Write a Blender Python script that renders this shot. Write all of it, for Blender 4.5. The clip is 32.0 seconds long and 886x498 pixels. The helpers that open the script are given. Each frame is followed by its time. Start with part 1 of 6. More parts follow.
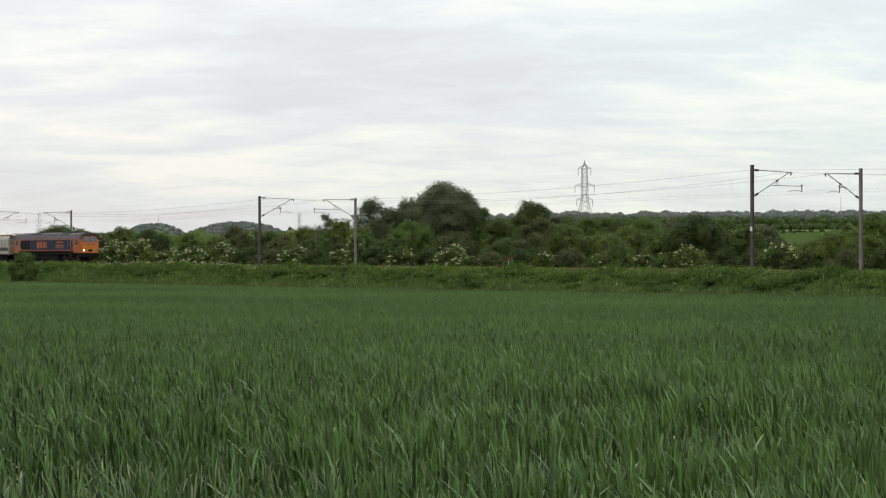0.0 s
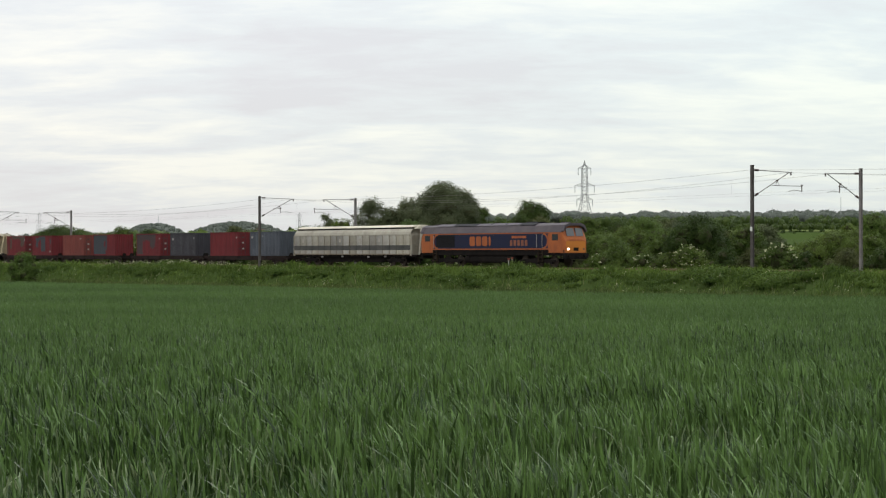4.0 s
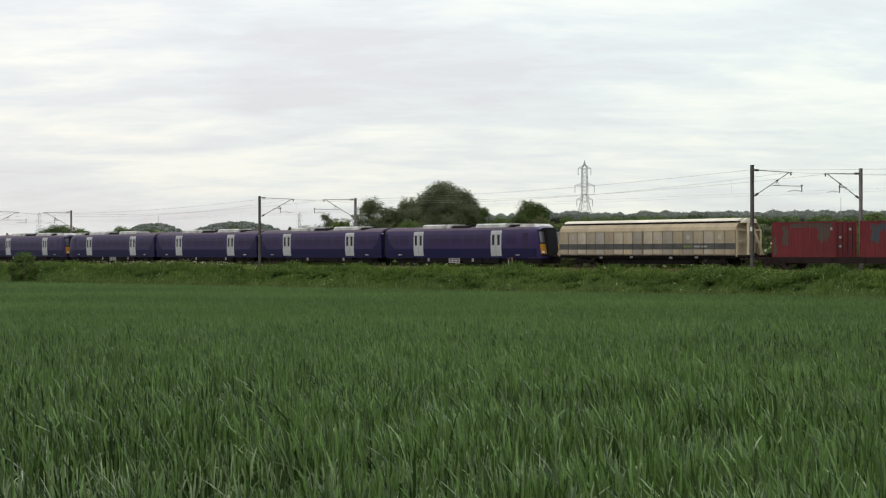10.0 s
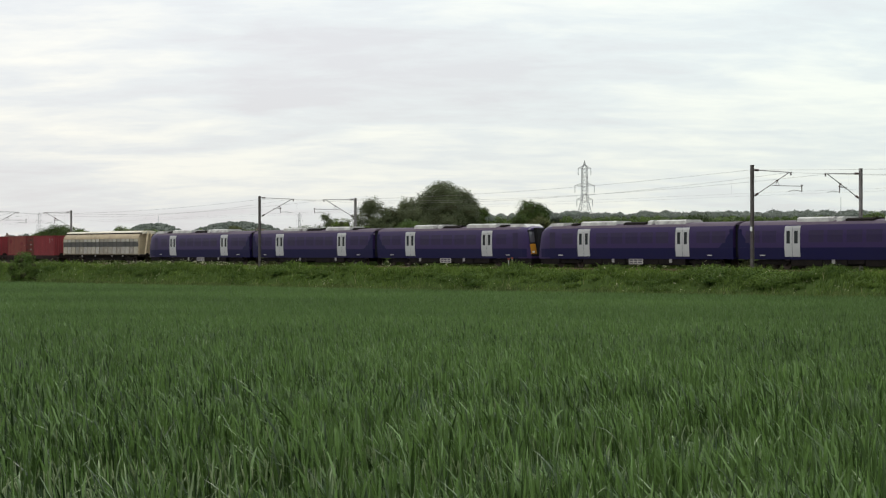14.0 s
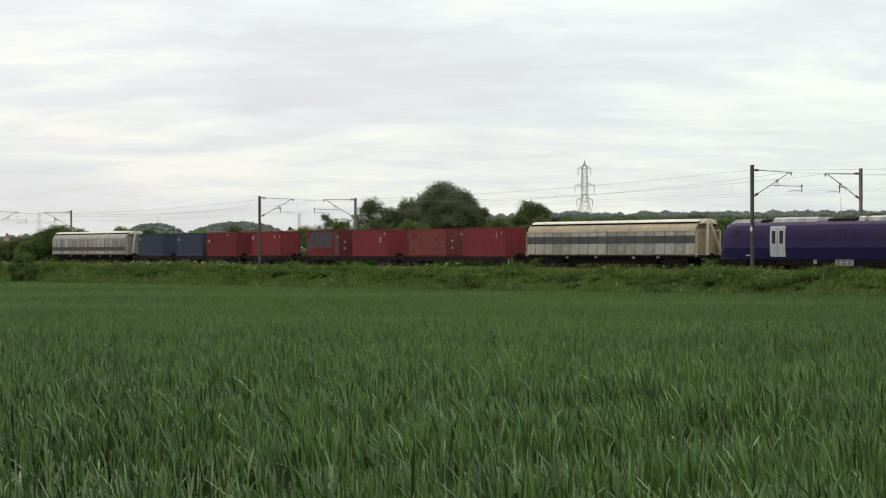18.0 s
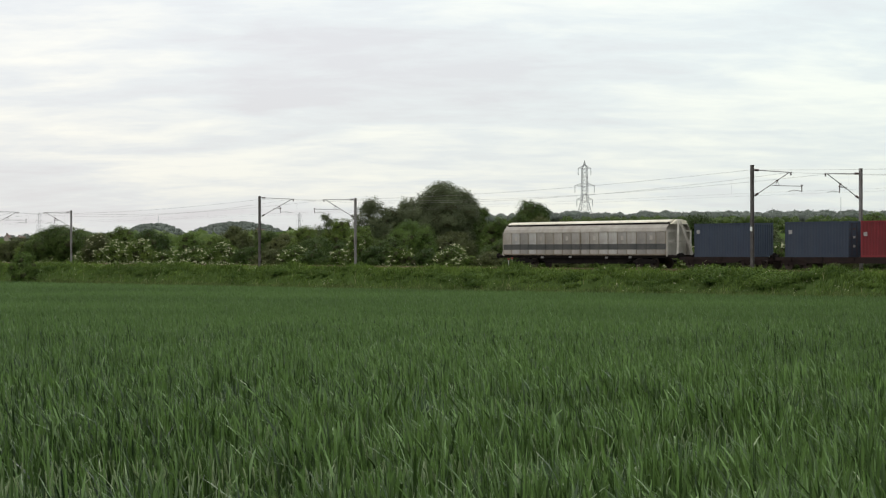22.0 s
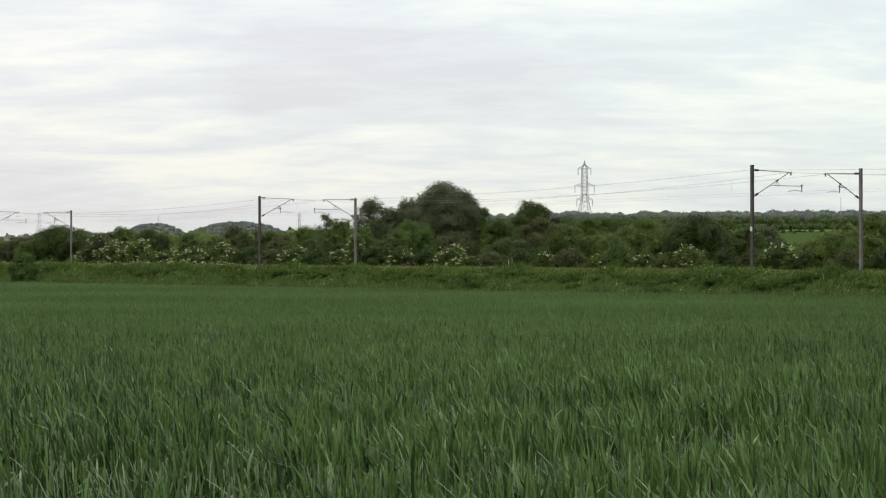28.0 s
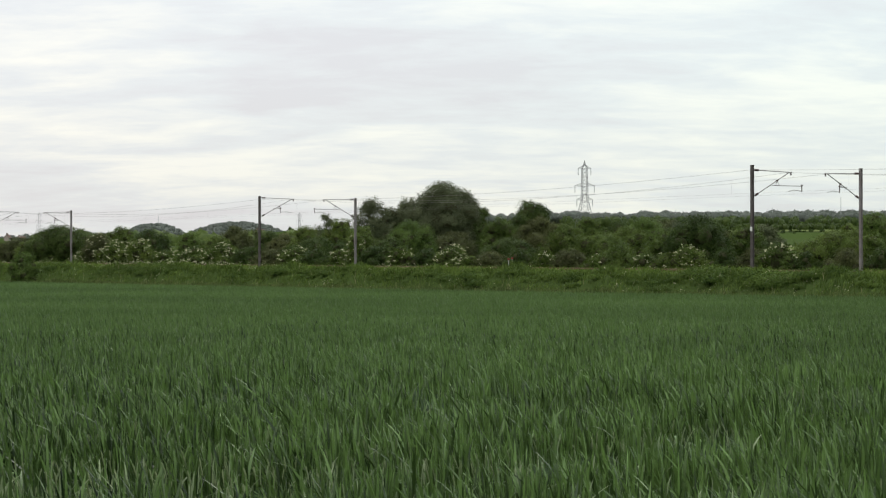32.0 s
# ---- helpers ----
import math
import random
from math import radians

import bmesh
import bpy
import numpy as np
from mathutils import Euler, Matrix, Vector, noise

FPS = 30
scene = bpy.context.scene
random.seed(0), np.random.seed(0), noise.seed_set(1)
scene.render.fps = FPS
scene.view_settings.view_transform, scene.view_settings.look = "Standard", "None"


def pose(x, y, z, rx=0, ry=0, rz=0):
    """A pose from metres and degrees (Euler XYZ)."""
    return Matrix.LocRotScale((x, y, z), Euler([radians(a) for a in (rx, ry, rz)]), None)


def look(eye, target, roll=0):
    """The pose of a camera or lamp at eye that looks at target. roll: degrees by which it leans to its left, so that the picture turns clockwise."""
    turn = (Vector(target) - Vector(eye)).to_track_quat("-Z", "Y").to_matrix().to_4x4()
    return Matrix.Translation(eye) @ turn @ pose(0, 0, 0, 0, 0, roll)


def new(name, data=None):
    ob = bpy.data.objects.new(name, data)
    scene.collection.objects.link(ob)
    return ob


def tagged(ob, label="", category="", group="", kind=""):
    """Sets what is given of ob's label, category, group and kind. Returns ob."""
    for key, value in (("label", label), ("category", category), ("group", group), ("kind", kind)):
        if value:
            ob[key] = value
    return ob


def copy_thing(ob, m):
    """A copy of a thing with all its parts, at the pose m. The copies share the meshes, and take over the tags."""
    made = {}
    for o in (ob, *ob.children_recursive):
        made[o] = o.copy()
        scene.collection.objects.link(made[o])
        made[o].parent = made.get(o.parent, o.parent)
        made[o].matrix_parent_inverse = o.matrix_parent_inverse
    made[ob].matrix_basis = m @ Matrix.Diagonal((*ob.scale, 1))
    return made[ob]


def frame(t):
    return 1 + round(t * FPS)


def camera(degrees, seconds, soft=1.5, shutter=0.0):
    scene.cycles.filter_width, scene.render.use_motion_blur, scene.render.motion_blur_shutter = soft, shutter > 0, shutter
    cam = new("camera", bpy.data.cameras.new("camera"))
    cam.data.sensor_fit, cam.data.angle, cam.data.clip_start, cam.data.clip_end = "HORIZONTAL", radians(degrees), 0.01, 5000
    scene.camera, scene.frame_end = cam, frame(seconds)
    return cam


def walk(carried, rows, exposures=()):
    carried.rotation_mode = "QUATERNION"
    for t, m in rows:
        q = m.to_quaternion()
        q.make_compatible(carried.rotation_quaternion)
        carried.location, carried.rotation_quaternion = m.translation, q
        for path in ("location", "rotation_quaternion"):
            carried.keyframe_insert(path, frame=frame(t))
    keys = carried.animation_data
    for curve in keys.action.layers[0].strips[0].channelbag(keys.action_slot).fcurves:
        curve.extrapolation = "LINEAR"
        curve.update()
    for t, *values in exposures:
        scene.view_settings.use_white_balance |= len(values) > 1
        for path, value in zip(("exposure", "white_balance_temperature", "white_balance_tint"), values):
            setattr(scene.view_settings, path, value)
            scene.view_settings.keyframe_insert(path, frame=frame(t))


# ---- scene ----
# ---- plan: metres, z up, rail level at z = 0, camera over the origin looking along +y ----
CAM_Z = 1.6
ALPHA = 53.2                      # angle of the railway to the picture plane
SA, CA = math.sin(radians(ALPHA)), math.cos(radians(ALPHA))
N_FAR, N_NEAR = 102.6, 98.3       # centre lines of the two tracks, square distance from the camera
N_MAST_NEAR, N_MAST_FAR = 94.6, 106.2
SPEED = 23.5                      # metres a second
S_REF = -362.3                    # place along the line at 0 s of the train's reference point

cam = camera(27.4, 32.0, soft=1.25)
CAM_POSE = look((0, 0, CAM_Z), (0, 100, CAM_Z + 0.03), -0.15)
walk(cam, [(0.0, CAM_POSE), (32.0, CAM_POSE)], exposures=[(0.0, 0.0), (32.0, 0.0)])


def line_xy(n, s):
    """World x, y of the point n metres from the camera square to the line and s metres along it."""
    return n * SA + s * CA, n * CA - s * SA


def line_pose(n, s, z=0.0):
    x, y = line_xy(n, s)
    return pose(x, y, z, 0, 0, -ALPHA)


# ---- sky and sun ----
SUN_EL, SUN_AZ = 48.0, 20.0
world = bpy.data.worlds.new("overcast_sky")
scene.world = world
world.use_nodes = True
wt = world.node_tree
wt.nodes.clear()
w_out = wt.nodes.new("ShaderNodeOutputWorld")
w_bg = wt.nodes.new("ShaderNodeBackground")
w_sky = wt.nodes.new("ShaderNodeTexSky")
w_sky.sky_type, w_sky.sun_disc = "NISHITA", False
w_sky.sun_elevation, w_sky.sun_rotation = radians(SUN_EL), radians(SUN_AZ)
w_tc = wt.nodes.new("ShaderNodeTexCoord")
w_sep = wt.nodes.new("ShaderNodeSeparateXYZ")
wt.links.new(w_tc.outputs["Generated"], w_sep.inputs[0])


def w_math(op, a, b=None):
    nd = wt.nodes.new("ShaderNodeMath")
    nd.operation = op
    for i, v in enumerate((a, b)):
        if v is None:
            continue
        if isinstance(v, (int, float)):
            nd.inputs[i].default_value = v
        else:
            wt.links.new(v, nd.inputs[i])
    return nd.outputs[0]


w_up = w_math("ADD", w_math("ABSOLUTE", w_sep.outputs["Z"]), 0.17)
w_cx = w_math("DIVIDE", w_sep.outputs["X"], w_up)
w_cy = w_math("MULTIPLY", w_math("DIVIDE", w_sep.outputs["Y"], w_up), 1.75)
w_vec = wt.nodes.new("ShaderNodeCombineXYZ")
wt.links.new(w_cx, w_vec.inputs[0])
wt.links.new(w_cy, w_vec.inputs[1])


def w_noise(scale, detail, rough, dist):
    nd = wt.nodes.new("ShaderNodeTexNoise")
    nd.inputs["Scale"].default_value, nd.inputs["Detail"].default_value = scale, detail
    nd.inputs["Roughness"].default_value, nd.inputs["Distortion"].default_value = rough, dist
    wt.links.new(w_vec.outputs[0], nd.inputs["Vector"])
    return nd.outputs["Fac"]


w_big = w_noise(0.85, 5, 0.56, 0.5)
w_small = w_noise(4.2, 6, 0.62, 0.25)
w_mix = w_math("ADD", w_math("MULTIPLY", w_big, 0.67), w_math("MULTIPLY", w_small, 0.33))
w_ramp = wt.nodes.new("ShaderNodeValToRGB")
w_ramp.color_ramp.elements[0].position, w_ramp.color_ramp.elements[0].color = 0.37, (0.80, 0.805, 0.835, 1)
w_ramp.color_ramp.elements[1].position, w_ramp.color_ramp.elements[1].color = 0.60, (1.04, 1.05, 0.98, 1)
w_e = w_ramp.color_ramp.elements.new(0.48)
w_e.color = (0.865, 0.905, 0.92, 1)
wt.links.new(w_mix, w_ramp.inputs[0])
# thin cloud lets a tenth of the clear sky through
w_clear = wt.nodes.new("ShaderNodeMixRGB")
w_clear.blend_type = "MIX"
w_clear.inputs[0].default_value = 0.10
w_dim = wt.nodes.new("ShaderNodeMixRGB")
w_dim.blend_type = "MULTIPLY"
w_dim.inputs[0].default_value = 1.0
w_dim.inputs[2].default_value = (0.10, 0.10, 0.10, 1)
wt.links.new(w_sky.outputs[0], w_dim.inputs[1])
# the cloud grows thinner and cooler towards the east
w_east = wt.nodes.new("ShaderNodeMapRange")
w_east.inputs["From Min"].default_value, w_east.inputs["From Max"].default_value = -0.2, 0.22
wt.links.new(w_sep.outputs["X"], w_east.inputs["Value"])
w_cool = wt.nodes.new("ShaderNodeMixRGB")
w_cool.inputs[1].default_value, w_cool.inputs[2].default_value = (1.02, 0.995, 0.99, 1), (0.955, 0.995, 0.98, 1)
wt.links.new(w_east.outputs[0], w_cool.inputs[0])
w_tone = wt.nodes.new("ShaderNodeMixRGB")
w_tone.blend_type = "MULTIPLY"
w_tone.inputs[0].default_value = 1.0
wt.links.new(w_ramp.outputs[0], w_tone.inputs[1])
wt.links.new(w_cool.outputs[0], w_tone.inputs[2])
wt.links.new(w_tone.outputs[0], w_clear.inputs[1])
wt.links.new(w_dim.outputs[0], w_clear.inputs[2])
wt.links.new(w_clear.outputs[0], w_bg.inputs["Color"])
# an overcast sky grows brighter towards the zenith
w_zen = wt.nodes.new("ShaderNodeMapRange")
w_zen.inputs["From Min"].default_value, w_zen.inputs["From Max"].default_value = 0.12, 0.9
w_zen.inputs["To Min"].default_value, w_zen.inputs["To Max"].default_value = 1.0, 2.1
wt.links.new(w_sep.outputs["Z"], w_zen.inputs["Value"])
w_low = wt.nodes.new("ShaderNodeMapRange")
w_low.inputs["From Min"].default_value, w_low.inputs["From Max"].default_value = 0.0, 0.11
w_low.inputs["To Min"].default_value, w_low.inputs["To Max"].default_value = 0.87, 1.0
wt.links.new(w_sep.outputs["Z"], w_low.inputs["Value"])
wt.links.new(w_math("MULTIPLY", w_zen.outputs[0], w_low.outputs[0]), w_bg.inputs["Strength"])
wt.links.new(w_bg.outputs[0], w_out.inputs[0])

sun_data = bpy.data.lights.new("sun", "SUN")
sun_data.energy, sun_data.angle, sun_data.color = 0.7, radians(25), (1.0, 0.96, 0.9)
sun = new("sun", sun_data)
sun_dir = Vector((math.sin(radians(SUN_AZ)) * math.cos(radians(SUN_EL)), math.cos(radians(SUN_AZ)) * math.cos(radians(SUN_EL)), math.sin(radians(SUN_EL))))
sun.matrix_world = look(sun_dir * 300, (0, 0, 0))


# ---- materials ----
def mat(name, color, rough=0.6, metal=0.0, alt=None, scale=3.0, amount=0.5, bump=0.0, fine=40.0, spec=0.12, emit=None):
    """A surface whose colour wanders between two tones at a coarse and a fine scale, with slight relief."""
    m = bpy.data.materials.new(name)
    m.use_nodes = True
    nt = m.node_tree
    b = nt.nodes["Principled BSDF"]
    b.inputs["Roughness"].default_value, b.inputs["Metallic"].default_value = rough, metal
    b.inputs["Specular IOR Level"].default_value = spec
    if alt is None:
        alt = tuple(c * 0.72 for c in color)
    tc = nt.nodes.new("ShaderNodeTexCoord")
    n1 = nt.nodes.new("ShaderNodeTexNoise")
    n1.inputs["Scale"].default_value, n1.inputs["Detail"].default_value = scale, 4
    n2 = nt.nodes.new("ShaderNodeTexNoise")
    n2.inputs["Scale"].default_value, n2.inputs["Detail"].default_value = fine, 2
    nt.links.new(tc.outputs["Object"], n1.inputs["Vector"])
    nt.links.new(tc.outputs["Object"], n2.inputs["Vector"])
    add = nt.nodes.new("ShaderNodeMath")
    add.operation = "MULTIPLY_ADD"
    nt.links.new(n2.outputs["Fac"], add.inputs[0])
    add.inputs[1].default_value = 0.35
    nt.links.new(n1.outputs["Fac"], add.inputs[2])
    ramp = nt.nodes.new("ShaderNodeMapRange")
    ramp.inputs["From Min"].default_value, ramp.inputs["From Max"].default_value = 0.45, 0.9
    ramp.inputs["To Max"].default_value = amount
    nt.links.new(add.outputs[0], ramp.inputs["Value"])
    mix = nt.nodes.new("ShaderNodeMixRGB")
    mix.inputs[1].default_value, mix.inputs[2].default_value = (*color, 1), (*alt, 1)
    nt.links.new(ramp.outputs[0], mix.inputs[0])
    nt.links.new(mix.outputs[0], b.inputs["Base Color"])
    if bump:
        bp = nt.nodes.new("ShaderNodeBump")
        bp.inputs["Strength"].default_value, bp.inputs["Distance"].default_value = bump, 0.02
        nt.links.new(n2.outputs["Fac"], bp.inputs["Height"])
        nt.links.new(bp.outputs[0], b.inputs["Normal"])
    if emit:
        b.inputs["Emission Color"].default_value, b.inputs["Emission Strength"].default_value = (*emit[:3], 1), emit[3]
    return m


def leaf_mat(name, dark, light, rough=0.5, thin=0.3, spread=1.0, patch=0.06, gloss=0.08, own=0.0):
    """Leaves and blades: each one has its own tone, in patches of lighter and darker growth."""
    m = bpy.data.materials.new(name)
    m.use_nodes = True
    nt = m.node_tree
    b = nt.nodes["Principled BSDF"]
    b.inputs["Roughness"].default_value = rough
    b.inputs["Specular IOR Level"].default_value = gloss
    geo = nt.nodes.new("ShaderNodeNewGeometry")
    tc = nt.nodes.new("ShaderNodeTexCoord")
    n1 = nt.nodes.new("ShaderNodeTexNoise")
    n1.inputs["Scale"].default_value, n1.inputs["Detail"].default_value = patch, 4
    nt.links.new(tc.outputs["Object"], n1.inputs["Vector"])
    f = nt.nodes.new("ShaderNodeMath")
    f.operation = "MULTIPLY_ADD"
    nt.links.new(geo.outputs["Random Per Island"], f.inputs[0])
    f.inputs[1].default_value = 0.75 * spread
    g = nt.nodes.new("ShaderNodeMapRange")
    g.inputs["From Min"].default_value, g.inputs["From Max"].default_value = 0.3, 0.7
    g.inputs["To Min"].default_value, g.inputs["To Max"].default_value = -0.15, 0.4
    nt.links.new(n1.outputs["Fac"], g.inputs["Value"])
    nt.links.new(g.outputs[0], f.inputs[2])
    f.use_clamp = True
    mix = nt.nodes.new("ShaderNodeMixRGB")
    mix.inputs[1].default_value, mix.inputs[2].default_value = (*dark, 1), (*light, 1)
    nt.links.new(f.outputs[0], mix.inputs[0])
    tone = mix.outputs[0]
    if own:
        info = nt.nodes.new("ShaderNodeObjectInfo")
        hs = nt.nodes.new("ShaderNodeHueSaturation")
        for socket, low, high in (("Value", 1.0 - own, 1.0 + own), ("Hue", 0.5 + 0.03 * own, 0.5 - 0.05 * own)):
            mr = nt.nodes.new("ShaderNodeMapRange")
            mr.inputs["To Min"].default_value, mr.inputs["To Max"].default_value = low, high
            nt.links.new(info.outputs["Random"], mr.inputs["Value"])
            nt.links.new(mr.outputs[0], hs.inputs[socket])
        nt.links.new(tone, hs.inputs["Color"])
        tone = hs.outputs[0]
    nt.links.new(tone, b.inputs["Base Color"])
    tr = nt.nodes.new("ShaderNodeBsdfTranslucent")
    nt.links.new(tone, tr.inputs["Color"])
    ms = nt.nodes.new("ShaderNodeMixShader")
    ms.inputs[0].default_value = thin
    nt.links.new(b.outputs[0], ms.inputs[1])
    nt.links.new(tr.outputs[0], ms.inputs[2])
    nt.links.new(ms.outputs[0], nt.nodes["Material Output"].inputs["Surface"])
    return m


def varied(m, amount=0.35):
    """Gives each object its own lightness of a material."""
    nt = m.node_tree
    b = nt.nodes["Principled BSDF"]
    under = b.inputs["Base Color"].links[0].from_socket
    info = nt.nodes.new("ShaderNodeObjectInfo")
    mr = nt.nodes.new("ShaderNodeMapRange")
    mr.inputs["To Min"].default_value, mr.inputs["To Max"].default_value = 1.0 - amount, 1.0 + amount * 0.35
    nt.links.new(info.outputs["Random"], mr.inputs["Value"])
    hs = nt.nodes.new("ShaderNodeHueSaturation")
    nt.links.new(mr.outputs[0], hs.inputs["Value"])
    # some repainted in a greyer tone
    mul, fr, sat = nt.nodes.new("ShaderNodeMath"), nt.nodes.new("ShaderNodeMath"), nt.nodes.new("ShaderNodeMapRange")
    mul.operation, fr.operation, mul.inputs[1].default_value = "MULTIPLY", "FRACT", 7.31
    sat.inputs["To Min"].default_value, sat.inputs["To Max"].default_value = 0.5, 1.15
    nt.links.new(info.outputs["Random"], mul.inputs[0])
    nt.links.new(mul.outputs[0], fr.inputs[0])
    nt.links.new(fr.outputs[0], sat.inputs["Value"])
    nt.links.new(sat.outputs[0], hs.inputs["Saturation"])
    nt.links.new(under, hs.inputs["Color"])
    nt.links.new(hs.outputs[0], b.inputs["Base Color"])
    return m


def streaked(m, tint, amount=0.6, across=5.0, down=0.4):
    """Weathering that runs down a wall in uneven streaks and blotches."""
    nt = m.node_tree
    b = nt.nodes["Principled BSDF"]
    under = b.inputs["Base Color"].links[0].from_socket
    tc = nt.nodes.new("ShaderNodeTexCoord")
    info = nt.nodes.new("ShaderNodeObjectInfo")
    mp = nt.nodes.new("ShaderNodeMapping")
    mp.inputs["Scale"].default_value = (across, across, down)
    nt.links.new(tc.outputs["Object"], mp.inputs["Vector"])
    nz = nt.nodes.new("ShaderNodeTexNoise")
    nz.noise_dimensions = "4D"
    nz.inputs["Scale"].default_value, nz.inputs["Detail"].default_value = 1.0, 5
    nz.inputs["Roughness"].default_value = 0.6
    far = nt.nodes.new("ShaderNodeMath")
    far.operation = "MULTIPLY"
    far.inputs[1].default_value = 37.0
    nt.links.new(info.outputs["Random"], far.inputs[0])
    nt.links.new(far.outputs[0], nz.inputs["W"])
    nt.links.new(mp.outputs[0], nz.inputs["Vector"])
    mr = nt.nodes.new("ShaderNodeMapRange")
    mr.inputs["From Min"].default_value, mr.inputs["From Max"].default_value = 0.42, 0.72
    mr.inputs["To Max"].default_value = amount
    nt.links.new(nz.outputs["Fac"], mr.inputs["Value"])
    mix = nt.nodes.new("ShaderNodeMixRGB")
    mix.inputs[2].default_value = (*tint, 1)
    nt.links.new(mr.outputs[0], mix.inputs[0])
    nt.links.new(under, mix.inputs[1])
    nt.links.new(mix.outputs[0], b.inputs["Base Color"])
    return m


M_SOIL = mat("field_soil", (0.046, 0.068, 0.02), 0.95, 0, (0.032, 0.05, 0.015), 0.05, 0.8, 0.3, 2.0, 0.0)
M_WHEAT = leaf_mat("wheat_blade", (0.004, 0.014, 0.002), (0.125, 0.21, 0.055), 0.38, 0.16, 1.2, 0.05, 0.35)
M_WHEAT_FAR = leaf_mat("wheat_far_blade", (0.054, 0.094, 0.025), (0.134, 0.217, 0.064), 0.5, 0.22, 0.65, 0.03, 0.22)
M_WHEAT_PALE = leaf_mat("wheat_pale_blade", (0.15, 0.2, 0.1), (0.3, 0.35, 0.21), 0.4, 0.25, 1.0, 0.1)
M_EAR = leaf_mat("green_wheat_ear", (0.1, 0.135, 0.055), (0.21, 0.25, 0.13), 0.55, 0.15, 1.0, 0.3)
M_GRASS = leaf_mat("rough_grass", (0.034, 0.06, 0.011), (0.13, 0.185, 0.04), 0.65, 0.3, 0.8, 0.35, 0.08)
# crest grass: the sky's light on the crest is put into its tone
M_LIT_CREST = leaf_mat("lit_crest_grass", (0.048, 0.084, 0.013), (0.155, 0.215, 0.042), 0.65, 0.35, 0.8, 0.3, 0.08)
M_NETTLE = leaf_mat("nettle_leaf", (0.032, 0.06, 0.011), (0.125, 0.18, 0.036), 0.65, 0.3, 0.6, 0.4, 0.08)
M_VERGE = leaf_mat("verge_grass", (0.038, 0.057, 0.014), (0.138, 0.168, 0.054), 0.65, 0.3, 0.8, 0.4, 0.08)
M_STRAW = leaf_mat("dry_grass", (0.14, 0.15, 0.06), (0.26, 0.25, 0.13), 0.6, 0.3, 1.0, 0.2)
M_BLOSSOM = leaf_mat("white_blossom", (0.42, 0.4, 0.25), (0.64, 0.62, 0.43), 0.7, 0.3)
M_LEAF_DARK = leaf_mat("dark_leaf", (0.02508, 0.0456, 0.01026), (0.0912, 0.1277, 0.03192), 0.5, 0.25, 0.5, 0.45, 0.08, 0.15)
M_LEAF_MID = leaf_mat("mid_leaf", (0.046, 0.0759, 0.0138), (0.1552, 0.2047, 0.0483), 0.5, 0.28, 0.5, 0.45, 0.08, 0.15)
M_LEAF_LIGHT = leaf_mat("fresh_leaf", (0.05152, 0.08736, 0.01792), (0.1434, 0.2038, 0.05152), 0.5, 0.3, 0.5, 0.45, 0.08, 0.15)
M_LEAF_BROWN = leaf_mat("brownish_leaf", (0.0531, 0.06254, 0.0236), (0.1357, 0.1475, 0.05428), 0.6, 0.25, 0.5, 0.45, 0.08, 0.15)
M_LEAF_GREY = leaf_mat("grey_willow_leaf", (0.072, 0.086, 0.042), (0.145, 0.166, 0.084), 0.65, 0.25, 0.5, 0.45, 0.08, 0.15)
# far woods: the haze of distance is put into this pale greyish colour
M_HAZED_WOOD = leaf_mat("hazed_wood_leaf", (0.096, 0.109, 0.093), (0.145, 0.16, 0.138), 0.8, 0.2, 0.8, 0.01)
# inner twigs in one dark tone that stands for shade inside the crowns
M_CROWN_SHADE = mat("twig_mass", (0.04, 0.045, 0.02), 0.95, 0, (0.055, 0.05, 0.03), 2.5, 0.8, 0.4, 12, 0.0)
M_BARK = mat("bark", (0.09, 0.075, 0.055), 0.9, 0, None, 4, 0.8, 0.6, 20)
M_BALLAST = mat("ballast_stone", (0.2, 0.18, 0.16), 0.95, 0, (0.1, 0.085, 0.07), 0.6, 0.8, 0.8, 14)
M_RAIL = mat("rail_steel", (0.2, 0.13, 0.09), 0.55, 0.7, (0.1, 0.06, 0.04), 2, 0.8, 0.1, 30)
M_SLEEPER = mat("concrete_sleeper", (0.3, 0.28, 0.25), 0.9, 0, None, 3, 0.8, 0.3, 20)
M_MAST = mat("galvanised_mast", (0.22, 0.21, 0.205), 0.65, 0.2, (0.13, 0.105, 0.095), 1.2, 0.8, 0.1, 20)
M_MAST_RUST = mat("weathered_mast", (0.125, 0.113, 0.108), 0.7, 0.2, (0.07, 0.057, 0.052), 1.2, 0.9, 0.1, 20)
M_WIRE = mat("overhead_wire", (0.24, 0.23, 0.22), 0.55, 0.4, None, 1, 0.5)
M_INSUL = mat("porcelain_insulator", (0.09, 0.06, 0.055), 0.35, 0, None, 10, 0.6)
M_PYLON = mat("pylon_steel", (0.14, 0.147, 0.15), 0.7, 0.3, None, 0.5, 0.5)
M_FARMAST = mat("far_mast_steel", (0.5, 0.51, 0.52), 0.7, 0.0, None, 0.5, 0.5)
M_WHITE = mat("white_plate", (0.72, 0.72, 0.69), 0.6, 0, None, 4, 0.4)
M_LIME = mat("faded_lime_mark", (0.16, 0.2, 0.05), 0.7, 0, (0.1, 0.12, 0.05), 6, 0.8)
M_SIGN = mat("faded_red_board", (0.2, 0.045, 0.035), 0.7, 0, (0.13, 0.04, 0.03), 5, 0.7)
M_MARK = mat("faded_white_mark", (0.32, 0.31, 0.3), 0.7, 0, (0.22, 0.2, 0.19), 8, 0.8)
M_BLACK = mat("dark_underframe", (0.009, 0.008, 0.008), 0.9, 0.0, (0.02, 0.016, 0.014), 1.5, 0.8, 0.2, 20, 0.05)
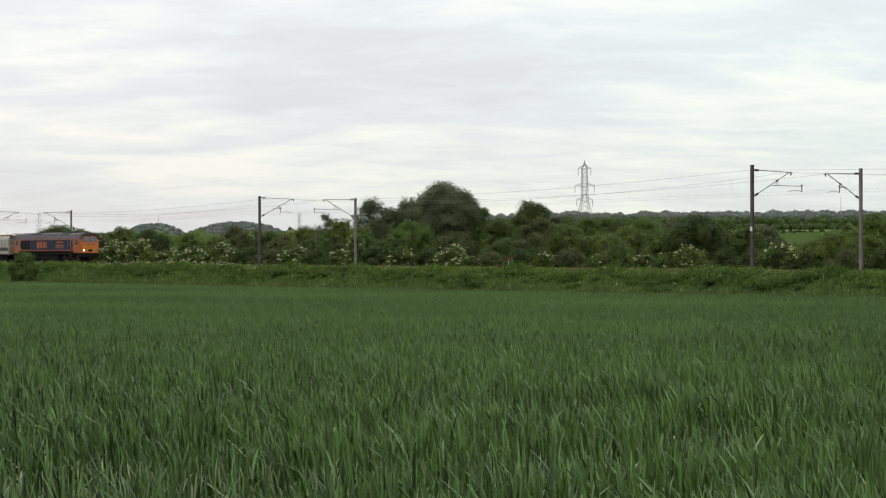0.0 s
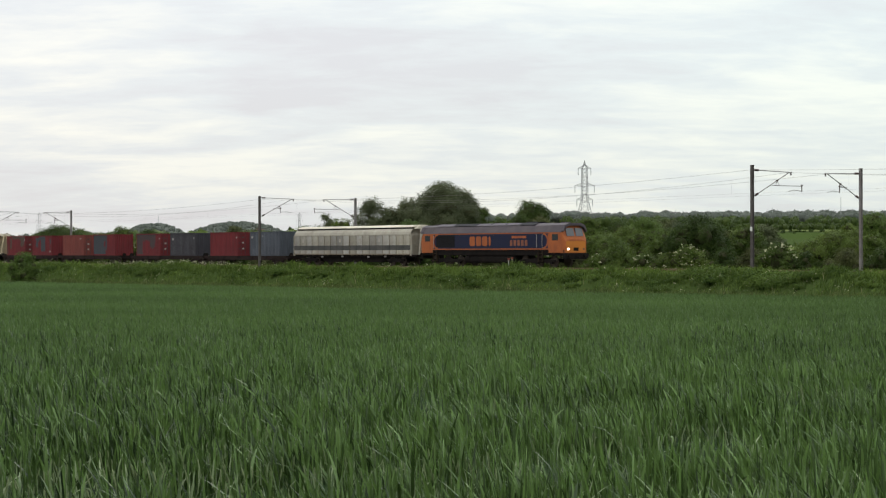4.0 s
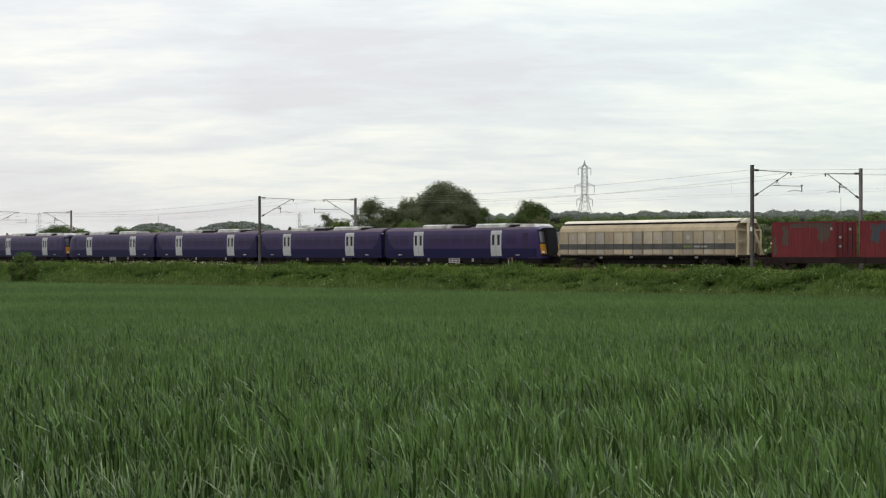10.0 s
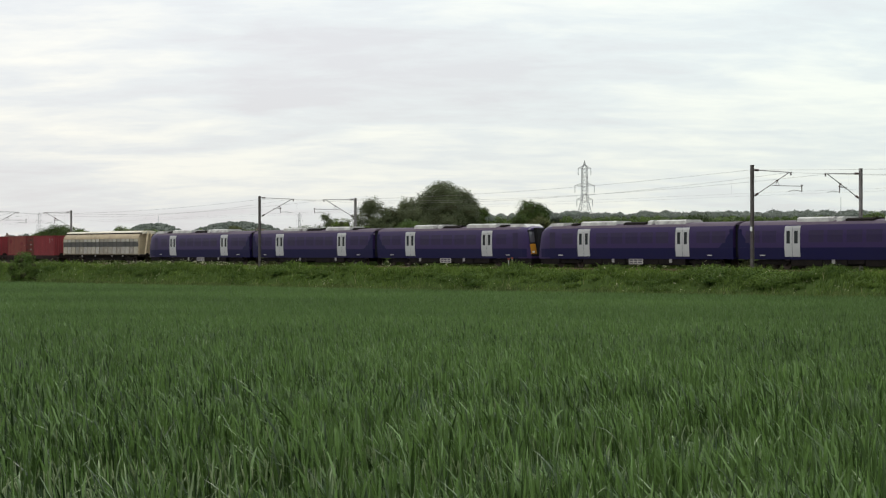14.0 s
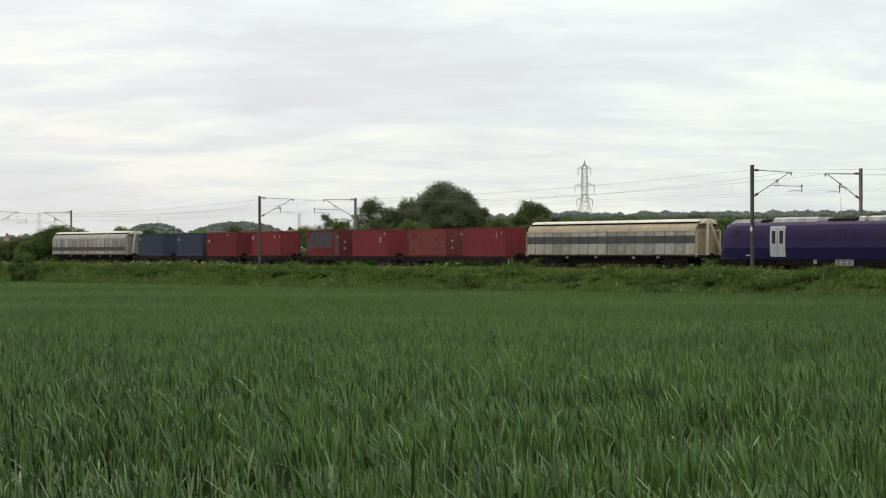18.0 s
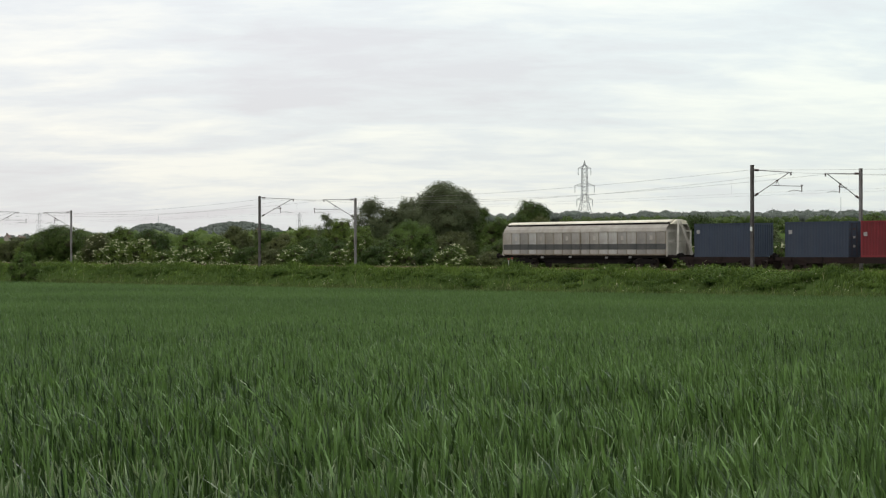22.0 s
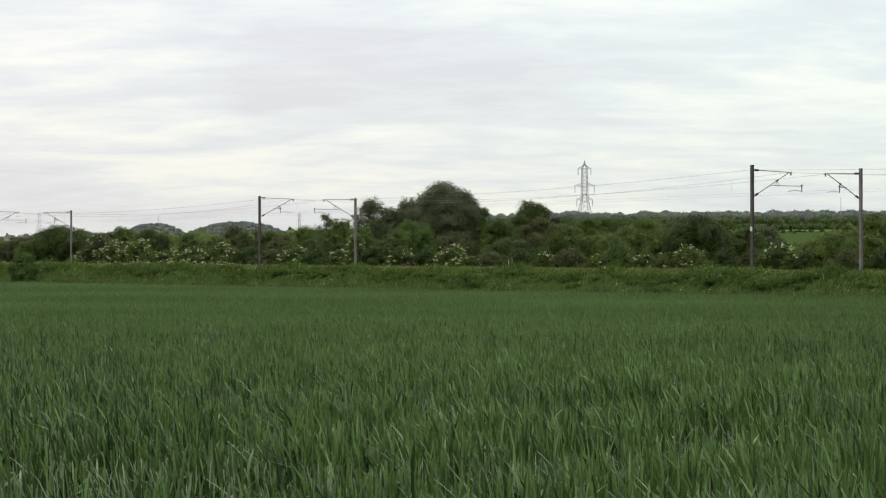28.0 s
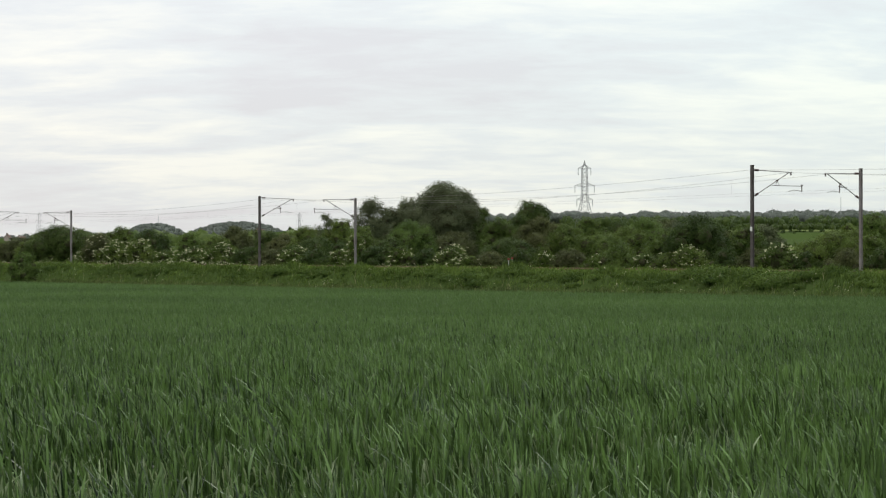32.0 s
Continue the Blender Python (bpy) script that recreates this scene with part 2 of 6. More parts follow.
M_RUSTY = mat("rusty_underframe", (0.026, 0.016, 0.014), 0.9, 0.0, (0.015, 0.012, 0.011), 1.5, 0.8, 0.2, 20, 0.1)
M_WHEEL = mat("wheel_steel", (0.07, 0.055, 0.045), 0.6, 0.5, None, 4, 0.6)
M_ORANGE = streaked(mat("orange_paint", (0.38, 0.112, 0.036), 0.55, 0, (0.22, 0.068, 0.03), 1.2, 0.6, 0.0, 12), (0.2, 0.065, 0.035), 0.6, 3.0, 1.0)
M_STEP = mat("worn_yellow_step", (0.03, 0.022, 0.016), 0.8, 0, (0.05, 0.035, 0.02), 4, 0.8)
M_NUMBER = mat("faded_orange_number", (0.3, 0.11, 0.05), 0.6, 0, (0.12, 0.06, 0.06), 6, 0.9)
M_CAB = mat("amber_front_paint", (0.47, 0.165, 0.03), 0.5, 0, (0.36, 0.12, 0.03), 1.2, 0.5, 0.0, 12)
M_BLUE = mat("dark_blue_paint", (0.012, 0.016, 0.045), 0.5, 0, (0.018, 0.018, 0.034), 1.0, 0.7, 0.0, 12)
M_ROOF_LOCO = mat("weathered_blue_roof", (0.058, 0.047, 0.058), 0.65, 0, (0.095, 0.078, 0.08), 1.0, 0.8, 0.05, 8, 0.3)
M_PANEL_GREY = mat("grey_roof_panel", (0.13, 0.118, 0.132), 0.65, 0.0, (0.08, 0.07, 0.08), 1.0, 0.8, 0.05, 8)
M_GRILLE = mat("black_grille", (0.012, 0.012, 0.016), 0.6, 0.2, None, 5, 0.5)
M_GLASS = mat("tinted_glass", (0.016, 0.018, 0.021), 0.2, 0, (0.03, 0.034, 0.038), 0.8, 0.5, 0, 5, 0.3)
M_CABGLASS = mat("cab_glass", (0.085, 0.08, 0.095), 0.12, 0, (0.05, 0.05, 0.06), 0.8, 0.8, 0, 5, 0.6)
M_LAMP = mat("lit_headlamp", (0.9, 0.9, 0.85), 0.3, 0, None, 3, 0.1, 0, 40, 0.5, (1.0, 0.93, 0.75, 5.0))
M_VAN = streaked(mat("cream_van_paint", (0.4232, 0.4002, 0.3312), 0.7, 0, (0.276, 0.253, 0.2116), 0.6, 0.9, 0.03, 3.0, 0.2), (0.22, 0.17, 0.125), 0.32, 2.5, 0.6)
M_VAN_TAN = streaked(mat("yellowed_van_paint", (0.46, 0.3726, 0.2438), 0.7, 0, (0.3036, 0.2438, 0.1702), 0.6, 0.9, 0.03, 3.0, 0.2), (0.22, 0.17, 0.125), 0.32, 2.5, 0.6)
M_VAN_GREY = streaked(mat("greyed_van_paint", (0.4048, 0.3726, 0.3266), 0.7, 0, (0.2576, 0.2346, 0.207), 0.6, 0.9, 0.03, 3.0, 0.2), (0.22, 0.17, 0.125), 0.32, 2.5, 0.6)
M_VAN_PANEL = streaked(varied(mat("cream_van_panel", (0.414, 0.391, 0.3266), 0.7, 0, (0.2668, 0.2438, 0.2024), 0.9, 0.9, 0.03, 3.0, 0.2)), (0.2, 0.155, 0.115), 0.38, 4.0, 0.5)
M_VAN_TAN_PANEL = streaked(varied(mat("yellowed_van_panel", (0.4508, 0.3634, 0.2392), 0.7, 0, (0.3128, 0.2576, 0.184), 0.9, 0.9, 0.03, 3.0, 0.2)), (0.2, 0.155, 0.115), 0.38, 4.0, 0.5)
M_VAN_GREY_PANEL = streaked(varied(mat("greyed_van_panel", (0.4048, 0.3726, 0.3312), 0.7, 0, (0.2576, 0.2346, 0.207), 0.9, 0.9, 0.03, 3.0, 0.2)), (0.2, 0.155, 0.115), 0.38, 4.0, 0.5)
M_VANROOF = streaked(mat("pale_van_roof", (0.66, 0.61, 0.5), 0.6, 0, (0.48, 0.43, 0.35), 0.35, 0.8, 0.02, 3.0), (0.22, 0.17, 0.125), 0.32, 2.5, 0.6)
M_SILL = mat("rusty_cream_rail", (0.13, 0.095, 0.065), 0.8, 0, (0.28, 0.24, 0.18), 1.6, 0.8, 0.05, 8)
M_RIB = mat("grimy_cream_rib", (0.24, 0.205, 0.155), 0.75, 0, (0.15, 0.12, 0.085), 0.9, 0.9, 0.05, 6)
M_STRIPE = mat("faded_black_stripe", (0.055, 0.055, 0.055), 0.7, 0, (0.11, 0.105, 0.095), 0.8, 0.8, 0.0, 6)
M_PURPLE = mat("purple_blue_body", (0.0255, 0.0125, 0.066), 0.4, 0, (0.03, 0.0175, 0.062), 0.3, 0.8, 0.0, 4, 0.18)
M_NAVY = mat("navy_lower_body", (0.0085, 0.0075, 0.044), 0.42, 0, (0.011, 0.0095, 0.04), 0.3, 0.8, 0.0, 4, 0.12)
M_EMUROOF = mat("purple_grey_roof", (0.058, 0.041, 0.064), 0.6, 0, (0.085, 0.062, 0.078), 0.4, 0.8, 0.02, 4, 0.12)
M_TINT = mat("film_over_window", (0.0235, 0.015, 0.052), 0.4, 0, (0.03, 0.023, 0.05), 0.5, 0.9, 0.0, 4, 0.14)
M_DOOR = mat("pale_grey_door", (0.41, 0.41, 0.41), 0.45, 0, (0.29, 0.29, 0.285), 0.8, 0.6, 0.0, 10)
M_ACUNIT = mat("pale_roof_unit", (0.54, 0.53, 0.5), 0.6, 0, (0.26, 0.25, 0.24), 1.6, 1.0, 0.03, 8)
M_CRATE = mat("pale_equipment_case", (0.42, 0.4, 0.37), 0.7, 0, (0.25, 0.23, 0.21), 3, 0.7, 0.03, 12)
M_BELLOWS = mat("black_bellows", (0.012, 0.012, 0.014), 0.8, 0, None, 4, 0.5)
M_YELLOW = mat("yellow_front_panel", (0.4, 0.19, 0.02), 0.5, 0, (0.32, 0.15, 0.02), 1.5, 0.5)
RUST_STAIN = (0.045, 0.022, 0.02)
M_RED = streaked(mat("red_container_paint", (0.165, 0.027, 0.031), 0.75, 0, (0.11, 0.022, 0.025), 0.7, 0.8, 0.04, 10, 0.1), RUST_STAIN, 0.5)
M_RED_BRIGHT = streaked(mat("bright_red_container", (0.205, 0.032, 0.038), 0.7, 0, (0.145, 0.028, 0.031), 0.7, 0.8, 0.04, 10, 0.1), (0.075, 0.025, 0.025), 0.5)
M_SALMON = streaked(mat("faded_red_container", (0.19, 0.055, 0.045), 0.75, 0, (0.14, 0.04, 0.034), 0.7, 0.8, 0.04, 10, 0.1), (0.08, 0.034, 0.03), 0.5)
M_GREYC = streaked(mat("grey_container_paint", (0.085, 0.094, 0.112), 0.75, 0, (0.06, 0.066, 0.08), 0.7, 0.8, 0.04, 10, 0.1), (0.045, 0.045, 0.052), 0.7, 3.0, 0.6)
M_GREYD = streaked(mat("dark_grey_container", (0.055, 0.053, 0.062), 0.75, 0, (0.04, 0.038, 0.045), 0.7, 0.8, 0.04, 10, 0.1), (0.03, 0.027, 0.028), 0.7, 3.0, 0.6)
M_GREYC_RIDGE = streaked(mat("lighter_grey_ridge", (0.165, 0.18, 0.21), 0.75, 0, (0.11, 0.12, 0.14), 0.7, 0.8, 0.04, 10, 0.1), (0.07, 0.074, 0.085), 0.9, 7.0, 0.8)
M_GREYD_RIDGE = streaked(mat("lighter_dark_grey_ridge", (0.12, 0.118, 0.125), 0.75, 0, (0.08, 0.078, 0.084), 0.7, 0.8, 0.04, 10, 0.1), (0.05, 0.047, 0.05), 0.9, 7.0, 0.8)
M_BLUEC = streaked(mat("blue_container_paint", (0.046, 0.057, 0.078), 0.75, 0, (0.034, 0.043, 0.064), 0.7, 0.8, 0.04, 10, 0.1), (0.05, 0.055, 0.068), 0.7)
M_OVER_GREY = streaked(mat("grey_overpaint", (0.052, 0.045, 0.048), 0.8, 0, (0.062, 0.04, 0.041), 1.2, 0.8, 0.04, 10, 0.2), (0.085, 0.032, 0.032), 0.6)
M_OVER_BLUE = streaked(mat("blue_grey_overpaint", (0.043, 0.056, 0.068), 0.8, 0, (0.05, 0.055, 0.06), 1.2, 0.8, 0.04, 10, 0.2), (0.055, 0.042, 0.045), 0.5)
M_OVER_PALE = streaked(mat("pale_blue_grey_overpaint", (0.066, 0.071, 0.083), 0.8, 0, (0.06, 0.056, 0.06), 1.2, 0.8, 0.04, 10, 0.2), (0.085, 0.036, 0.036), 0.9, 7.0, 0.5)
M_OVER_GREEN = streaked(mat("greenish_grey_overpaint", (0.062, 0.062, 0.048), 0.8, 0, (0.075, 0.05, 0.042), 1.2, 0.8, 0.04, 10, 0.2), (0.095, 0.034, 0.032), 0.7)
M_ROD = mat("grimy_lock_rod", (0.085, 0.06, 0.06), 0.7, 0.2, (0.05, 0.035, 0.035), 4, 0.8)
M_FIELD_FAR = mat("far_pasture", (0.052, 0.075, 0.028), 0.95, 0, (0.045, 0.07, 0.016), 0.02, 0.8, 0, 0.4, 0.0)
M_STRIP = mat("pale_crop_strip", (0.13, 0.155, 0.06), 0.95, 0, (0.1, 0.13, 0.045), 0.02, 0.8, 0, 0.4, 0.0)
M_HOUSE = mat("far_rendered_wall", (0.36, 0.31, 0.27), 0.9, 0, None, 0.5, 0.5)
M_TILE = mat("far_roof_tile", (0.15, 0.1, 0.085), 0.9, 0, None, 0.5, 0.5)


# ---- mesh helpers ----
class Geo:
    """Collects vertices and faces of one part."""

    def __init__(self):
        self.v, self.f = [], []

    def add(self, verts, faces):
        k = len(self.v)
        self.v += [tuple(p) for p in verts]
        self.f += [tuple(i + k for i in f) for f in faces]
        return self

    def box(self, x0, x1, y0, y1, z0, z1, c=0.0):
        """A box; c chamfers its long edges along x."""
        if c:
            return self.prism([(y0 + c, z0), (y1 - c, z0), (y1, z0 + c), (y1, z1 - c), (y1 - c, z1), (y0 + c, z1), (y0, z1 - c), (y0, z0 + c)], x0, x1)
        v = [(x, y, z) for x in (x0, x1) for y in (y0, y1) for z in (z0, z1)]
        return self.add(v, [(0, 1, 3, 2), (4, 6, 7, 5), (0, 4, 5, 1), (2, 3, 7, 6), (0, 2, 6, 4), (1, 5, 7, 3)])

    def prism(self, prof, x0, x1, caps=True):
        """A closed profile of (y, z), counter-clockwise seen from +x, drawn out along x."""
        n = len(prof)
        v = [(x0, y, z) for y, z in prof] + [(x1, y, z) for y, z in prof]
        f = [(i, (i + 1) % n, n + (i + 1) % n, n + i) for i in range(n)]
        if caps:
            f += [tuple(range(n - 1, -1, -1)), tuple(range(n, 2 * n))]
        return self.add(v, f)

    def prism_y(self, prof, y0, y1):
        """A closed profile of (x, z) drawn out along y."""
        n = len(prof)
        v = [(x, y0, z) for x, z in prof] + [(x, y1, z) for x, z in prof]
        f = [(i, (i + 1) % n, n + (i + 1) % n, n + i) for i in range(n)]
        return self.add(v, f + [tuple(range(n - 1, -1, -1)), tuple(range(n, 2 * n))])

    def loft(self, rings, caps=True):
        n = len(rings[0])
        v = [p for r in rings for p in r]
        f = []
        for k in range(len(rings) - 1):
            f += [(k * n + i, k * n + (i + 1) % n, (k + 1) * n + (i + 1) % n, (k + 1) * n + i) for i in range(n)]
        if caps:
            m = (len(rings) - 1) * n
            f += [tuple(range(n - 1, -1, -1)), tuple(range(m, m + n))]
        return self.add(v, f)

    def tube(self, pts, radii, seg=6):
        """A tapered tube along points."""
        rings = []
        pts = [Vector(p) for p in pts]
        for i, p in enumerate(pts):
            d = (pts[min(i + 1, len(pts) - 1)] - pts[max(i - 1, 0)])
            d = d.normalized() if d.length > 1e-9 else Vector((0, 0, 1))
            a = d.cross(Vector((0, 0, 1)) if abs(d.z) < 0.9 else Vector((1, 0, 0))).normalized()
            b = d.cross(a)
            r = radii[i] if isinstance(radii, (list, tuple)) else radii
            rings.append([p + (a * math.cos(2 * math.pi * k / seg) + b * math.sin(2 * math.pi * k / seg)) * r for k in range(seg)])
        return self.loft(rings)

    def cyl_y(self, x, z, r, y0, y1, seg=14):
        return self.prism_y([(x + r * math.cos(2 * math.pi * k / seg), z + r * math.sin(2 * math.pi * k / seg)) for k in range(seg)], y0, y1)


def mesh_of(name, g, material, smooth=False):
    me = bpy.data.meshes.new(name)
    me.from_pydata(g.v, [], g.f)
    me.materials.append(material)
    bm = bmesh.new()
    bm.from_mesh(me)
    bmesh.ops.recalc_face_normals(bm, faces=bm.faces)
    bm.to_mesh(me)
    bm.free()
    if smooth:
        me.polygons.foreach_set("use_smooth", [True] * len(me.polygons))
        me.set_sharp_from_angle(angle=radians(32))
    return me


def part(name, g, material, parent=None, label="", smooth=False):
    """Links one mesh under a thing or part."""
    ob = new(name, mesh_of(name, g, material, smooth) if isinstance(g, Geo) else g)
    ob.parent = parent
    if label:
        tagged(ob, label)
    return ob


def thing(name, m, label, category, group="", kind=""):
    ob = new(name)
    ob.matrix_world = m
    return tagged(ob, label, category, group, kind)


def mesh_np(name, verts, faces, material):
    """A mesh from arrays: all faces with the same number of corners, or a list of such arrays."""
    me = bpy.data.meshes.new(name)
    groups = faces if isinstance(faces, list) else [faces]
    idx = np.concatenate([f.ravel() for f in groups]).astype(np.int32)
    tot = np.concatenate([np.full(len(f), f.shape[1], np.int32) for f in groups])
    start = np.concatenate([[0], np.cumsum(tot)[:-1]]).astype(np.int32)
    me.vertices.add(len(verts))
    me.vertices.foreach_set("co", verts.astype(np.float32).ravel())
    me.loops.add(len(idx))
    me.loops.foreach_set("vertex_index", idx)
    me.polygons.add(len(tot))
    me.polygons.foreach_set("loop_start", start)
    me.materials.append(material)
    me.update(calc_edges=True)
    me.validate()
    return me


def blades(name, rng, p, h, w, lean, material, wind=(0.35, 0.0), arch=0.12, steps=((0.0, 0.8), (0.5, 1.0), (0.82, 0.7))):
    """Grass or cereal blades at the rows of p: curved, tapering strips; arch lets the tips droop."""
    n = len(p)
    ang = rng.uniform(0, 2 * np.pi, n)
    side = np.stack([np.cos(ang), np.sin(ang), np.zeros(n)], 1)
    la = rng.uniform(0, 2 * np.pi, n)
    bend = np.stack([np.cos(la) * lean + wind[0] * lean, np.sin(la) * lean + wind[1] * lean, np.zeros(n)], 1)
    arch = np.broadcast_to(arch, (n,))
    rows = []
    for t, k in steps:
        c = p + np.stack([np.zeros(n), np.zeros(n), h * t * (1 - arch * t)], 1) + bend * (h * t * t)[:, None]
        rows += [c - side * (w * k / 2)[:, None], c + side * (w * k / 2)[:, None]]
    rows.append(p + np.stack([np.zeros(n), np.zeros(n), h * (1 - arch)], 1) + bend * h[:, None])
    v = np.stack(rows, 1).reshape(-1, 3)
    m = len(steps)
    b = (np.arange(n) * (2 * m + 1))[:, None]
    quads = np.concatenate([b + np.array([[2 * k, 2 * k + 1, 2 * k + 3, 2 * k + 2]]) for k in range(m - 1)])
    tris = b + np.array([[2 * m - 2, 2 * m - 1, 2 * m]])
    return mesh_np(name, v, [quads, tris], material)


def leaves(name, rng, p, nrm, size, material):
    """Leaf sprays: small four-cornered faces, kinked, facing roughly outward."""
    n = len(p)
    d = nrm + rng.normal(0, 0.55, (n, 3))
    d /= np.linalg.norm(d, axis=1)[:, None] + 1e-9
    a = np.cross(d, rng.normal(0, 1, (n, 3)))
    a /= np.linalg.norm(a, axis=1)[:, None] + 1e-9
    b = np.cross(d, a)
    s = (size * rng.uniform(0.6, 1.3, n))[:, None]
    v = np.stack([p - a * s * 0.5, p - b * s * 0.32 + d * s * 0.1, p + a * s * 0.5, p + b * s * 0.32 + d * s * 0.1], 1).reshape(-1, 3)
    q = (np.arange(n) * 4)[:, None] + np.array([[0, 1, 2, 3]])
    return mesh_np(name, v, q, material)


def sprays(name, rng, p, nrm, size, material):
    """Fine leaf sprays: small three-cornered faces turned roughly outward."""
    n = len(p)
    d = nrm + rng.normal(0, 0.36, (n, 3))
    d /= np.linalg.norm(d, axis=1)[:, None] + 1e-9
    a = np.cross(d, rng.normal(0, 1, (n, 3)))
    a /= np.linalg.norm(a, axis=1)[:, None] + 1e-9
    b = np.cross(d, a)
    s = (size * rng.uniform(0.55, 1.35, n))[:, None]
    v = np.stack([p - a * s * 0.5, p + a * s * 0.5 - d * s * 0.1, p + b * s * 0.62], 1).reshape(-1, 3)
    return mesh_np(name, v, (np.arange(n) * 3)[:, None] + np.array([[0, 1, 2]]), material)


def knob(nu, nv, reach):
    """A dome of nu by nv corners and its faces; reach is the polar angle to which it comes down."""
    ua, va = np.meshgrid(np.arange(nu) * 2 * np.pi / nu, np.linspace(0.02, 1.0, nv) * reach, indexing="xy")
    dome = np.stack([np.cos(ua) * np.sin(va), np.sin(ua) * np.sin(va), np.cos(va)], 2).reshape(-1, 3)
    i, j = np.meshgrid(np.arange(nv - 1), np.arange(nu), indexing="ij")
    return dome, np.stack([i * nu + j, (i + 1) * nu + j, (i + 1) * nu + (j + 1) % nu, i * nu + (j + 1) % nu], 2).reshape(-1, 4)


# ---- ground: one sheet to the horizon ----
def height(x, y):
    """Ground level: a field that falls gently from the camera, a railway bank, low land, then far hills."""
    x, y = np.asarray(x, float), np.asarray(y, float)
    n = x * SA + y * CA
    yc = np.clip(y, 0, 270)
    field = CAM_Z - (1.5 + 0.0158 * yc - 2.9e-5 * yc * yc) - 0.7
    k = x / np.maximum(y, 50.0)
    rise = np.interp(y, [0, 300, 450, 700, 1000, 1600, 2400, 5000], [0, 0, 2.7, 10, 17, 28, 28, 28])
    far = -1.2 + rise * np.interp(k, [-0.25, -0.09, 0.05, 0.25], [0.45, 0.6, 1.0, 1.0])
    up = np.clip((n - 86.0) / 6.0, 0, 1)
    up = up * up * (3 - 2 * up)
    s = x * CA - y * SA
    lump = 0.33 * np.sin(s * 0.55 + 1.3 * np.sin(n * 0.7)) + 0.13 * np.sin(s * 0.23 + n * 0.5 + 1.0) + 0.15 * np.sin(s * 1.15 + n * 1.3)
    field = field + lump * np.clip((n - 86.5) / 2.0, 0, 1) * np.clip((96.0 - n) / 2.0, 0, 1) * (n < 100)
    down = np.clip((n - 108.5) / 6.0, 0, 1)
    return np.where(n < 100, field + (-0.42 - field) * up + 0.75 * lump * np.clip((n - 88.0) / 2.0, 0, 1) * np.clip((95.0 - n) / 2.0, 0, 1), -0.42 + (far + 0.42) * down)


def z_at(x, y):
    return float(height(x, y))


def build_ground():
    ns = np.concatenate([[-4200, -1500, -600, -250, -120, -60, -30], np.arange(-15, 85, 5.0), np.arange(85, 116, 0.75),
                         [118, 124, 132, 145, 170, 210, 260, 330, 420, 540, 700, 900, 1200, 1600, 2200, 3200, 4400]])
    ss = np.concatenate([[-4300, -2600, -1700, -1200, -900, -700, -560], np.concatenate([np.arange(-450, -240, 8.0), np.arange(-240, -20, 1.6), np.arange(-20, 200, 8.0)]), [230, 300, 420, 600, 900, 1400, 2400, 4300]])
    nn, sg = np.meshgrid(ns, ss, indexing="ij")
    x, y = nn * SA + sg * CA, nn * CA - sg * SA
    v = np.stack([x, y, height(x, y)], 2).reshape(-1, 3)
    a, b = len(ns), len(ss)
    i, j = np.meshgrid(np.arange(a - 1), np.arange(b - 1), indexing="ij")
    q = np.stack([i * b + j, (i + 1) * b + j, (i + 1) * b + j + 1, i * b + j + 1], 2).reshape(-1, 4)
    ob = new("ground", mesh_np("ground", v, q, M_SOIL))
    tagged(ob, "wide grassy ground sheet under the wheat field and hills", "ground", "", "structure")


build_ground()


# ---- wheat: many small sets of blades, which the wind sways each in its own time ----
WHEAT = []


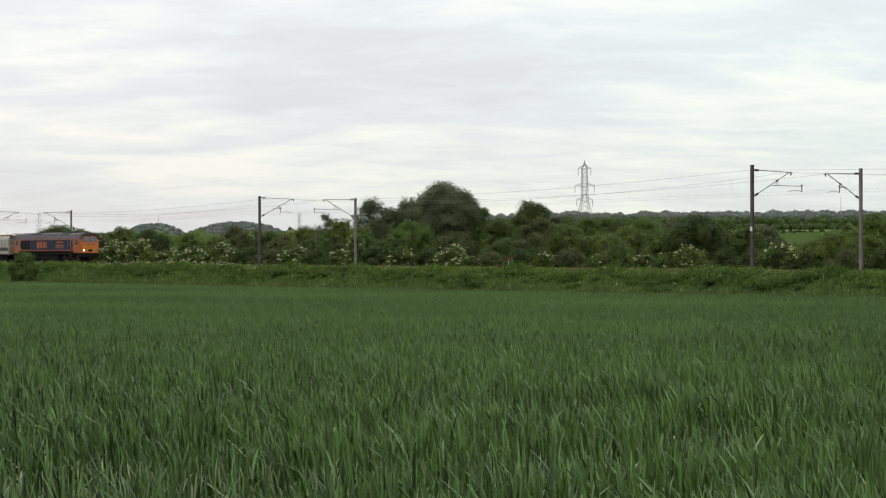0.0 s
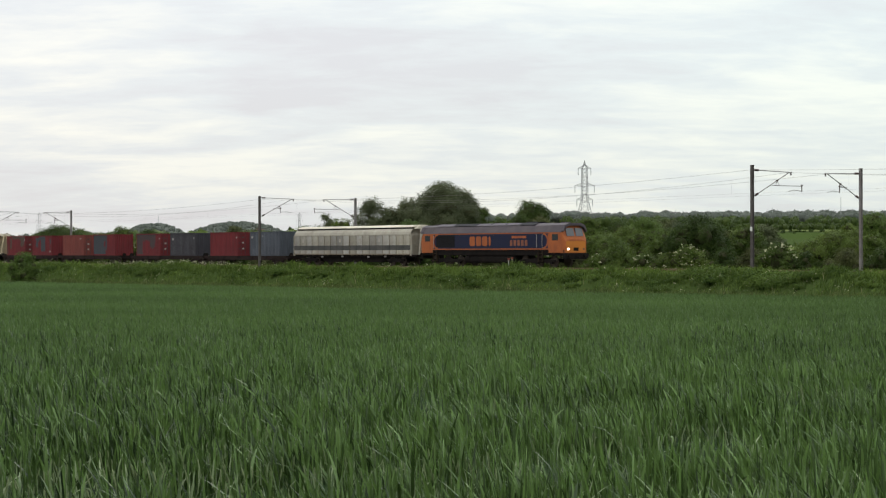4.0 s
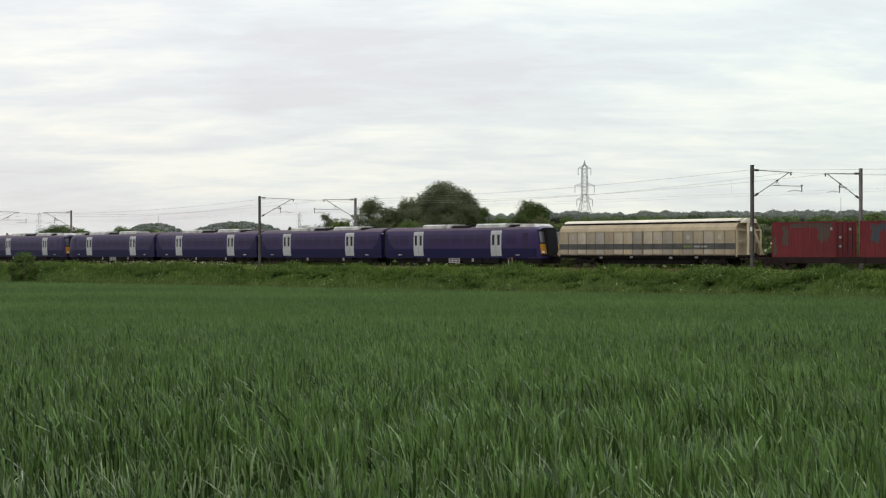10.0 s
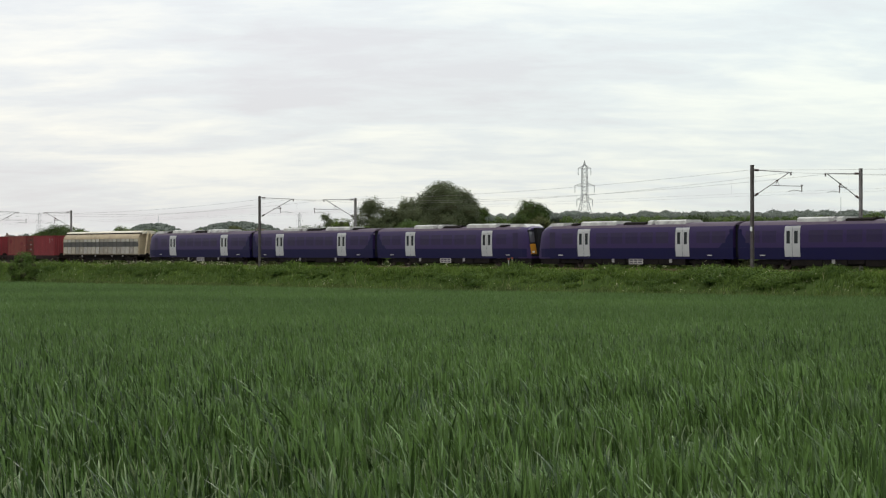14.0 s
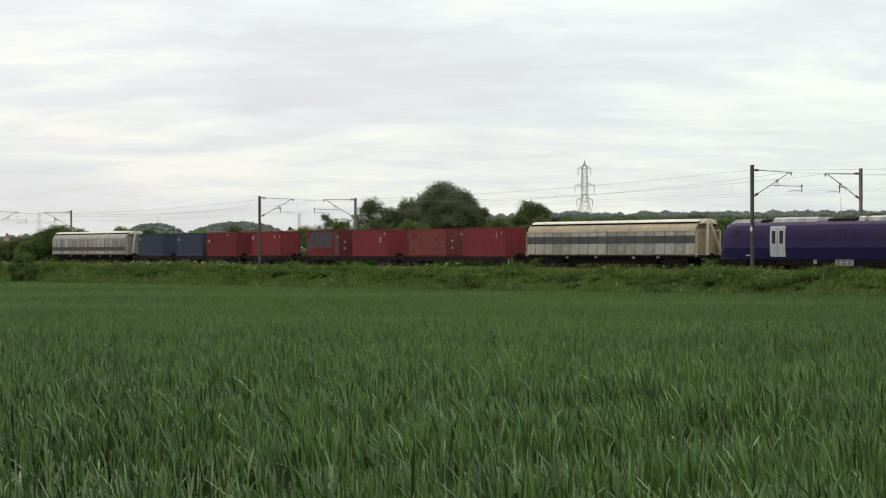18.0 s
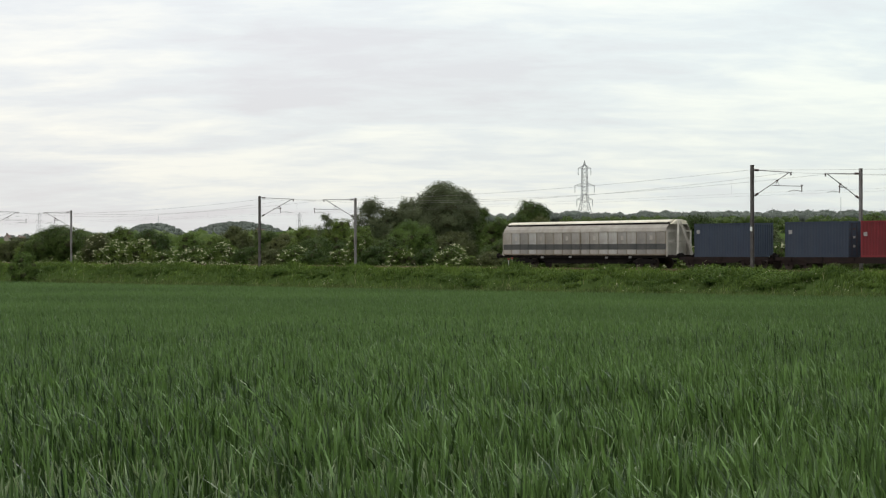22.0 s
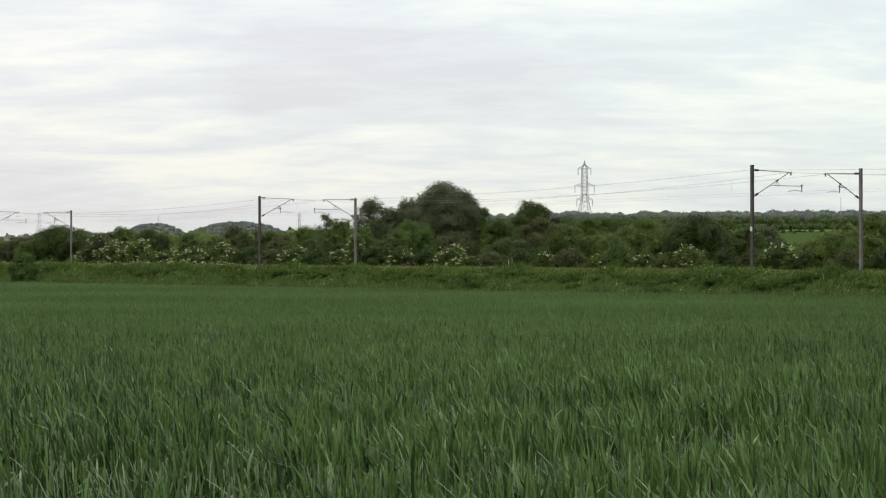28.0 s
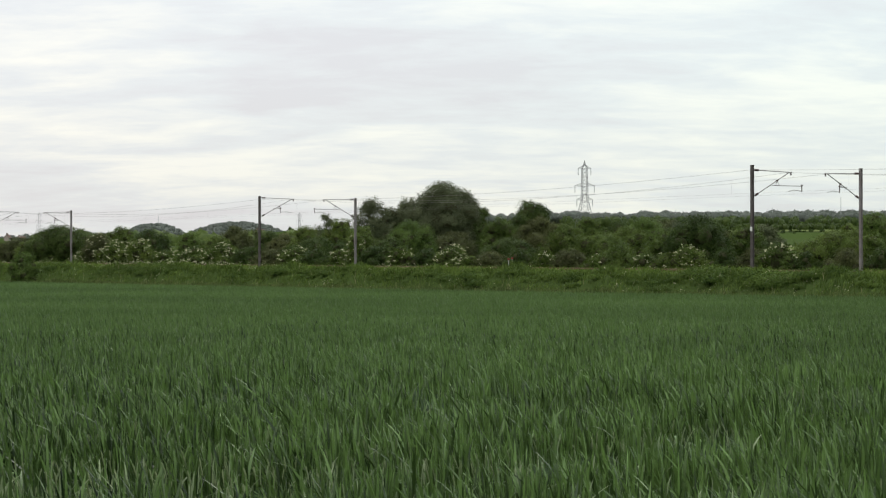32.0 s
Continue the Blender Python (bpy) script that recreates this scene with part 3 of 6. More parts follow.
def build_wheat():
    rng = np.random.default_rng(11)
    edges = [9.5, 17.0, 28.0, 48.0, 85.0, 215.0]
    # growth by distance: blades a square metre, blade height, blade width
    at = [9.5, 14, 20, 30, 48, 70, 100, 215]
    dens_at = [430, 420, 360, 215, 105, 66, 38, 19]
    high_at = [0.47, 0.45, 0.39, 0.31, 0.28, 0.3, 0.33, 0.36]
    wide_at = [0.021, 0.021, 0.0205, 0.021, 0.027, 0.033, 0.043, 0.06]
    half = 0.262
    for zi, (y0, y1) in enumerate(zip(edges, edges[1:])):
        top = float(np.interp(y0, at, dens_at))
        count = int(top * half * (y1 * y1 - y0 * y0))
        y = np.sqrt(rng.uniform(y0 * y0, y1 * y1, count))
        x = rng.uniform(-half, half, count) * y
        keep = (x * SA + y * CA < 86.3 + rng.normal(0, 0.2, count)) & (rng.uniform(0, top, count) < np.interp(y, at, dens_at))
        x, y = x[keep], y[keep]
        # drilled rows and thin spots
        clump = np.array([noise.noise((a * 1.1, b * 0.8, 0.5)) + 0.5 * noise.noise((a * 3.1, b * 2.2, 4.5)) for a, b in zip(x, y)])
        thin = np.interp(y, [12, 30, 60, 100], [2.6, 1.9, 0.8, 0.2])
        ok = rng.uniform(0, 1, len(x)) < np.interp(y, [12, 40], [0.5, 0.72]) + thin * clump
        x, y, clump = x[ok], y[ok], clump[ok]
        h, w = np.interp(y, at, high_at), np.interp(y, at, wide_at)
        z = height(x, y) + 0.7 - h * 0.74 + clump * np.interp(y, [12, 30, 60, 100], [0.3, 0.2, 0.06, 0.0])
        z = z + rng.normal(0, 1, len(x)) * np.interp(y, [12, 30, 60, 120], [0.055, 0.05, 0.04, 0.02])
        sets = 6 if zi < 3 else 2
        # neighbouring plants sway together: sets follow a patchwork over the field
        cell = (np.floor(x / 0.35 + 0.6 * np.sin(y * 2.1)) * 7 + np.floor(y / 0.55) * 3).astype(int) % sets
        # farther off, blades take the paler and more even tone little by little
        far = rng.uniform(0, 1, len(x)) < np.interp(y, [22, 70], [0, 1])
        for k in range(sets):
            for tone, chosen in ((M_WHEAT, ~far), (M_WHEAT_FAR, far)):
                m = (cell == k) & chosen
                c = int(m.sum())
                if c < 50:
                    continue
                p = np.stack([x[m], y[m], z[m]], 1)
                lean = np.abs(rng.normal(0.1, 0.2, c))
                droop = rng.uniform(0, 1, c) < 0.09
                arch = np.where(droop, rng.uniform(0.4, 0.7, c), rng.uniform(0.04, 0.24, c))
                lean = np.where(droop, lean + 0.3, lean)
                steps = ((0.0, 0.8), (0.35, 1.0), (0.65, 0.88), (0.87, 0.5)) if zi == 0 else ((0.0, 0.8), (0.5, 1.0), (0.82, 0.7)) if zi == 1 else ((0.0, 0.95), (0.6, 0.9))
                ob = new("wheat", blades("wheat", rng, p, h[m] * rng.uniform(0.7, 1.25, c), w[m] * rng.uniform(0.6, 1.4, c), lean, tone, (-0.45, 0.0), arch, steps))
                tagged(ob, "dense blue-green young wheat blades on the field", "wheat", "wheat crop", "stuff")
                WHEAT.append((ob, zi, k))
    # pale, bent flag leaves near the camera; their sheen is put into the colour
    c = 4200
    y = 9.5 + 50.0 * rng.uniform(0, 1, c) ** 1.4
    x = rng.uniform(-0.262, 0.262, c) * y
    z = height(x, y) + 0.7 - 0.2 + rng.normal(0, 0.04, c)
    ob = new("flag_leaf", blades("flag_leaf", rng, np.stack([x, y, z], 1), rng.uniform(0.15, 0.28, c), rng.uniform(0.008, 0.019, c), np.abs(rng.normal(0.3, 0.35, c)), M_WHEAT_PALE))
    tagged(ob, "pale flag leaves above the wheat, their sheen put into the colour", "wheat", "wheat crop", "stuff")
    WHEAT.append((ob, 0, 3))
    # a few broad leaves bent right over near the camera
    c = 46
    y = rng.uniform(10.0, 16.5, c)
    x = rng.uniform(-0.262, 0.262, c) * y
    z = height(x, y) + 0.7 - 0.16 + rng.normal(0, 0.03, c)
    ob = new("bent_leaf", blades("bent_leaf", rng, np.stack([x, y, z], 1), rng.uniform(0.2, 0.34, c), rng.uniform(0.02, 0.034, c), rng.uniform(0.3, 0.75, c), M_WHEAT_PALE, (-0.2, 0.0), rng.uniform(0.55, 0.95, c), ((0.0, 0.7), (0.3, 1.0), (0.55, 1.0), (0.75, 0.85), (0.9, 0.5))))
    tagged(ob, "broad pale wheat leaves bent right over", "wheat", "wheat crop", "stuff")
    WHEAT.append((ob, 0, 2))
    # young ears just out of the leaves, thickest where the crop is most forward
    c = 1500
    y = 9.5 + 14.0 * rng.uniform(0, 1, c) ** 1.5
    x = rng.uniform(-0.262, 0.262, c) * y
    ready = np.array([noise.noise((a * 0.35, b * 0.35, 2.2)) for a, b in zip(x, y)]) + 0.35 * (x < -0.6)
    x, y = x[ready > 0.1], y[ready > 0.1]
    c = len(x)
    foot = np.stack([x, y, height(x, y) + 0.7 + rng.normal(-0.03, 0.03, c)], 1)
    tilt = np.stack([rng.normal(-0.12, 0.15, c), rng.normal(0, 0.12, c), np.ones(c)], 1)
    tall, fat = rng.uniform(0.06, 0.1, c), rng.uniform(0.0055, 0.009, c)
    rows = []
    for f, k in ((-0.6, 0.25), (0.0, 0.6), (0.25, 1.0), (0.5, 0.75), (0.75, 0.95), (1.0, 0.2)):
        for q in range(5):
            a = 2 * np.pi * q / 5
            rows.append(foot + tilt * (tall * f)[:, None] + (fat * k)[:, None] * np.array([np.cos(a), np.sin(a), 0.0]))
    v = np.stack(rows, 1).reshape(-1, 3)
    quad = np.array([[r * 5 + q, r * 5 + (q + 1) % 5, r * 5 + 5 + (q + 1) % 5, r * 5 + 5 + q] for r in range(5) for q in range(5)])
    faces = (np.arange(c)[:, None, None] * 30 + quad[None]).reshape(-1, 4)
    ob = new("wheat_ears", mesh_np("wheat_ears", v, faces, M_EAR))
    tagged(ob, "young green wheat ears above the leaves", "wheat", "wheat crop", "stuff")
    WHEAT.append((ob, 0, 1))
    # thinner growth round the camera, outside its view
    c = 9000
    a, d = rng.uniform(0, 2 * np.pi, c), 14.0 * np.sqrt(rng.uniform(0.01, 1, c))
    x, y = d * np.cos(a), d * np.sin(a) - 3.0
    z = height(x, y) + 0.7 - 0.34
    ob = new("wheat", blades("wheat", rng, np.stack([x, y, z], 1), rng.uniform(0.25, 0.4, c), rng.uniform(0.015, 0.03, c), np.abs(rng.normal(0.1, 0.15, c)), M_WHEAT))
    tagged(ob, "dense blue-green young wheat blades on the field", "wheat", "wheat crop", "stuff")
    WHEAT.append((ob, 0, 2))
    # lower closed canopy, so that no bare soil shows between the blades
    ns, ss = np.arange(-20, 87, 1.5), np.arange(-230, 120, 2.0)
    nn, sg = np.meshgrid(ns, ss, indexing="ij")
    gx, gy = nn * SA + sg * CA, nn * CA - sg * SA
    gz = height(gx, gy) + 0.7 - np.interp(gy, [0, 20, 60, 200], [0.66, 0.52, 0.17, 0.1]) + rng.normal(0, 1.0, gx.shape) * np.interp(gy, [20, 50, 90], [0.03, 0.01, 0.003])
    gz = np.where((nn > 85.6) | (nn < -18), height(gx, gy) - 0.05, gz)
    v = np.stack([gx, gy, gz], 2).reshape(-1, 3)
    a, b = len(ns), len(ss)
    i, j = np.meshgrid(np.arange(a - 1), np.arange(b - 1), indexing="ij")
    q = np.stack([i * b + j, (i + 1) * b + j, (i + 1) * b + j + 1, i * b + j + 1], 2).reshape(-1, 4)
    # the very dark green stands for the shade deep between the blades
    ob = new("wheat_understorey", mesh_np("wheat_understorey", v, q, mat("shaded_wheat_stems", (0.011, 0.025, 0.007), 0.95, 0, (0.025, 0.05, 0.014), 1.5, 0.8, 0.4, 12, 0.1)))
    tagged(ob, "closed mass of wheat stems, coloured dark as the shade between blades", "wheat", "wheat crop", "stuff")


build_wheat()


# ---- bank of rough grass ----
def build_bank():
    rng = np.random.default_rng(5)
    area = [(-330, -190, 13, 0.11), (-190, -20, 29, 0.078), (-20, 90, 12, 0.1)]
    for s0, s1, dens, w in area:
        c = int((s1 - s0) * 11.0 * dens)
        s, n = rng.uniform(s0, s1, c), rng.uniform(85.6, 96.8, c)
        x, y = n * SA + s * CA, n * CA - s * SA
        tuft = np.array([noise.noise((a * 0.5, b * 0.6, 3.0)) + 0.6 * noise.noise((a * 1.3, b * 1.3, 7.0)) for a, b in zip(s, n)])
        h = np.clip(0.34 + 0.5 * tuft + rng.normal(0, 0.08, c) + 0.12 * ((n > 90) & (n < 95)), 0.15, 0.68)
        # a low verge along the field, taller growth on the crest
        h = np.where(n < 87.9, np.clip(1.08 + 0.2 * tuft + rng.normal(0, 0.07, c), 0.75, 1.4) - 0.5 * np.clip(n - 87.0, 0, 1), h)
        h = np.where((n > 91.0) & (n < 96.0), h + 0.42, h)
        h = h * np.where(n > 92.0, np.interp(s, [-150, -118, -95], [0.74, 0.78, 0.88]), 1.0)
        h = np.where((n > 92.8) & (n < 95.8), np.maximum(h, 0.67 + rng.normal(0, 0.05, c)), h)
        p = np.stack([x, y, height(x, y) - 0.03], 1)
        wide = w * rng.uniform(0.6, 1.4, c)
        soft = n + rng.normal(0, 0.35, c)
        for name, tone, m in (("verge_grass", M_VERGE, soft < 88.0), ("bank_grass", M_GRASS, (soft >= 88.0) & (soft < 92.3)), ("crest_grass", M_LIT_CREST, soft >= 92.3)):
            q = int(m.sum())
            ob = new(name, blades(name, rng, p[m], h[m], wide[m] * 0.85, np.abs(rng.normal(0.5, 0.35, q)), tone, (0.35, 0.0), rng.uniform(0.1, 0.5, q), ((0.0, 0.9), (0.6, 0.9))))
            tagged(ob, "%s on the railway bank" % {"verge_grass": "low olive verge grass", "bank_grass": "uneven rough dark grass", "crest_grass": "green crest grass in a brighter, sky-lit tone"}[name], "grass", "bank grass", "stuff")
        d = c // 45
        s, n = rng.uniform(s0, s1, d), np.where(rng.uniform(0, 1, d) < 0.6, rng.normal(87.2, 0.8, d), rng.uniform(86, 96, d))
        x, y = n * SA + s * CA, n * CA - s * SA
        p = np.stack([x, y, height(x, y)], 1)
        ob = new("seeding_grass", blades("seeding_grass", rng, p, rng.uniform(0.4, 0.85, d), rng.uniform(0.02, 0.05, d), np.abs(rng.normal(0.2, 0.2, d)), M_STRAW))
        tagged(ob, "pale seeding grass stems along the field edge", "grass", "bank grass", "stuff")
    # rounded clumps of nettles and dock: leafy domes over a dense core
    ps, ns, vs, fs, base = [], [], [], [], 0
    dome, quad = knob(9, 5, 1.75)
    for k in range(430):
        s = -245 + 210 * (k + rng.uniform(0, 1)) / 430
        n = max(89.4, rng.normal(90.9, 0.8)) if k % 4 else rng.uniform(90.0, 94.0)
        r = rng.uniform(0.3, 0.95) * (1.0 + 0.35 * math.sin(s * 0.21 + 0.6)) * (0.7 if s < -112 else 1.0)
        x, y = line_xy(n, s)
        size = np.array([r * 1.3, r * 1.3, r * 0.62])
        foot = np.array([x, y, z_at(x, y) + 0.02])
        vs.append(dome * 0.5 * rng.uniform(0.75, 1.15, (len(dome), 1)) * size + foot)
        fs.append(quad + base)
        base += len(dome)
        per = int(520 * r * r) + 110
        d = rng.normal(0, 1, (per, 3))
        d /= np.linalg.norm(d, axis=1)[:, None]
        d[:, 2] = np.abs(d[:, 2])
        ps.append(d * (rng.uniform(0.55, 1.12, per))[:, None] * size + foot)
        ns.append(d)
    ob = new("weed_core", mesh_np("weed_core", np.concatenate(vs), np.concatenate(fs), M_NETTLE))
    tagged(ob, "dense dark stems inside the nettle clumps", "weeds", "bank grass", "stuff")
    p = np.concatenate(ps)
    c = len(p)
    ob = new("weed_clumps", sprays("weed_clumps", rng, p, np.concatenate(ns), 0.15, M_NETTLE))
    tagged(ob, "rounded clumps of nettles and dock on the bank", "weeds", "bank grass", "stuff")
    # cow parsley heads
    c = 480
    s = rng.uniform(-230, -30, c)
    n = np.where(rng.uniform(0, 1, c) < 0.45, rng.normal(88.3, 1.0, c), rng.uniform(91, 95.5, c))
    keep = np.array([noise.noise((a * 0.08, b * 0.25, 9.0)) for a, b in zip(s, n)]) > -0.02
    s, n = s[keep], n[keep]
    # a thick drift of it by the line
    s, n = np.concatenate([s, rng.uniform(-193, -164, 190)]), np.concatenate([n, rng.uniform(93.3, 96.3, 190)])
    k = 5
    s = np.repeat(s, k) + rng.normal(0, 0.11, len(s) * k)
    n = np.repeat(n, k) + rng.normal(0, 0.11, len(n) * k)
    x, y = n * SA + s * CA, n * CA - s * SA
    z = height(x, y) + np.where(n < 90, 0.5, 0.62) + rng.normal(0, 0.13, len(s))
    up = np.tile([[0.0, -0.5, 1.0]], (len(s), 1))
    ob = new("cow_parsley", leaves("cow_parsley", rng, np.stack([x, y, z], 1), up, 0.085, M_BLOSSOM))
    tagged(ob, "scattered white cow parsley heads in the bank grass", "wildflower", "", "stuff")


build_bank()


# ---- railway ----
S0, S1 = -760.0, 560.0


def build_track(n, name):
    bed = Geo().prism([(-3.1, -0.55), (3.1, -0.55), (1.9, -0.2), (-1.9, -0.2)], S0, S1)
    t = thing("railway_track", line_pose(n, 0), "%s railway track with steel rails on concrete sleepers" % name, "track", "railway tracks", "structure")
    part("ballast", bed, M_BALLAST, t)
    for y in (-0.75, 0.75):
        rail = Geo().prism([(y - 0.07, -0.16), (y + 0.07, -0.16), (y + 0.07, -0.14), (y + 0.015, -0.12), (y + 0.015, -0.05), (y + 0.036, -0.04), (y + 0.036, 0), (y - 0.036, 0), (y - 0.036, -0.04), (y - 0.015, -0.05), (y - 0.015, -0.12), (y - 0.07, -0.14)], S0, S1)
        part("rail", rail, M_RAIL, t)
    g = Geo()
    for i in range(int((S1 - S0) / 0.7)):
        s = S0 + 0.35 + i * 0.7
        g.box(s - 0.13, s + 0.13, -1.25, 1.25, -0.3, -0.165)
    tagged(part("sleepers", g, M_SLEEPER, t), kind="stuff")


build_track(N_NEAR, "empty weathered")
build_track(N_FAR, "occupied weathered")

# one row for each pair of masts: along the line, top of near and far post, catenary wire, contact wire
MASTS = [(-427.5, 6.9, 6.9, 6.6, 5.2), (-360.0, 6.9, 6.9, 6.6, 5.2), (-292.5, 6.9, 6.9, 6.6, 5.2), (-225.3, 6.95, 6.95, 6.65, 5.2), (-157.2, 6.98, 6.95, 6.75, 5.35), (-89.9, 7.5, 7.55, 7.08, 5.7), (-22.5, 7.5, 7.5, 7.1, 5.7), (45.0, 7.5, 7.5, 7.1, 5.7)]


def mast(n, s, top, cat, con, side, n_track, material, label, push):
    """Overhead line mast; side is +1 where the arm reaches away from the camera."""
    t = thing("overhead_line_mast", line_pose(n, s, -0.5), label, "mast", "overhead line masts")
    up = 0.5
    g = Geo()
    w = 0.1
    g.box(-w, w, -w, -w + 0.03, 0, top + up).box(-w, w, w - 0.03, w, 0, top + up).box(-0.02, 0.02, -w + 0.03, w - 0.03, 0, top + up)
    part("post", g, material, t)
    part("foundation", Geo().box(-0.35, 0.35, -0.35, 0.35, -0.3, 0.12), M_SLEEPER, t)
    part("cap_plate", Geo().box(-w - 0.01, w + 0.01, -w - 0.01, w + 0.01, top + up, top + up + 0.03), material, t)
    d = abs(n_track - n)
    r = 0.033
    y0 = w * side
    ins = Geo()
    ins.tube([(0, side * (0.24 + 0.035 * k), cat + up + 0.10) for k in range(13)], [0.085 if k % 2 else 0.045 for k in range(13)], 8)
    part("insulator", ins, M_INSUL, t)
    part("top_tube", Geo().tube([(0, y0, cat + up + 0.1), (0, side * (d + 0.4), cat + up + 0.02)], r, 6), M_WIRE, t)
    foot = con - 0.42
    a, b = Vector((0, y0, foot + up)), Vector((0, side * (d + 0.1), cat + up + 0.0))
    part("diagonal_strut", Geo().tube([a, b], r, 6), M_WIRE, t)
    ins = Geo()
    ins.tube([a.lerp(b, 0.05 + 0.007 * k) for k in range(13)], [0.085 if k % 2 else 0.045 for k in range(13)], 8)
    part("insulator", ins, M_INSUL, t)
    # register arm: reaching past the wire where it pushes, short where it pulls
    m = a.lerp(b, 0.52 if push else 0.40)
    e = Vector((0, side * ((d + 1.45) if push else 0.66 * d), con + up + 0.42))
    part("register_arm", Geo().tube([Vector((0, m.y, e.z)), e], r * 0.85, 6), M_WIRE, t)
    k = a.lerp(b, 0.66 if push else 0.60)
    part("hanger", Geo().tube([k, Vector((0, k.y - side * 0.12, e.z))], r * 0.7, 5).tube([k, Vector((0, k.y + side * 0.28, e.z))], r * 0.55, 5), M_WIRE, t)
    part("clamp", Geo().box(-0.06, 0.06, k.y - 0.06, k.y + 0.06, k.z - 0.06, k.z + 0.06), M_INSUL, t)
    part("drop_bracket", Geo().tube([e + Vector((0, 0, 0.12)), e - Vector((0, 0, 0.4))], r * 1.15, 6).box(-0.05, 0.05, e.y - 0.06, e.y + 0.06, e.z + 0.02, e.z + 0.1), M_INSUL, t)
    foot = e - Vector((0, 0, 0.36))
    end = Vector((0, side * d if push else side * (d + 0.1), con + up + 0.02))
    part("steady_arm", Geo().tube([foot, foot.lerp(end, 0.55) + Vector((0, 0, 0.09)), end], r * 0.7, 5), M_WIRE, t)
    part("wire_clamp", Geo().box(-0.04, 0.04, b.y + side * 0.2 - 0.035, b.y + side * 0.2 + 0.035, b.z - 0.2, b.z + 0.02), M_INSUL, t)
    return t


for i, (s, top_n, top_f, cat, con) in enumerate(MASTS):
    t = mast(N_MAST_NEAR, s, top_n, cat, con, 1, N_NEAR, M_MAST_RUST, "dark weathered steel overhead line mast with a cantilever arm", i % 2 == 1)
    if abs(s + 89.9) < 1:
        part("number_plate", Geo().box(-0.03, 0.16, -0.19, -0.155, 3.35, 3.65), M_WHITE, t, "small white plate on the post")
    mast(N_MAST_FAR, s, top_f, cat, con, -1, N_FAR, M_MAST, "grey galvanised overhead line mast with a cantilever arm", i % 2 == 0)


def wires(n, name):
    for (sa, _, _, ca, oa), (sb, _, _, cb, ob_) in zip(MASTS, MASTS[1:]):
        t = thing("overhead_wire_span", line_pose(n, 0), "thin dark overhead catenary and contact wires over the %s track" % name, "overhead wire", "overhead wires")
        pts = []
        for k in range(13):
            f = k / 12
            sag = (1.1 if n < 100 else 0.75) * 4 * f * (1 - f)
            pts.append((sa + (sb - sa) * f, 0, ca + (cb - ca) * f - sag))
        part("catenary_wire", Geo().tube(pts, 0.008, 4), M_WIRE, t)
        part("contact_wire", Geo().tube([(sa, 0, oa), (sb, 0, ob_)], 0.0035, 4), M_WIRE, t)
        for k in range(1, 12, 2):
            f = k / 12
            x, _, z = pts[k]
            part("dropper", Geo().tube([(x, 0, z), (x, 0, oa + (ob_ - oa) * f)], 0.0028, 3), M_WIRE, t)


wires(N_NEAR, "near")
wires(N_FAR, "far")
for (sa, ta, tb, _, _), (sb, ua, ub, _, _) in zip(MASTS, MASTS[1:]):
    for n, z0, z1 in ((N_MAST_NEAR - 0.2, ta - 0.33, ua - 0.33),):
        pts = [(sa + (sb - sa) * k / 10, 0, z0 + (z1 - z0) * k / 10 - 0.65 * 4 * k / 10 * (1 - k / 10)) for k in range(11)]
        t = tagged(new("return_wire", mesh_of("return_wire", Geo().tube(pts, 0.008, 4), M_WIRE)), "thin sagging return wire between mast tops", "overhead wire", "overhead wires")
        t.matrix_world = line_pose(n, 0)


# ---- marker posts on the near side of the line ----
def marker_post(s, n, tall):
    x, y = line_xy(n, s)
    t = thing("marker_post", line_pose(n, s, z_at(x, y) - 0.05), "slim white trackside marker post with a red top", "marker post", "marker posts")
    part("post", Geo().box(-0.04, 0.04, -0.03, 0.03, 0, tall), M_MARK, t)
    part("cap", Geo().box(-0.09, 0.09, -0.05, 0.05, tall - 0.02, tall + 0.14, 0.02), M_SIGN, t, "faded red cap")


marker_post(-119.0, 96.3, 1.25)
marker_post(-119.5, 96.3, 1.2)


# ---- the train ----
MOVERS = []                       # thing, metres behind the reference point, deck height, turned about


def on_line(t, m, z=0.0, turned=False):
    MOVERS.append((t, m, z, turned))
    s = S_REF - m
    t.matrix_world = line_pose(N_FAR, s, z) @ pose(0, 0, 0, 0, 0, 180 if turned else 0)


def bogie(parent, x, axles=2, base=1.8, r=0.46, material=None):
    material = material or M_BLACK
    half = base * (axles - 1) / 2
    g = Geo()
    for y in (-1.08, 1.08):
        g.prism_y([(x - half - 0.5, 0.52), (x - half + 0.35, 0.42), (x + half - 0.35, 0.42), (x + half + 0.5, 0.52), (x + half + 0.5, 0.68), (x + 0.4, 0.8), (x - 0.4, 0.8), (x - half - 0.5, 0.68)], y - 0.06, y + 0.06)
        for k in range(axles):
            a = x - half + base * k
            g.box(a - 0.16, a + 0.16, y - 0.1, y + 0.1, 0.33, 0.66)
    g.box(x - 0.3, x + 0.3, -1.0, 1.0, 0.45, 0.85)
    b = part("bogie", g, material, parent)
    for k in range(axles):
        a = x - half + base * k
        for y in (-0.79, 0.79):
            part("wheel", Geo().cyl_y(a, r, r, y - 0.065, y + 0.065, 16), M_WHEEL, b, smooth=True)
    return b


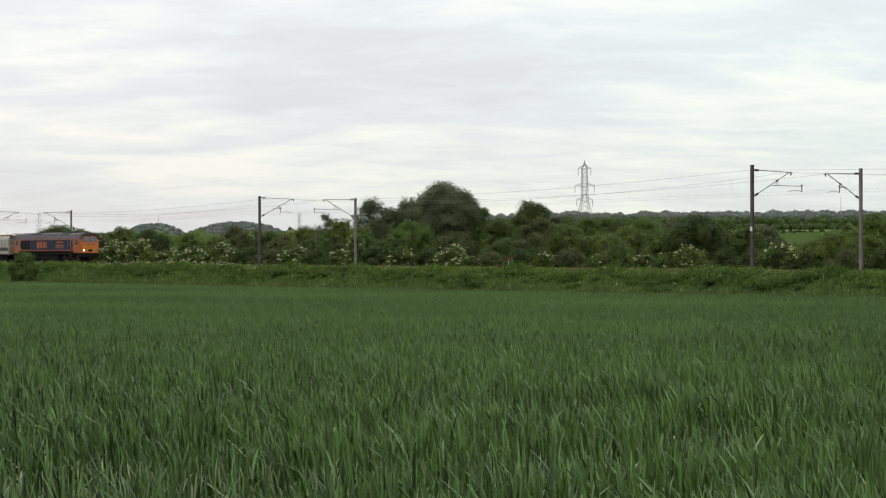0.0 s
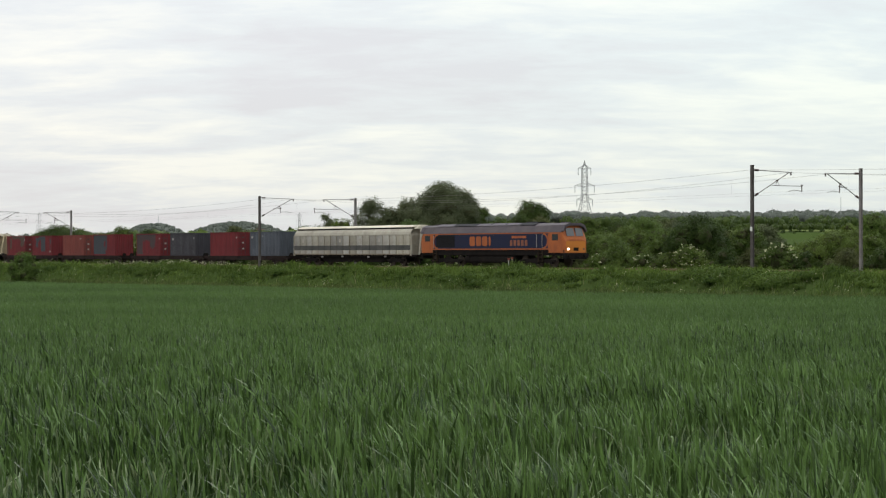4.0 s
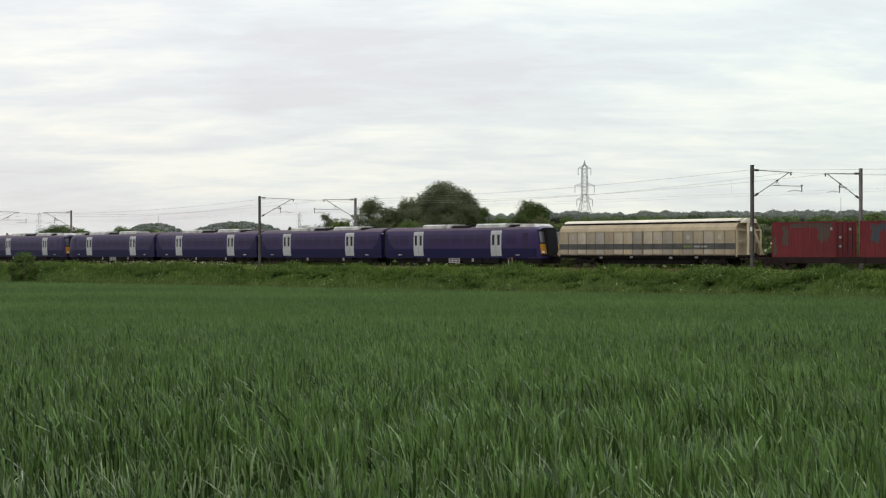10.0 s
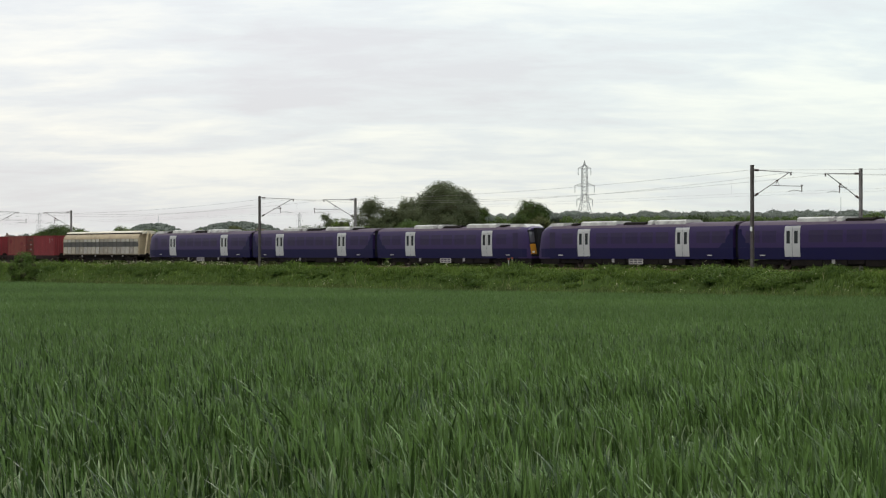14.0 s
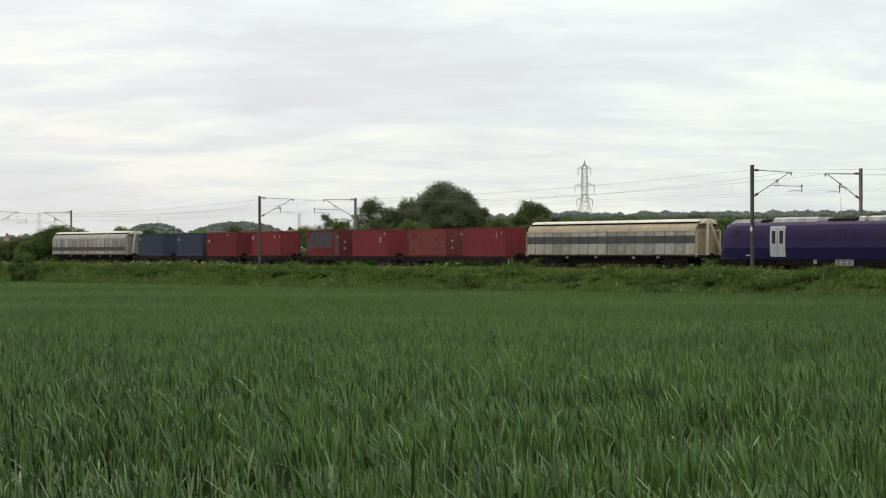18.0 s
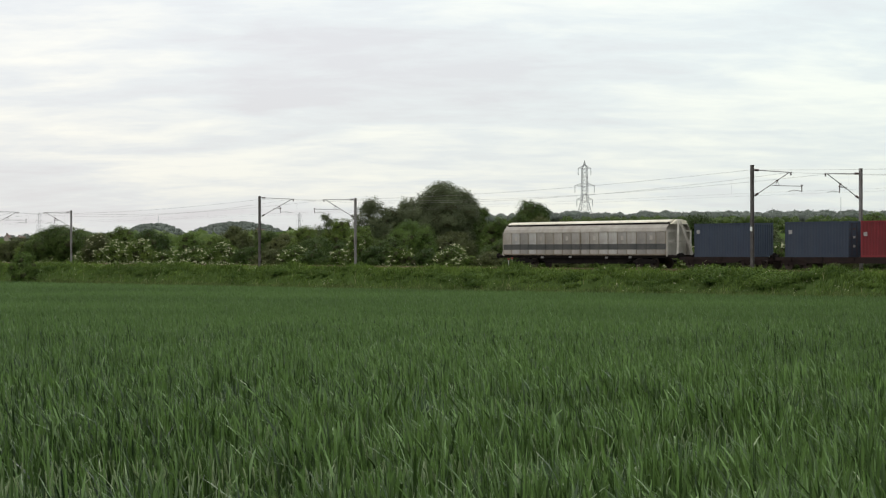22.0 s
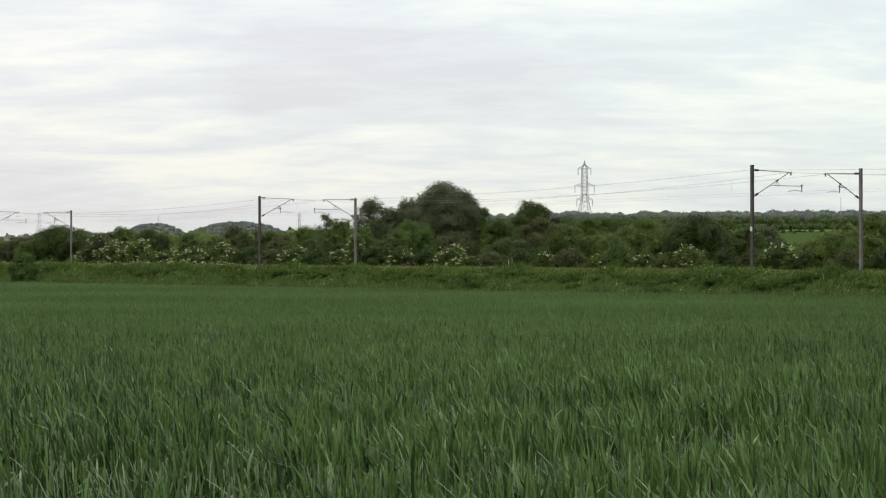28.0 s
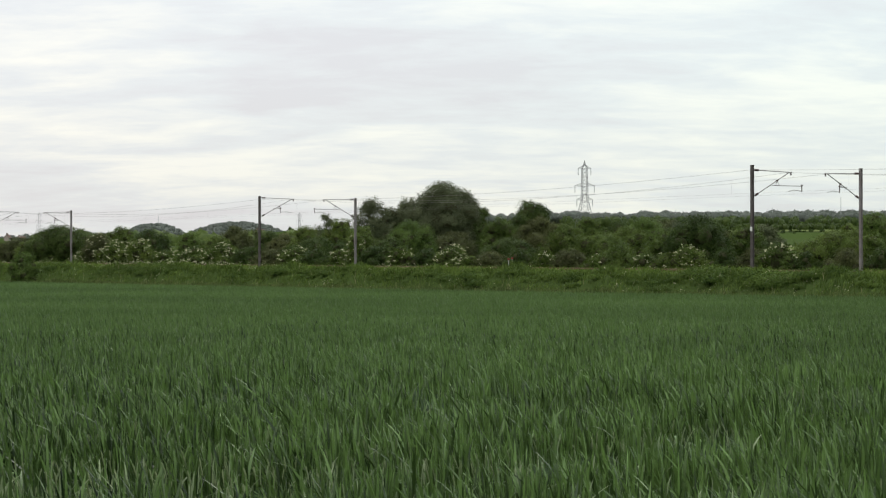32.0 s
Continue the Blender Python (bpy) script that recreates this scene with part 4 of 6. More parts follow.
def buffers(parent, x_end, d):
    for y in (-0.87, 0.87):
        g = Geo().tube([(x_end, y, 1.05), (x_end + d * 0.35, y, 1.05)], 0.09, 8).tube([(x_end + d * 0.35, y, 1.05), (x_end + d * 0.42, y, 1.05)], 0.24, 10)
        part("buffer", g, M_BLACK, parent)
    part("coupling", Geo().tube([(x_end, 0, 0.95), (x_end + d * 0.3, 0, 0.93), (x_end + d * 0.5, 0, 0.85)], 0.05, 6), M_BLACK, parent)


def ring_strip(x, sign, r0, r1, zc, y0, y1, seg=10):
    """Half of a flat ring, bulging along x."""
    g = Geo()
    for k in range(seg):
        a, b = [math.pi * (j / seg - 0.5) for j in (k, k + 1)]
        g.prism_y([(x + sign * r0 * math.cos(a), zc + r0 * math.sin(a)), (x + sign * r1 * math.cos(a), zc + r1 * math.sin(a)), (x + sign * r1 * math.cos(b), zc + r1 * math.sin(b)), (x + sign * r0 * math.cos(b), zc + r0 * math.sin(b))], y0, y1)
    return g


def locomotive():
    t = thing("locomotive", pose(0, 0, 0), "orange and dark blue freight diesel locomotive with lit headlamp", "locomotive")
    L, w = 20.9, 1.33
    a = L / 2 - 2.05
    part("solebar", Geo().box(-L / 2 + 0.1, L / 2 - 0.1, -1.25, 1.25, 1.05, 1.55, 0.04), M_BLACK, t)
    part("body_side", Geo().prism([(-w, 1.55), (w, 1.55), (w, 3.08), (-w, 3.08)], -a, a), M_BLUE, t)
    prof = [(-w, 3.08), (w, 3.08), (w - 0.06, 3.2), (1.02, 3.66), (0.62, 3.88), (-0.62, 3.88), (-1.02, 3.66), (-w + 0.06, 3.2)]
    part("roof", Geo().prism(prof, -a, a), M_ROOF_LOCO, t, smooth=True)
    for x0, x1, m in ((-8.1, -5.6, M_PANEL_GREY), (-5.5, -2.2, M_GRILLE), (-2.1, -0.2, M_PANEL_GREY), (0.0, 1.9, M_PANEL_GREY), (2.1, 3.9, M_PANEL_GREY), (4.1, 6.2, M_GRILLE)):
        g = Geo().prism([(-1.0, 3.70), (-0.6, 3.90), (0.6, 3.90), (1.0, 3.70), (1.02, 3.74), (0.62, 3.95), (-0.62, 3.95), (-1.02, 3.74)], x0, x1)
        part("roof_panel", g, m, t)
    part("exhaust_box", Geo().box(4.4, 5.9, -0.5, 0.5, 3.93, 4.02, 0.03), M_GRILLE, t)
    for y in (-1, 1):
        for z0, z1 in ((1.57, 1.68), (2.97, 3.06)):
            part("side_stripe", Geo().box(-a, a, min(y * w, y * (w + 0.008)), max(y * w, y * (w + 0.008)), z0, z1), M_ORANGE, t)
        yy = (y * w, y * (w + 0.01)) if y > 0 else (y * (w + 0.01), y * w)
        part("grille", Geo().box(-7.85, -5.0, yy[0], yy[1], 1.78, 2.92), M_GRILLE, t, "black radiator grille")
        g = Geo()
        for k in range(12):
            g.box(-7.85, -5.0, yy[0] - 0.008, yy[1] + 0.008, 1.82 + k * 0.09, 1.85 + k * 0.09)
        part("grille_slat", g, M_BLACK, t)
        for xs, sg in ((-a + 0.75, -1), (a - 0.75, 1)):
            part("panel_ring", ring_strip(xs, sg, 0.55, 0.7, 2.32, yy[0] - 0.003, yy[1] + 0.003), M_ORANGE, t)
            part("end_panel", Geo().box(min(sg * a, sg * (a - 0.12)), max(sg * a, sg * (a - 0.12)), yy[0], yy[1], 1.72, 2.93), M_ORANGE, t)
        # operator's mark as plain shapes
        ya, yb = yy[0] - 0.004, yy[1] + 0.004
        for x0, x1 in ((-2.75, -1.97), (-1.8, -1.05), (-0.9, -0.15), (0.05, 0.32)):
            part("logo_shape", Geo().prism_y([(x0 + 0.12, 1.9), (x1 - 0.12, 1.9), (x1, 2.02), (x1, 2.66), (x1 - 0.12, 2.78), (x0 + 0.12, 2.78), (x0, 2.66), (x0, 2.02)], ya, yb), M_ORANGE, t, "plain orange emblem block")
        part("name_bar", Geo().box(3.35, 5.35, yy[0] - 0.004, yy[1] + 0.004, 2.58, 2.78), M_ORANGE, t)
        for k in range(5):
            x0 = 3.1 + k * 0.52
            g = Geo().box(x0, x0 + 0.34, yy[0] - 0.004, yy[1] + 0.004, 1.9, 2.42)
            part("number_bar", g, M_NUMBER, t)
        for x in (-a + 0.2, a - 1.55, a - 0.8):
            part("handrail", Geo().tube([(x, y * (w + 0.05), 1.75), (x, y * (w + 0.07), 2.3), (x, y * (w + 0.05), 2.9)], 0.026, 5), M_MARK, t)
        for xs in (-a + 0.3, a - 1.15):
            g = Geo()
            for k in range(3):
                g.box(xs - 0.25, xs + 0.25, min(y * 1.2, y * 1.36), max(y * 1.2, y * 1.36), 0.55 + k * 0.32, 0.6 + k * 0.32)
            g.box(xs - 0.29, xs - 0.25, min(y * 1.2, y * 1.36), max(y * 1.2, y * 1.36), 0.5, 1.56).box(xs + 0.25, xs + 0.29, min(y * 1.2, y * 1.36), max(y * 1.2, y * 1.36), 0.5, 1.56)
            part("step_ladder", g, M_STEP, t)
    for sg in (-1, 1):
        def ring(x, wd, z0, zs, zt, rw):
            return [(sg * x, -wd, z0), (sg * x, wd, z0), (sg * x, wd, zs), (sg * x, rw, zt - 0.12), (sg * x, rw * 0.6, zt), (sg * x, -rw * 0.6, zt), (sg * x, -rw, zt - 0.12), (sg * x, -wd, zs)]
        cab = Geo().loft([ring(a, w, 1.3, 3.08, 3.78, 1.05), ring(L / 2 - 0.45, w, 1.3, 3.02, 3.72, 1.0), ring(L / 2 - 0.12, w - 0.1, 1.25, 2.5, 2.75, 1.1), ring(L / 2, w - 0.16, 1.2, 2.3, 2.45, 1.0)])
        cb = part("cab", cab, M_ORANGE, t, "orange driving cab", smooth=False)
        part("cab_roof", Geo().loft([[(sg * x, yv, zv) for yv, zv in ((-w - 0.01, 3.06), (w + 0.01, 3.06), (1.08, 3.68), (0.62, 3.86), (-0.62, 3.86), (-1.08, 3.68))] for x in (a - 0.005, L / 2 - 0.42)]), M_ROOF_LOCO, cb)
        part("visor", Geo().loft([[(sg * x, yv, zv) for yv, zv in ((-1.3, 3.1), (-1.02, 3.5), (-0.6, 3.64), (0.6, 3.64), (1.02, 3.5), (1.3, 3.1), (1.34, 3.2), (1.1, 3.7), (0.62, 3.87), (-0.62, 3.87), (-1.1, 3.7), (-1.34, 3.2))] for x in (L / 2 - 0.5, L / 2 - 0.08)]), M_ROOF_LOCO, cb, "dark roof visor over the windscreen")
        fx = sorted((sg * (L / 2 - 0.01), sg * (L / 2 + 0.014)))
        part("front_plate", Geo().box(*fx, -1.08, 1.08, 1.32, 2.28, 0.04), M_CAB, cb, "amber front plate")
        part("marker_panel", Geo().box(*sorted((sg * (L / 2 + 0.012), sg * (L / 2 + 0.02))), -0.28, 0.28, 1.45, 1.75), M_BLACK, cb)
        for y in (-1, 1):
            yy = sorted((y * (w + 0.002), y * (w + 0.014)))
            x0, x1 = sorted((sg * (a + 0.45), sg * (a + 1.25)))
            part("side_window", Geo().box(x0, x1, yy[0], yy[1], 2.36, 2.9), M_GLASS, cb)
            # windscreen halves on the raked front
            v = []
            for yv in (0.1 * y, 0.92 * y):
                for zv, xv in ((2.72, L / 2 - 0.10), (3.42, L / 2 - 0.30)):
                    v.append((sg * (xv + 0.03), yv, zv))
            for yv in (0.1 * y, 0.92 * y):
                for zv, xv in ((2.72, L / 2 - 0.14), (3.42, L / 2 - 0.34)):
                    v.append((sg * xv, yv, zv))
            part("windscreen", Geo().add(v, [(0, 2, 3, 1), (4, 5, 7, 6), (0, 1, 5, 4), (2, 6, 7, 3), (0, 4, 6, 2), (1, 3, 7, 5)]), M_CABGLASS, cb)
            lamp = Geo().tube([(sg * (L / 2 - 0.02), y * 0.88, 1.62), (sg * (L / 2 + 0.05), y * 0.88, 1.62)], 0.085, 10)
            part("headlamp", lamp, M_LAMP if (sg > 0 and y < 0) else M_CABGLASS, cb)
        part("buffer_beam", Geo().box(min(sg * (L / 2 - 0.3), sg * (L / 2 + 0.02)), max(sg * (L / 2 - 0.3), sg * (L / 2 + 0.02)), -1.25, 1.25, 0.75, 1.28, 0.05), M_BLACK, t)
        buffers(t, sg * L / 2, sg)
        part("air_horn_pod", Geo().box(min(sg * (a + 0.5), sg * (a + 1.0)), max(sg * (a + 0.5), sg * (a + 1.0)), -0.3, 0.3, 3.85, 3.95, 0.03), M_ROOF_LOCO, t)
        bogie(t, sg * 6.6, 3, 1.95, 0.53)
    part("fuel_tank", Geo().box(-3.6, 3.6, -1.2, 1.2, 0.38, 1.05, 0.15), M_BLACK, t)
    for x in (-3.2, 3.2):
        part("tank_end_box", Geo().box(x - 0.3, x + 0.3, -1.28, 1.28, 0.6, 1.0, 0.04), M_BLACK, t)
    return t


def sliding_wall_van(stripe, body_m, panel_m, label):
    t = thing("barrier_van", pose(0, 0, 0), label, "freight wagon", "barrier vans")
    L, w = 22.6, 1.35
    b = L / 2 - 0.95
    part("underframe", Geo().box(-L / 2, L / 2, -1.2, 1.2, 0.86, 1.12, 0.03), M_BLACK, t)
    part("truss", Geo().prism_y([(-6.2, 0.86), (6.2, 0.86), (5.0, 0.38), (-5.0, 0.38)], -0.9, 0.9), M_BLACK, t)
    part("wall_core", Geo().prism([(-w + 0.03, 1.12), (w - 0.03, 1.12), (w - 0.03, 3.05), (1.2, 3.4), (0.9, 3.66), (-0.9, 3.66), (-1.2, 3.4), (-w + 0.03, 3.05)], -b + 0.4, b - 0.4), body_m, t)
    for y in (-1, 1):
        for k in range(2):
            x0, x1 = (-b, -0.04) if k == 0 else (0.04, b)
            o = [(y * (w - 0.03), 1.14), (y * w, 1.16), (y * w, 3.06), (y * 1.27, 3.32), (y * 1.0, 3.62), (y * 0.98, 3.6), (y * 1.24, 3.3), (y * (w - 0.03), 3.04)]
            wall = part("sliding_wall", Geo().prism(o if y < 0 else o[::-1], x0, x1), body_m, t)
            yy = sorted((y * w, y * (w + 0.007)))
            step = (x1 - x0) / 9
            band = Geo().box(x0 + 0.02, x1 - 0.02, yy[0], yy[1], stripe[0], stripe[1])
            for i in range(10):
                x = min(max(x0 + step * i, x0 + 0.025), x1 - 0.025)
                ry = sorted((y * w, y * (w + 0.04)))
                part("rib", Geo().box(x - 0.025, x + 0.025, *ry, 1.18, stripe[0]).box(x - 0.025, x + 0.025, *ry, stripe[1], 3.02), M_RIB, wall)
                band.box(x - 0.026, x + 0.026, *ry, stripe[0], stripe[1])
            part("stripe", band, M_STRIPE, wall, "faded dark stripe")
            pm = mesh_of("panel", Geo().box(-step / 2 + 0.03, step / 2 - 0.03, *sorted((y * (w - 0.001), y * (w + 0.004))), 1.2, 3.0), panel_m)
            for i in range(9):
                part("panel", pm, panel_m, wall).location = (x0 + step * (i + 0.5), 0, 0)
            part("top_rail", Geo().box(x0, x1, *sorted((y * w, y * (w + 0.03))), 3.0, 3.08), body_m, wall)
            part("sill_rail", Geo().box(x0, x1, *sorted((y * (w - 0.02), y * (w + 0.035))), 1.1, 1.2), M_SILL, wall, "rusty bottom rail")
            for i in range(3):
                x = x0 + step * (1.5 + 3 * i)
                part("panel_mark", Geo().box(x - 0.16, x + 0.16, *sorted((y * (w + 0.001), y * (w + 0.006))), 2.35, 2.7) if stripe[0] < 2 else Geo().box(x - 0.16, x + 0.16, *sorted((y * (w + 0.001), y * (w + 0.006))), 1.45, 1.8), M_VAN_GREY, wall)
        # black strip in the seam, painted as the shadow line under the cap
        part("roof_gap", Geo().box(-b + 0.1, b - 0.1, *sorted((y * 0.86, y * 1.02)), 3.56, 3.78), M_BLACK, t, "black strip for the roof seam and the cap's shadow line")
    part("roof", Geo().prism([(-1.06, 3.75), (1.06, 3.75), (0.92, 3.88), (0.5, 3.97), (-0.5, 3.97), (-0.92, 3.88)], -b + 0.25, b - 0.02), M_VANROOF, t, "pale curved roof cap", smooth=False)
    for sg in (-1, 1):
        xe = sg * b
        x0, x1 = sorted((xe - sg * 0.42, xe - sg * 0.36))
        part("end_wall", Geo().prism([(-w + 0.04, 1.12), (w - 0.04, 1.12), (w - 0.04, 3.04), (0.97, 3.6), (-0.97, 3.6), (-w + 0.04, 3.04)], x0, x1), body_m, t)
        part("end_platform", Geo().box(*sorted((xe, sg * L / 2)), -1.3, 1.3, 1.0, 1.12), M_RUSTY, t)
        for y in (-1, 1):
            part("brace", Geo().tube([(sg * (L / 2 - 0.15), y * 0.85, 1.1), (xe + sg * 0.12, y * 0.1, 3.85)], 0.12, 4), body_m, t, "sloping end brace")
            part("corner_post", Geo().box(*sorted((xe, xe + sg * 0.14)), *sorted((y * (w - 0.14), y * w)), 1.0, 3.1), body_m, t)
        part("cross_beam", Geo().box(*sorted((xe + sg * 0.02, xe + sg * 0.14)), -1.25, 1.25, 2.15, 2.27), body_m, t)
        part("cross_beam", Geo().box(*sorted((xe + sg * 0.02, xe + sg * 0.1)), -1.25, 1.25, 3.0, 3.1), body_m, t)
        part("end_cap", Geo().prism([(-0.9, 3.6), (0.9, 3.6), (0.25, 3.98), (-0.25, 3.98)], *sorted((xe - sg * 0.05, xe + sg * 0.2))), M_VANROOF, t)
        buffers(t, sg * L / 2, sg)
        bogie(t, sg * 7.6, 2, 1.8, 0.46)
    for x, z in ((-5.2, 0.62), (-1.5, 0.66), (3.1, 0.62), (6.0, 0.66)):
        part("brake_plate", Geo().box(x - 0.16, x + 0.16, -1.24, -1.2, z + 0.2, z + 0.36), M_MARK, t)
    return t


def flat_wagon(L, label):
    t = thing("container_flat_wagon", pose(0, 0, 0), label, "freight wagon", "container flats")
    part("centre_beam", Geo().box(-L / 2, L / 2, -0.5, 0.5, 0.6, 0.9), M_RUSTY, t)
    for y in (-1, 1):
        part("side_beam", Geo().prism_y([(-L / 2, 0.72), (-L / 2 + 2.6, 0.72), (-L / 2 + 3.4, 0.52), (L / 2 - 3.4, 0.52), (L / 2 - 2.6, 0.72), (L / 2, 0.72), (L / 2, 0.97), (-L / 2, 0.97)], *sorted((y * 1.1, y * 1.22))), M_RUSTY, t)
        for k in range(int(L // 3)):
            x = -L / 2 + 1.5 + k * 3.0
            part("side_bracket", Geo().box(x - 0.12, x + 0.12, *sorted((y * 1.2, y * 1.3)), 0.7, 0.95), M_RUSTY, t)
    n = int(L // 2.4)
    for k in range(n + 1):
        x = -L / 2 + 0.1 + (L - 0.2) * k / n
        part("cross_member", Geo().box(x - 0.1, x + 0.1, -1.1, 1.1, 0.8, 0.96), M_RUSTY, t)
    for sg in (-1, 1):
        bogie(t, sg * (L / 2 - (1.9 if L > 12 else 1.7)), 2, 1.8, 0.42, M_RUSTY)
        buffers(t, sg * L / 2, sg)
    return t


def container(material, frame_m, doors, label, marks=(), over=None, blocks=(), ridge=None):
    """Twenty foot steel container: corrugated walls between posts and rails; doors with lock rods at the leading end."""
    t = thing("shipping_container", pose(0, 0, 0), label, "container", "containers")
    L, w, H = 6.06, 1.22, 2.59
    for y in (-1, 1):
        x, prof_o, up = -L / 2 + 0.14, [], 0
        pts = []
        pitch = 0.278
        deep = 0.045 if ridge else 0.02
        while x < L / 2 - 0.14:
            pts += [(x, 0.0), (x + 0.07, 0.0), (x + 0.14, -deep), (x + 0.21, -deep)]
            x += pitch
        pts = [(min(a, L / 2 - 0.14), d) for a, d in pts] + [(L / 2 - 0.14, 0.0)]
        rows_z = [0.16 + (H - 0.26) * k / 14 for k in range(15)] if over else [0.16, H - 0.1]
        m = len(rows_z)
        v, f = [], []
        for a, d in pts:
            v += [(a, y * (w - 0.012 + d), z) for z in rows_z]
        for k in range(len(pts) - 1):
            f += [(m * k + q, m * k + m + q, m * k + m + q + 1, m * k + q + 1) for q in range(m - 1)]
        wall_faces = len(f)
        k0 = len(v)
        v += [(-L / 2 + 0.14, y * (w - 0.08), 0.16), (-L / 2 + 0.14, y * (w - 0.08), H - 0.1), (L / 2 - 0.14, y * (w - 0.08), H - 0.1), (L / 2 - 0.14, y * (w - 0.08), 0.16)]
        f.append((k0, k0 + 1, k0 + 2, k0 + 3))
        panel = part("side_panel", Geo().add(v, f), material, t)
        if over:
            # blocks of touched-up paint with ragged edges
            panel.data.materials.append(over)
            for p in panel.data.polygons[:wall_faces]:
                c = p.center
                jx, jz = 0.22 * noise.noise((c.x * 2.0, y, c.z * 2.0)), 0.35 * noise.noise((c.x * 3.0, y + 5, 0.0))
                p.material_index = 1 if any(x0 < c.x + jx < x1 and z0 < c.z + jz < z1 for x0, x1, z0, z1 in blocks) else 0
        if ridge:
            # paler paint on the outer faces and one flank of each corrugation
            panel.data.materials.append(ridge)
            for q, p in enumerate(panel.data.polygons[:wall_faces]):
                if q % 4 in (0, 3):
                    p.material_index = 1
        part("top_rail", Geo().box(-L / 2, L / 2, *sorted((y * w, y * (w - 0.08))), H - 0.1, H), frame_m, t)
        part("bottom_rail", Geo().box(-L / 2, L / 2, *sorted((y * w, y * (w - 0.08))), 0, 0.16), frame_m, t)
        for sg in (-1, 1):
            part("corner_post", Geo().box(*sorted((sg * L / 2, sg * (L / 2 - 0.14))), *sorted((y * (w + 0.003), y * (w - 0.12))), 0, H + 0.004), frame_m, t)
            for z in (0, H - 0.1):
                part("corner_casting", Geo().box(*sorted((sg * (L / 2 + 0.006), sg * (L / 2 - 0.17))), *sorted((y * (w + 0.008), y * (w - 0.15))), z - 0.004, z + 0.118), frame_m, t)
    g = Geo()
    for k in range(20):
        x = -L / 2 + 0.1 + k * 0.293
        g.box(x, x + 0.2, -w + 0.08, w - 0.08, H - 0.07, H - 0.02)
    g.box(-L / 2 + 0.05, L / 2 - 0.05, -w + 0.06, w - 0.06, H - 0.12, H - 0.06)
    part("roof_panel", g, material, t)
    part("floor_panel", Geo().box(-L / 2 + 0.05, L / 2 - 0.05, -w + 0.08, w - 0.08, 0.08, 0.17), frame_m, t)
    ends = [(-1, False), (1, doors)]
    for sg, door in ends:
        xe = sg * (L / 2 - 0.06)
        part("end_header", Geo().box(*sorted((xe, sg * L / 2)), -w + 0.12, w - 0.12, H - 0.14, H), frame_m, t)
        part("end_sill", Geo().box(*sorted((xe, sg * L / 2)), -w + 0.12, w - 0.12, 0, 0.16), frame_m, t)
        if door:
            for y in (-1, 1):
                d = part("door", Geo().box(*sorted((xe - sg * 0.02, xe + sg * 0.02)), *sorted((y * 0.01, y * (w - 0.12))), 0.16, H - 0.14), material, t)
                for yy in (0.28, 0.82):
                    part("lock_rod", Geo().tube([(xe + sg * 0.05, y * yy, 0.1), (xe + sg * 0.05, y * yy, H - 0.1)], 0.025, 5), M_ROD, d, "grimy lock rod")
                for z in (0.7, 1.35, 1.95):
                    part("hinge", Geo().box(*sorted((xe + sg * 0.02, xe + sg * 0.05)), *sorted((y * 0.98, y * 1.1)), z, z + 0.12), M_ROD, d)
                    part("data_mark", Geo().box(*sorted((xe + sg * 0.02, xe + sg * 0.027)), *sorted((y * 0.42, y * 0.66)), z, z + 0.17), M_MARK if (z > 1.8) == (y > 0) else M_ROD, d)
        else:
            v, f = [], []
            k = 0
            y = -w + 0.12
            pts = []
            while y < w - 0.12:
                pts += [(y, 0.0), (y + 0.08, 0.0), (y + 0.13, -0.045), (y + 0.2, -0.045)]
                y += 0.25
            pts = [(min(a, w - 0.12), d) for a, d in pts] + [(w - 0.12, 0.0)]
            for a, d in pts:
                v += [(xe + sg * (0.04 + d), a, 0.16), (xe + sg * (0.04 + d), a, H - 0.14)]
            for k in range(len(pts) - 1):
                f.append((2 * k, 2 * k + 2, 2 * k + 3, 2 * k + 1))
            k0 = len(v)
            v += [(xe - sg * 0.04, -w + 0.12, 0.16), (xe - sg * 0.04, w - 0.12, 0.16), (xe - sg * 0.04, w - 0.12, H - 0.14), (xe - sg * 0.04, -w + 0.12, H - 0.14)]
            f.append((k0, k0 + 1, k0 + 2, k0 + 3))
            part("end_panel", Geo().add(v, f), material, t)
    for x, z, wd, ht in marks:
        part("data_mark", Geo().box(x - wd * 0.4, x + wd * 0.4, -w - 0.012, -w - 0.002, z - ht * 0.4, z + ht * 0.4), M_MARK, t, "faded white data mark")
    return t


def emu_profile():
    """Half of a car's cross-section, (y, z) from the sill to the roof's crown."""
    return [(1.33, 0.80), (1.39, 1.5), (1.40, 1.68), (1.40, 2.6), (1.36, 3.1), (1.26, 3.36), (1.02, 3.56), (0.6, 3.68), (0.0, 3.72)]


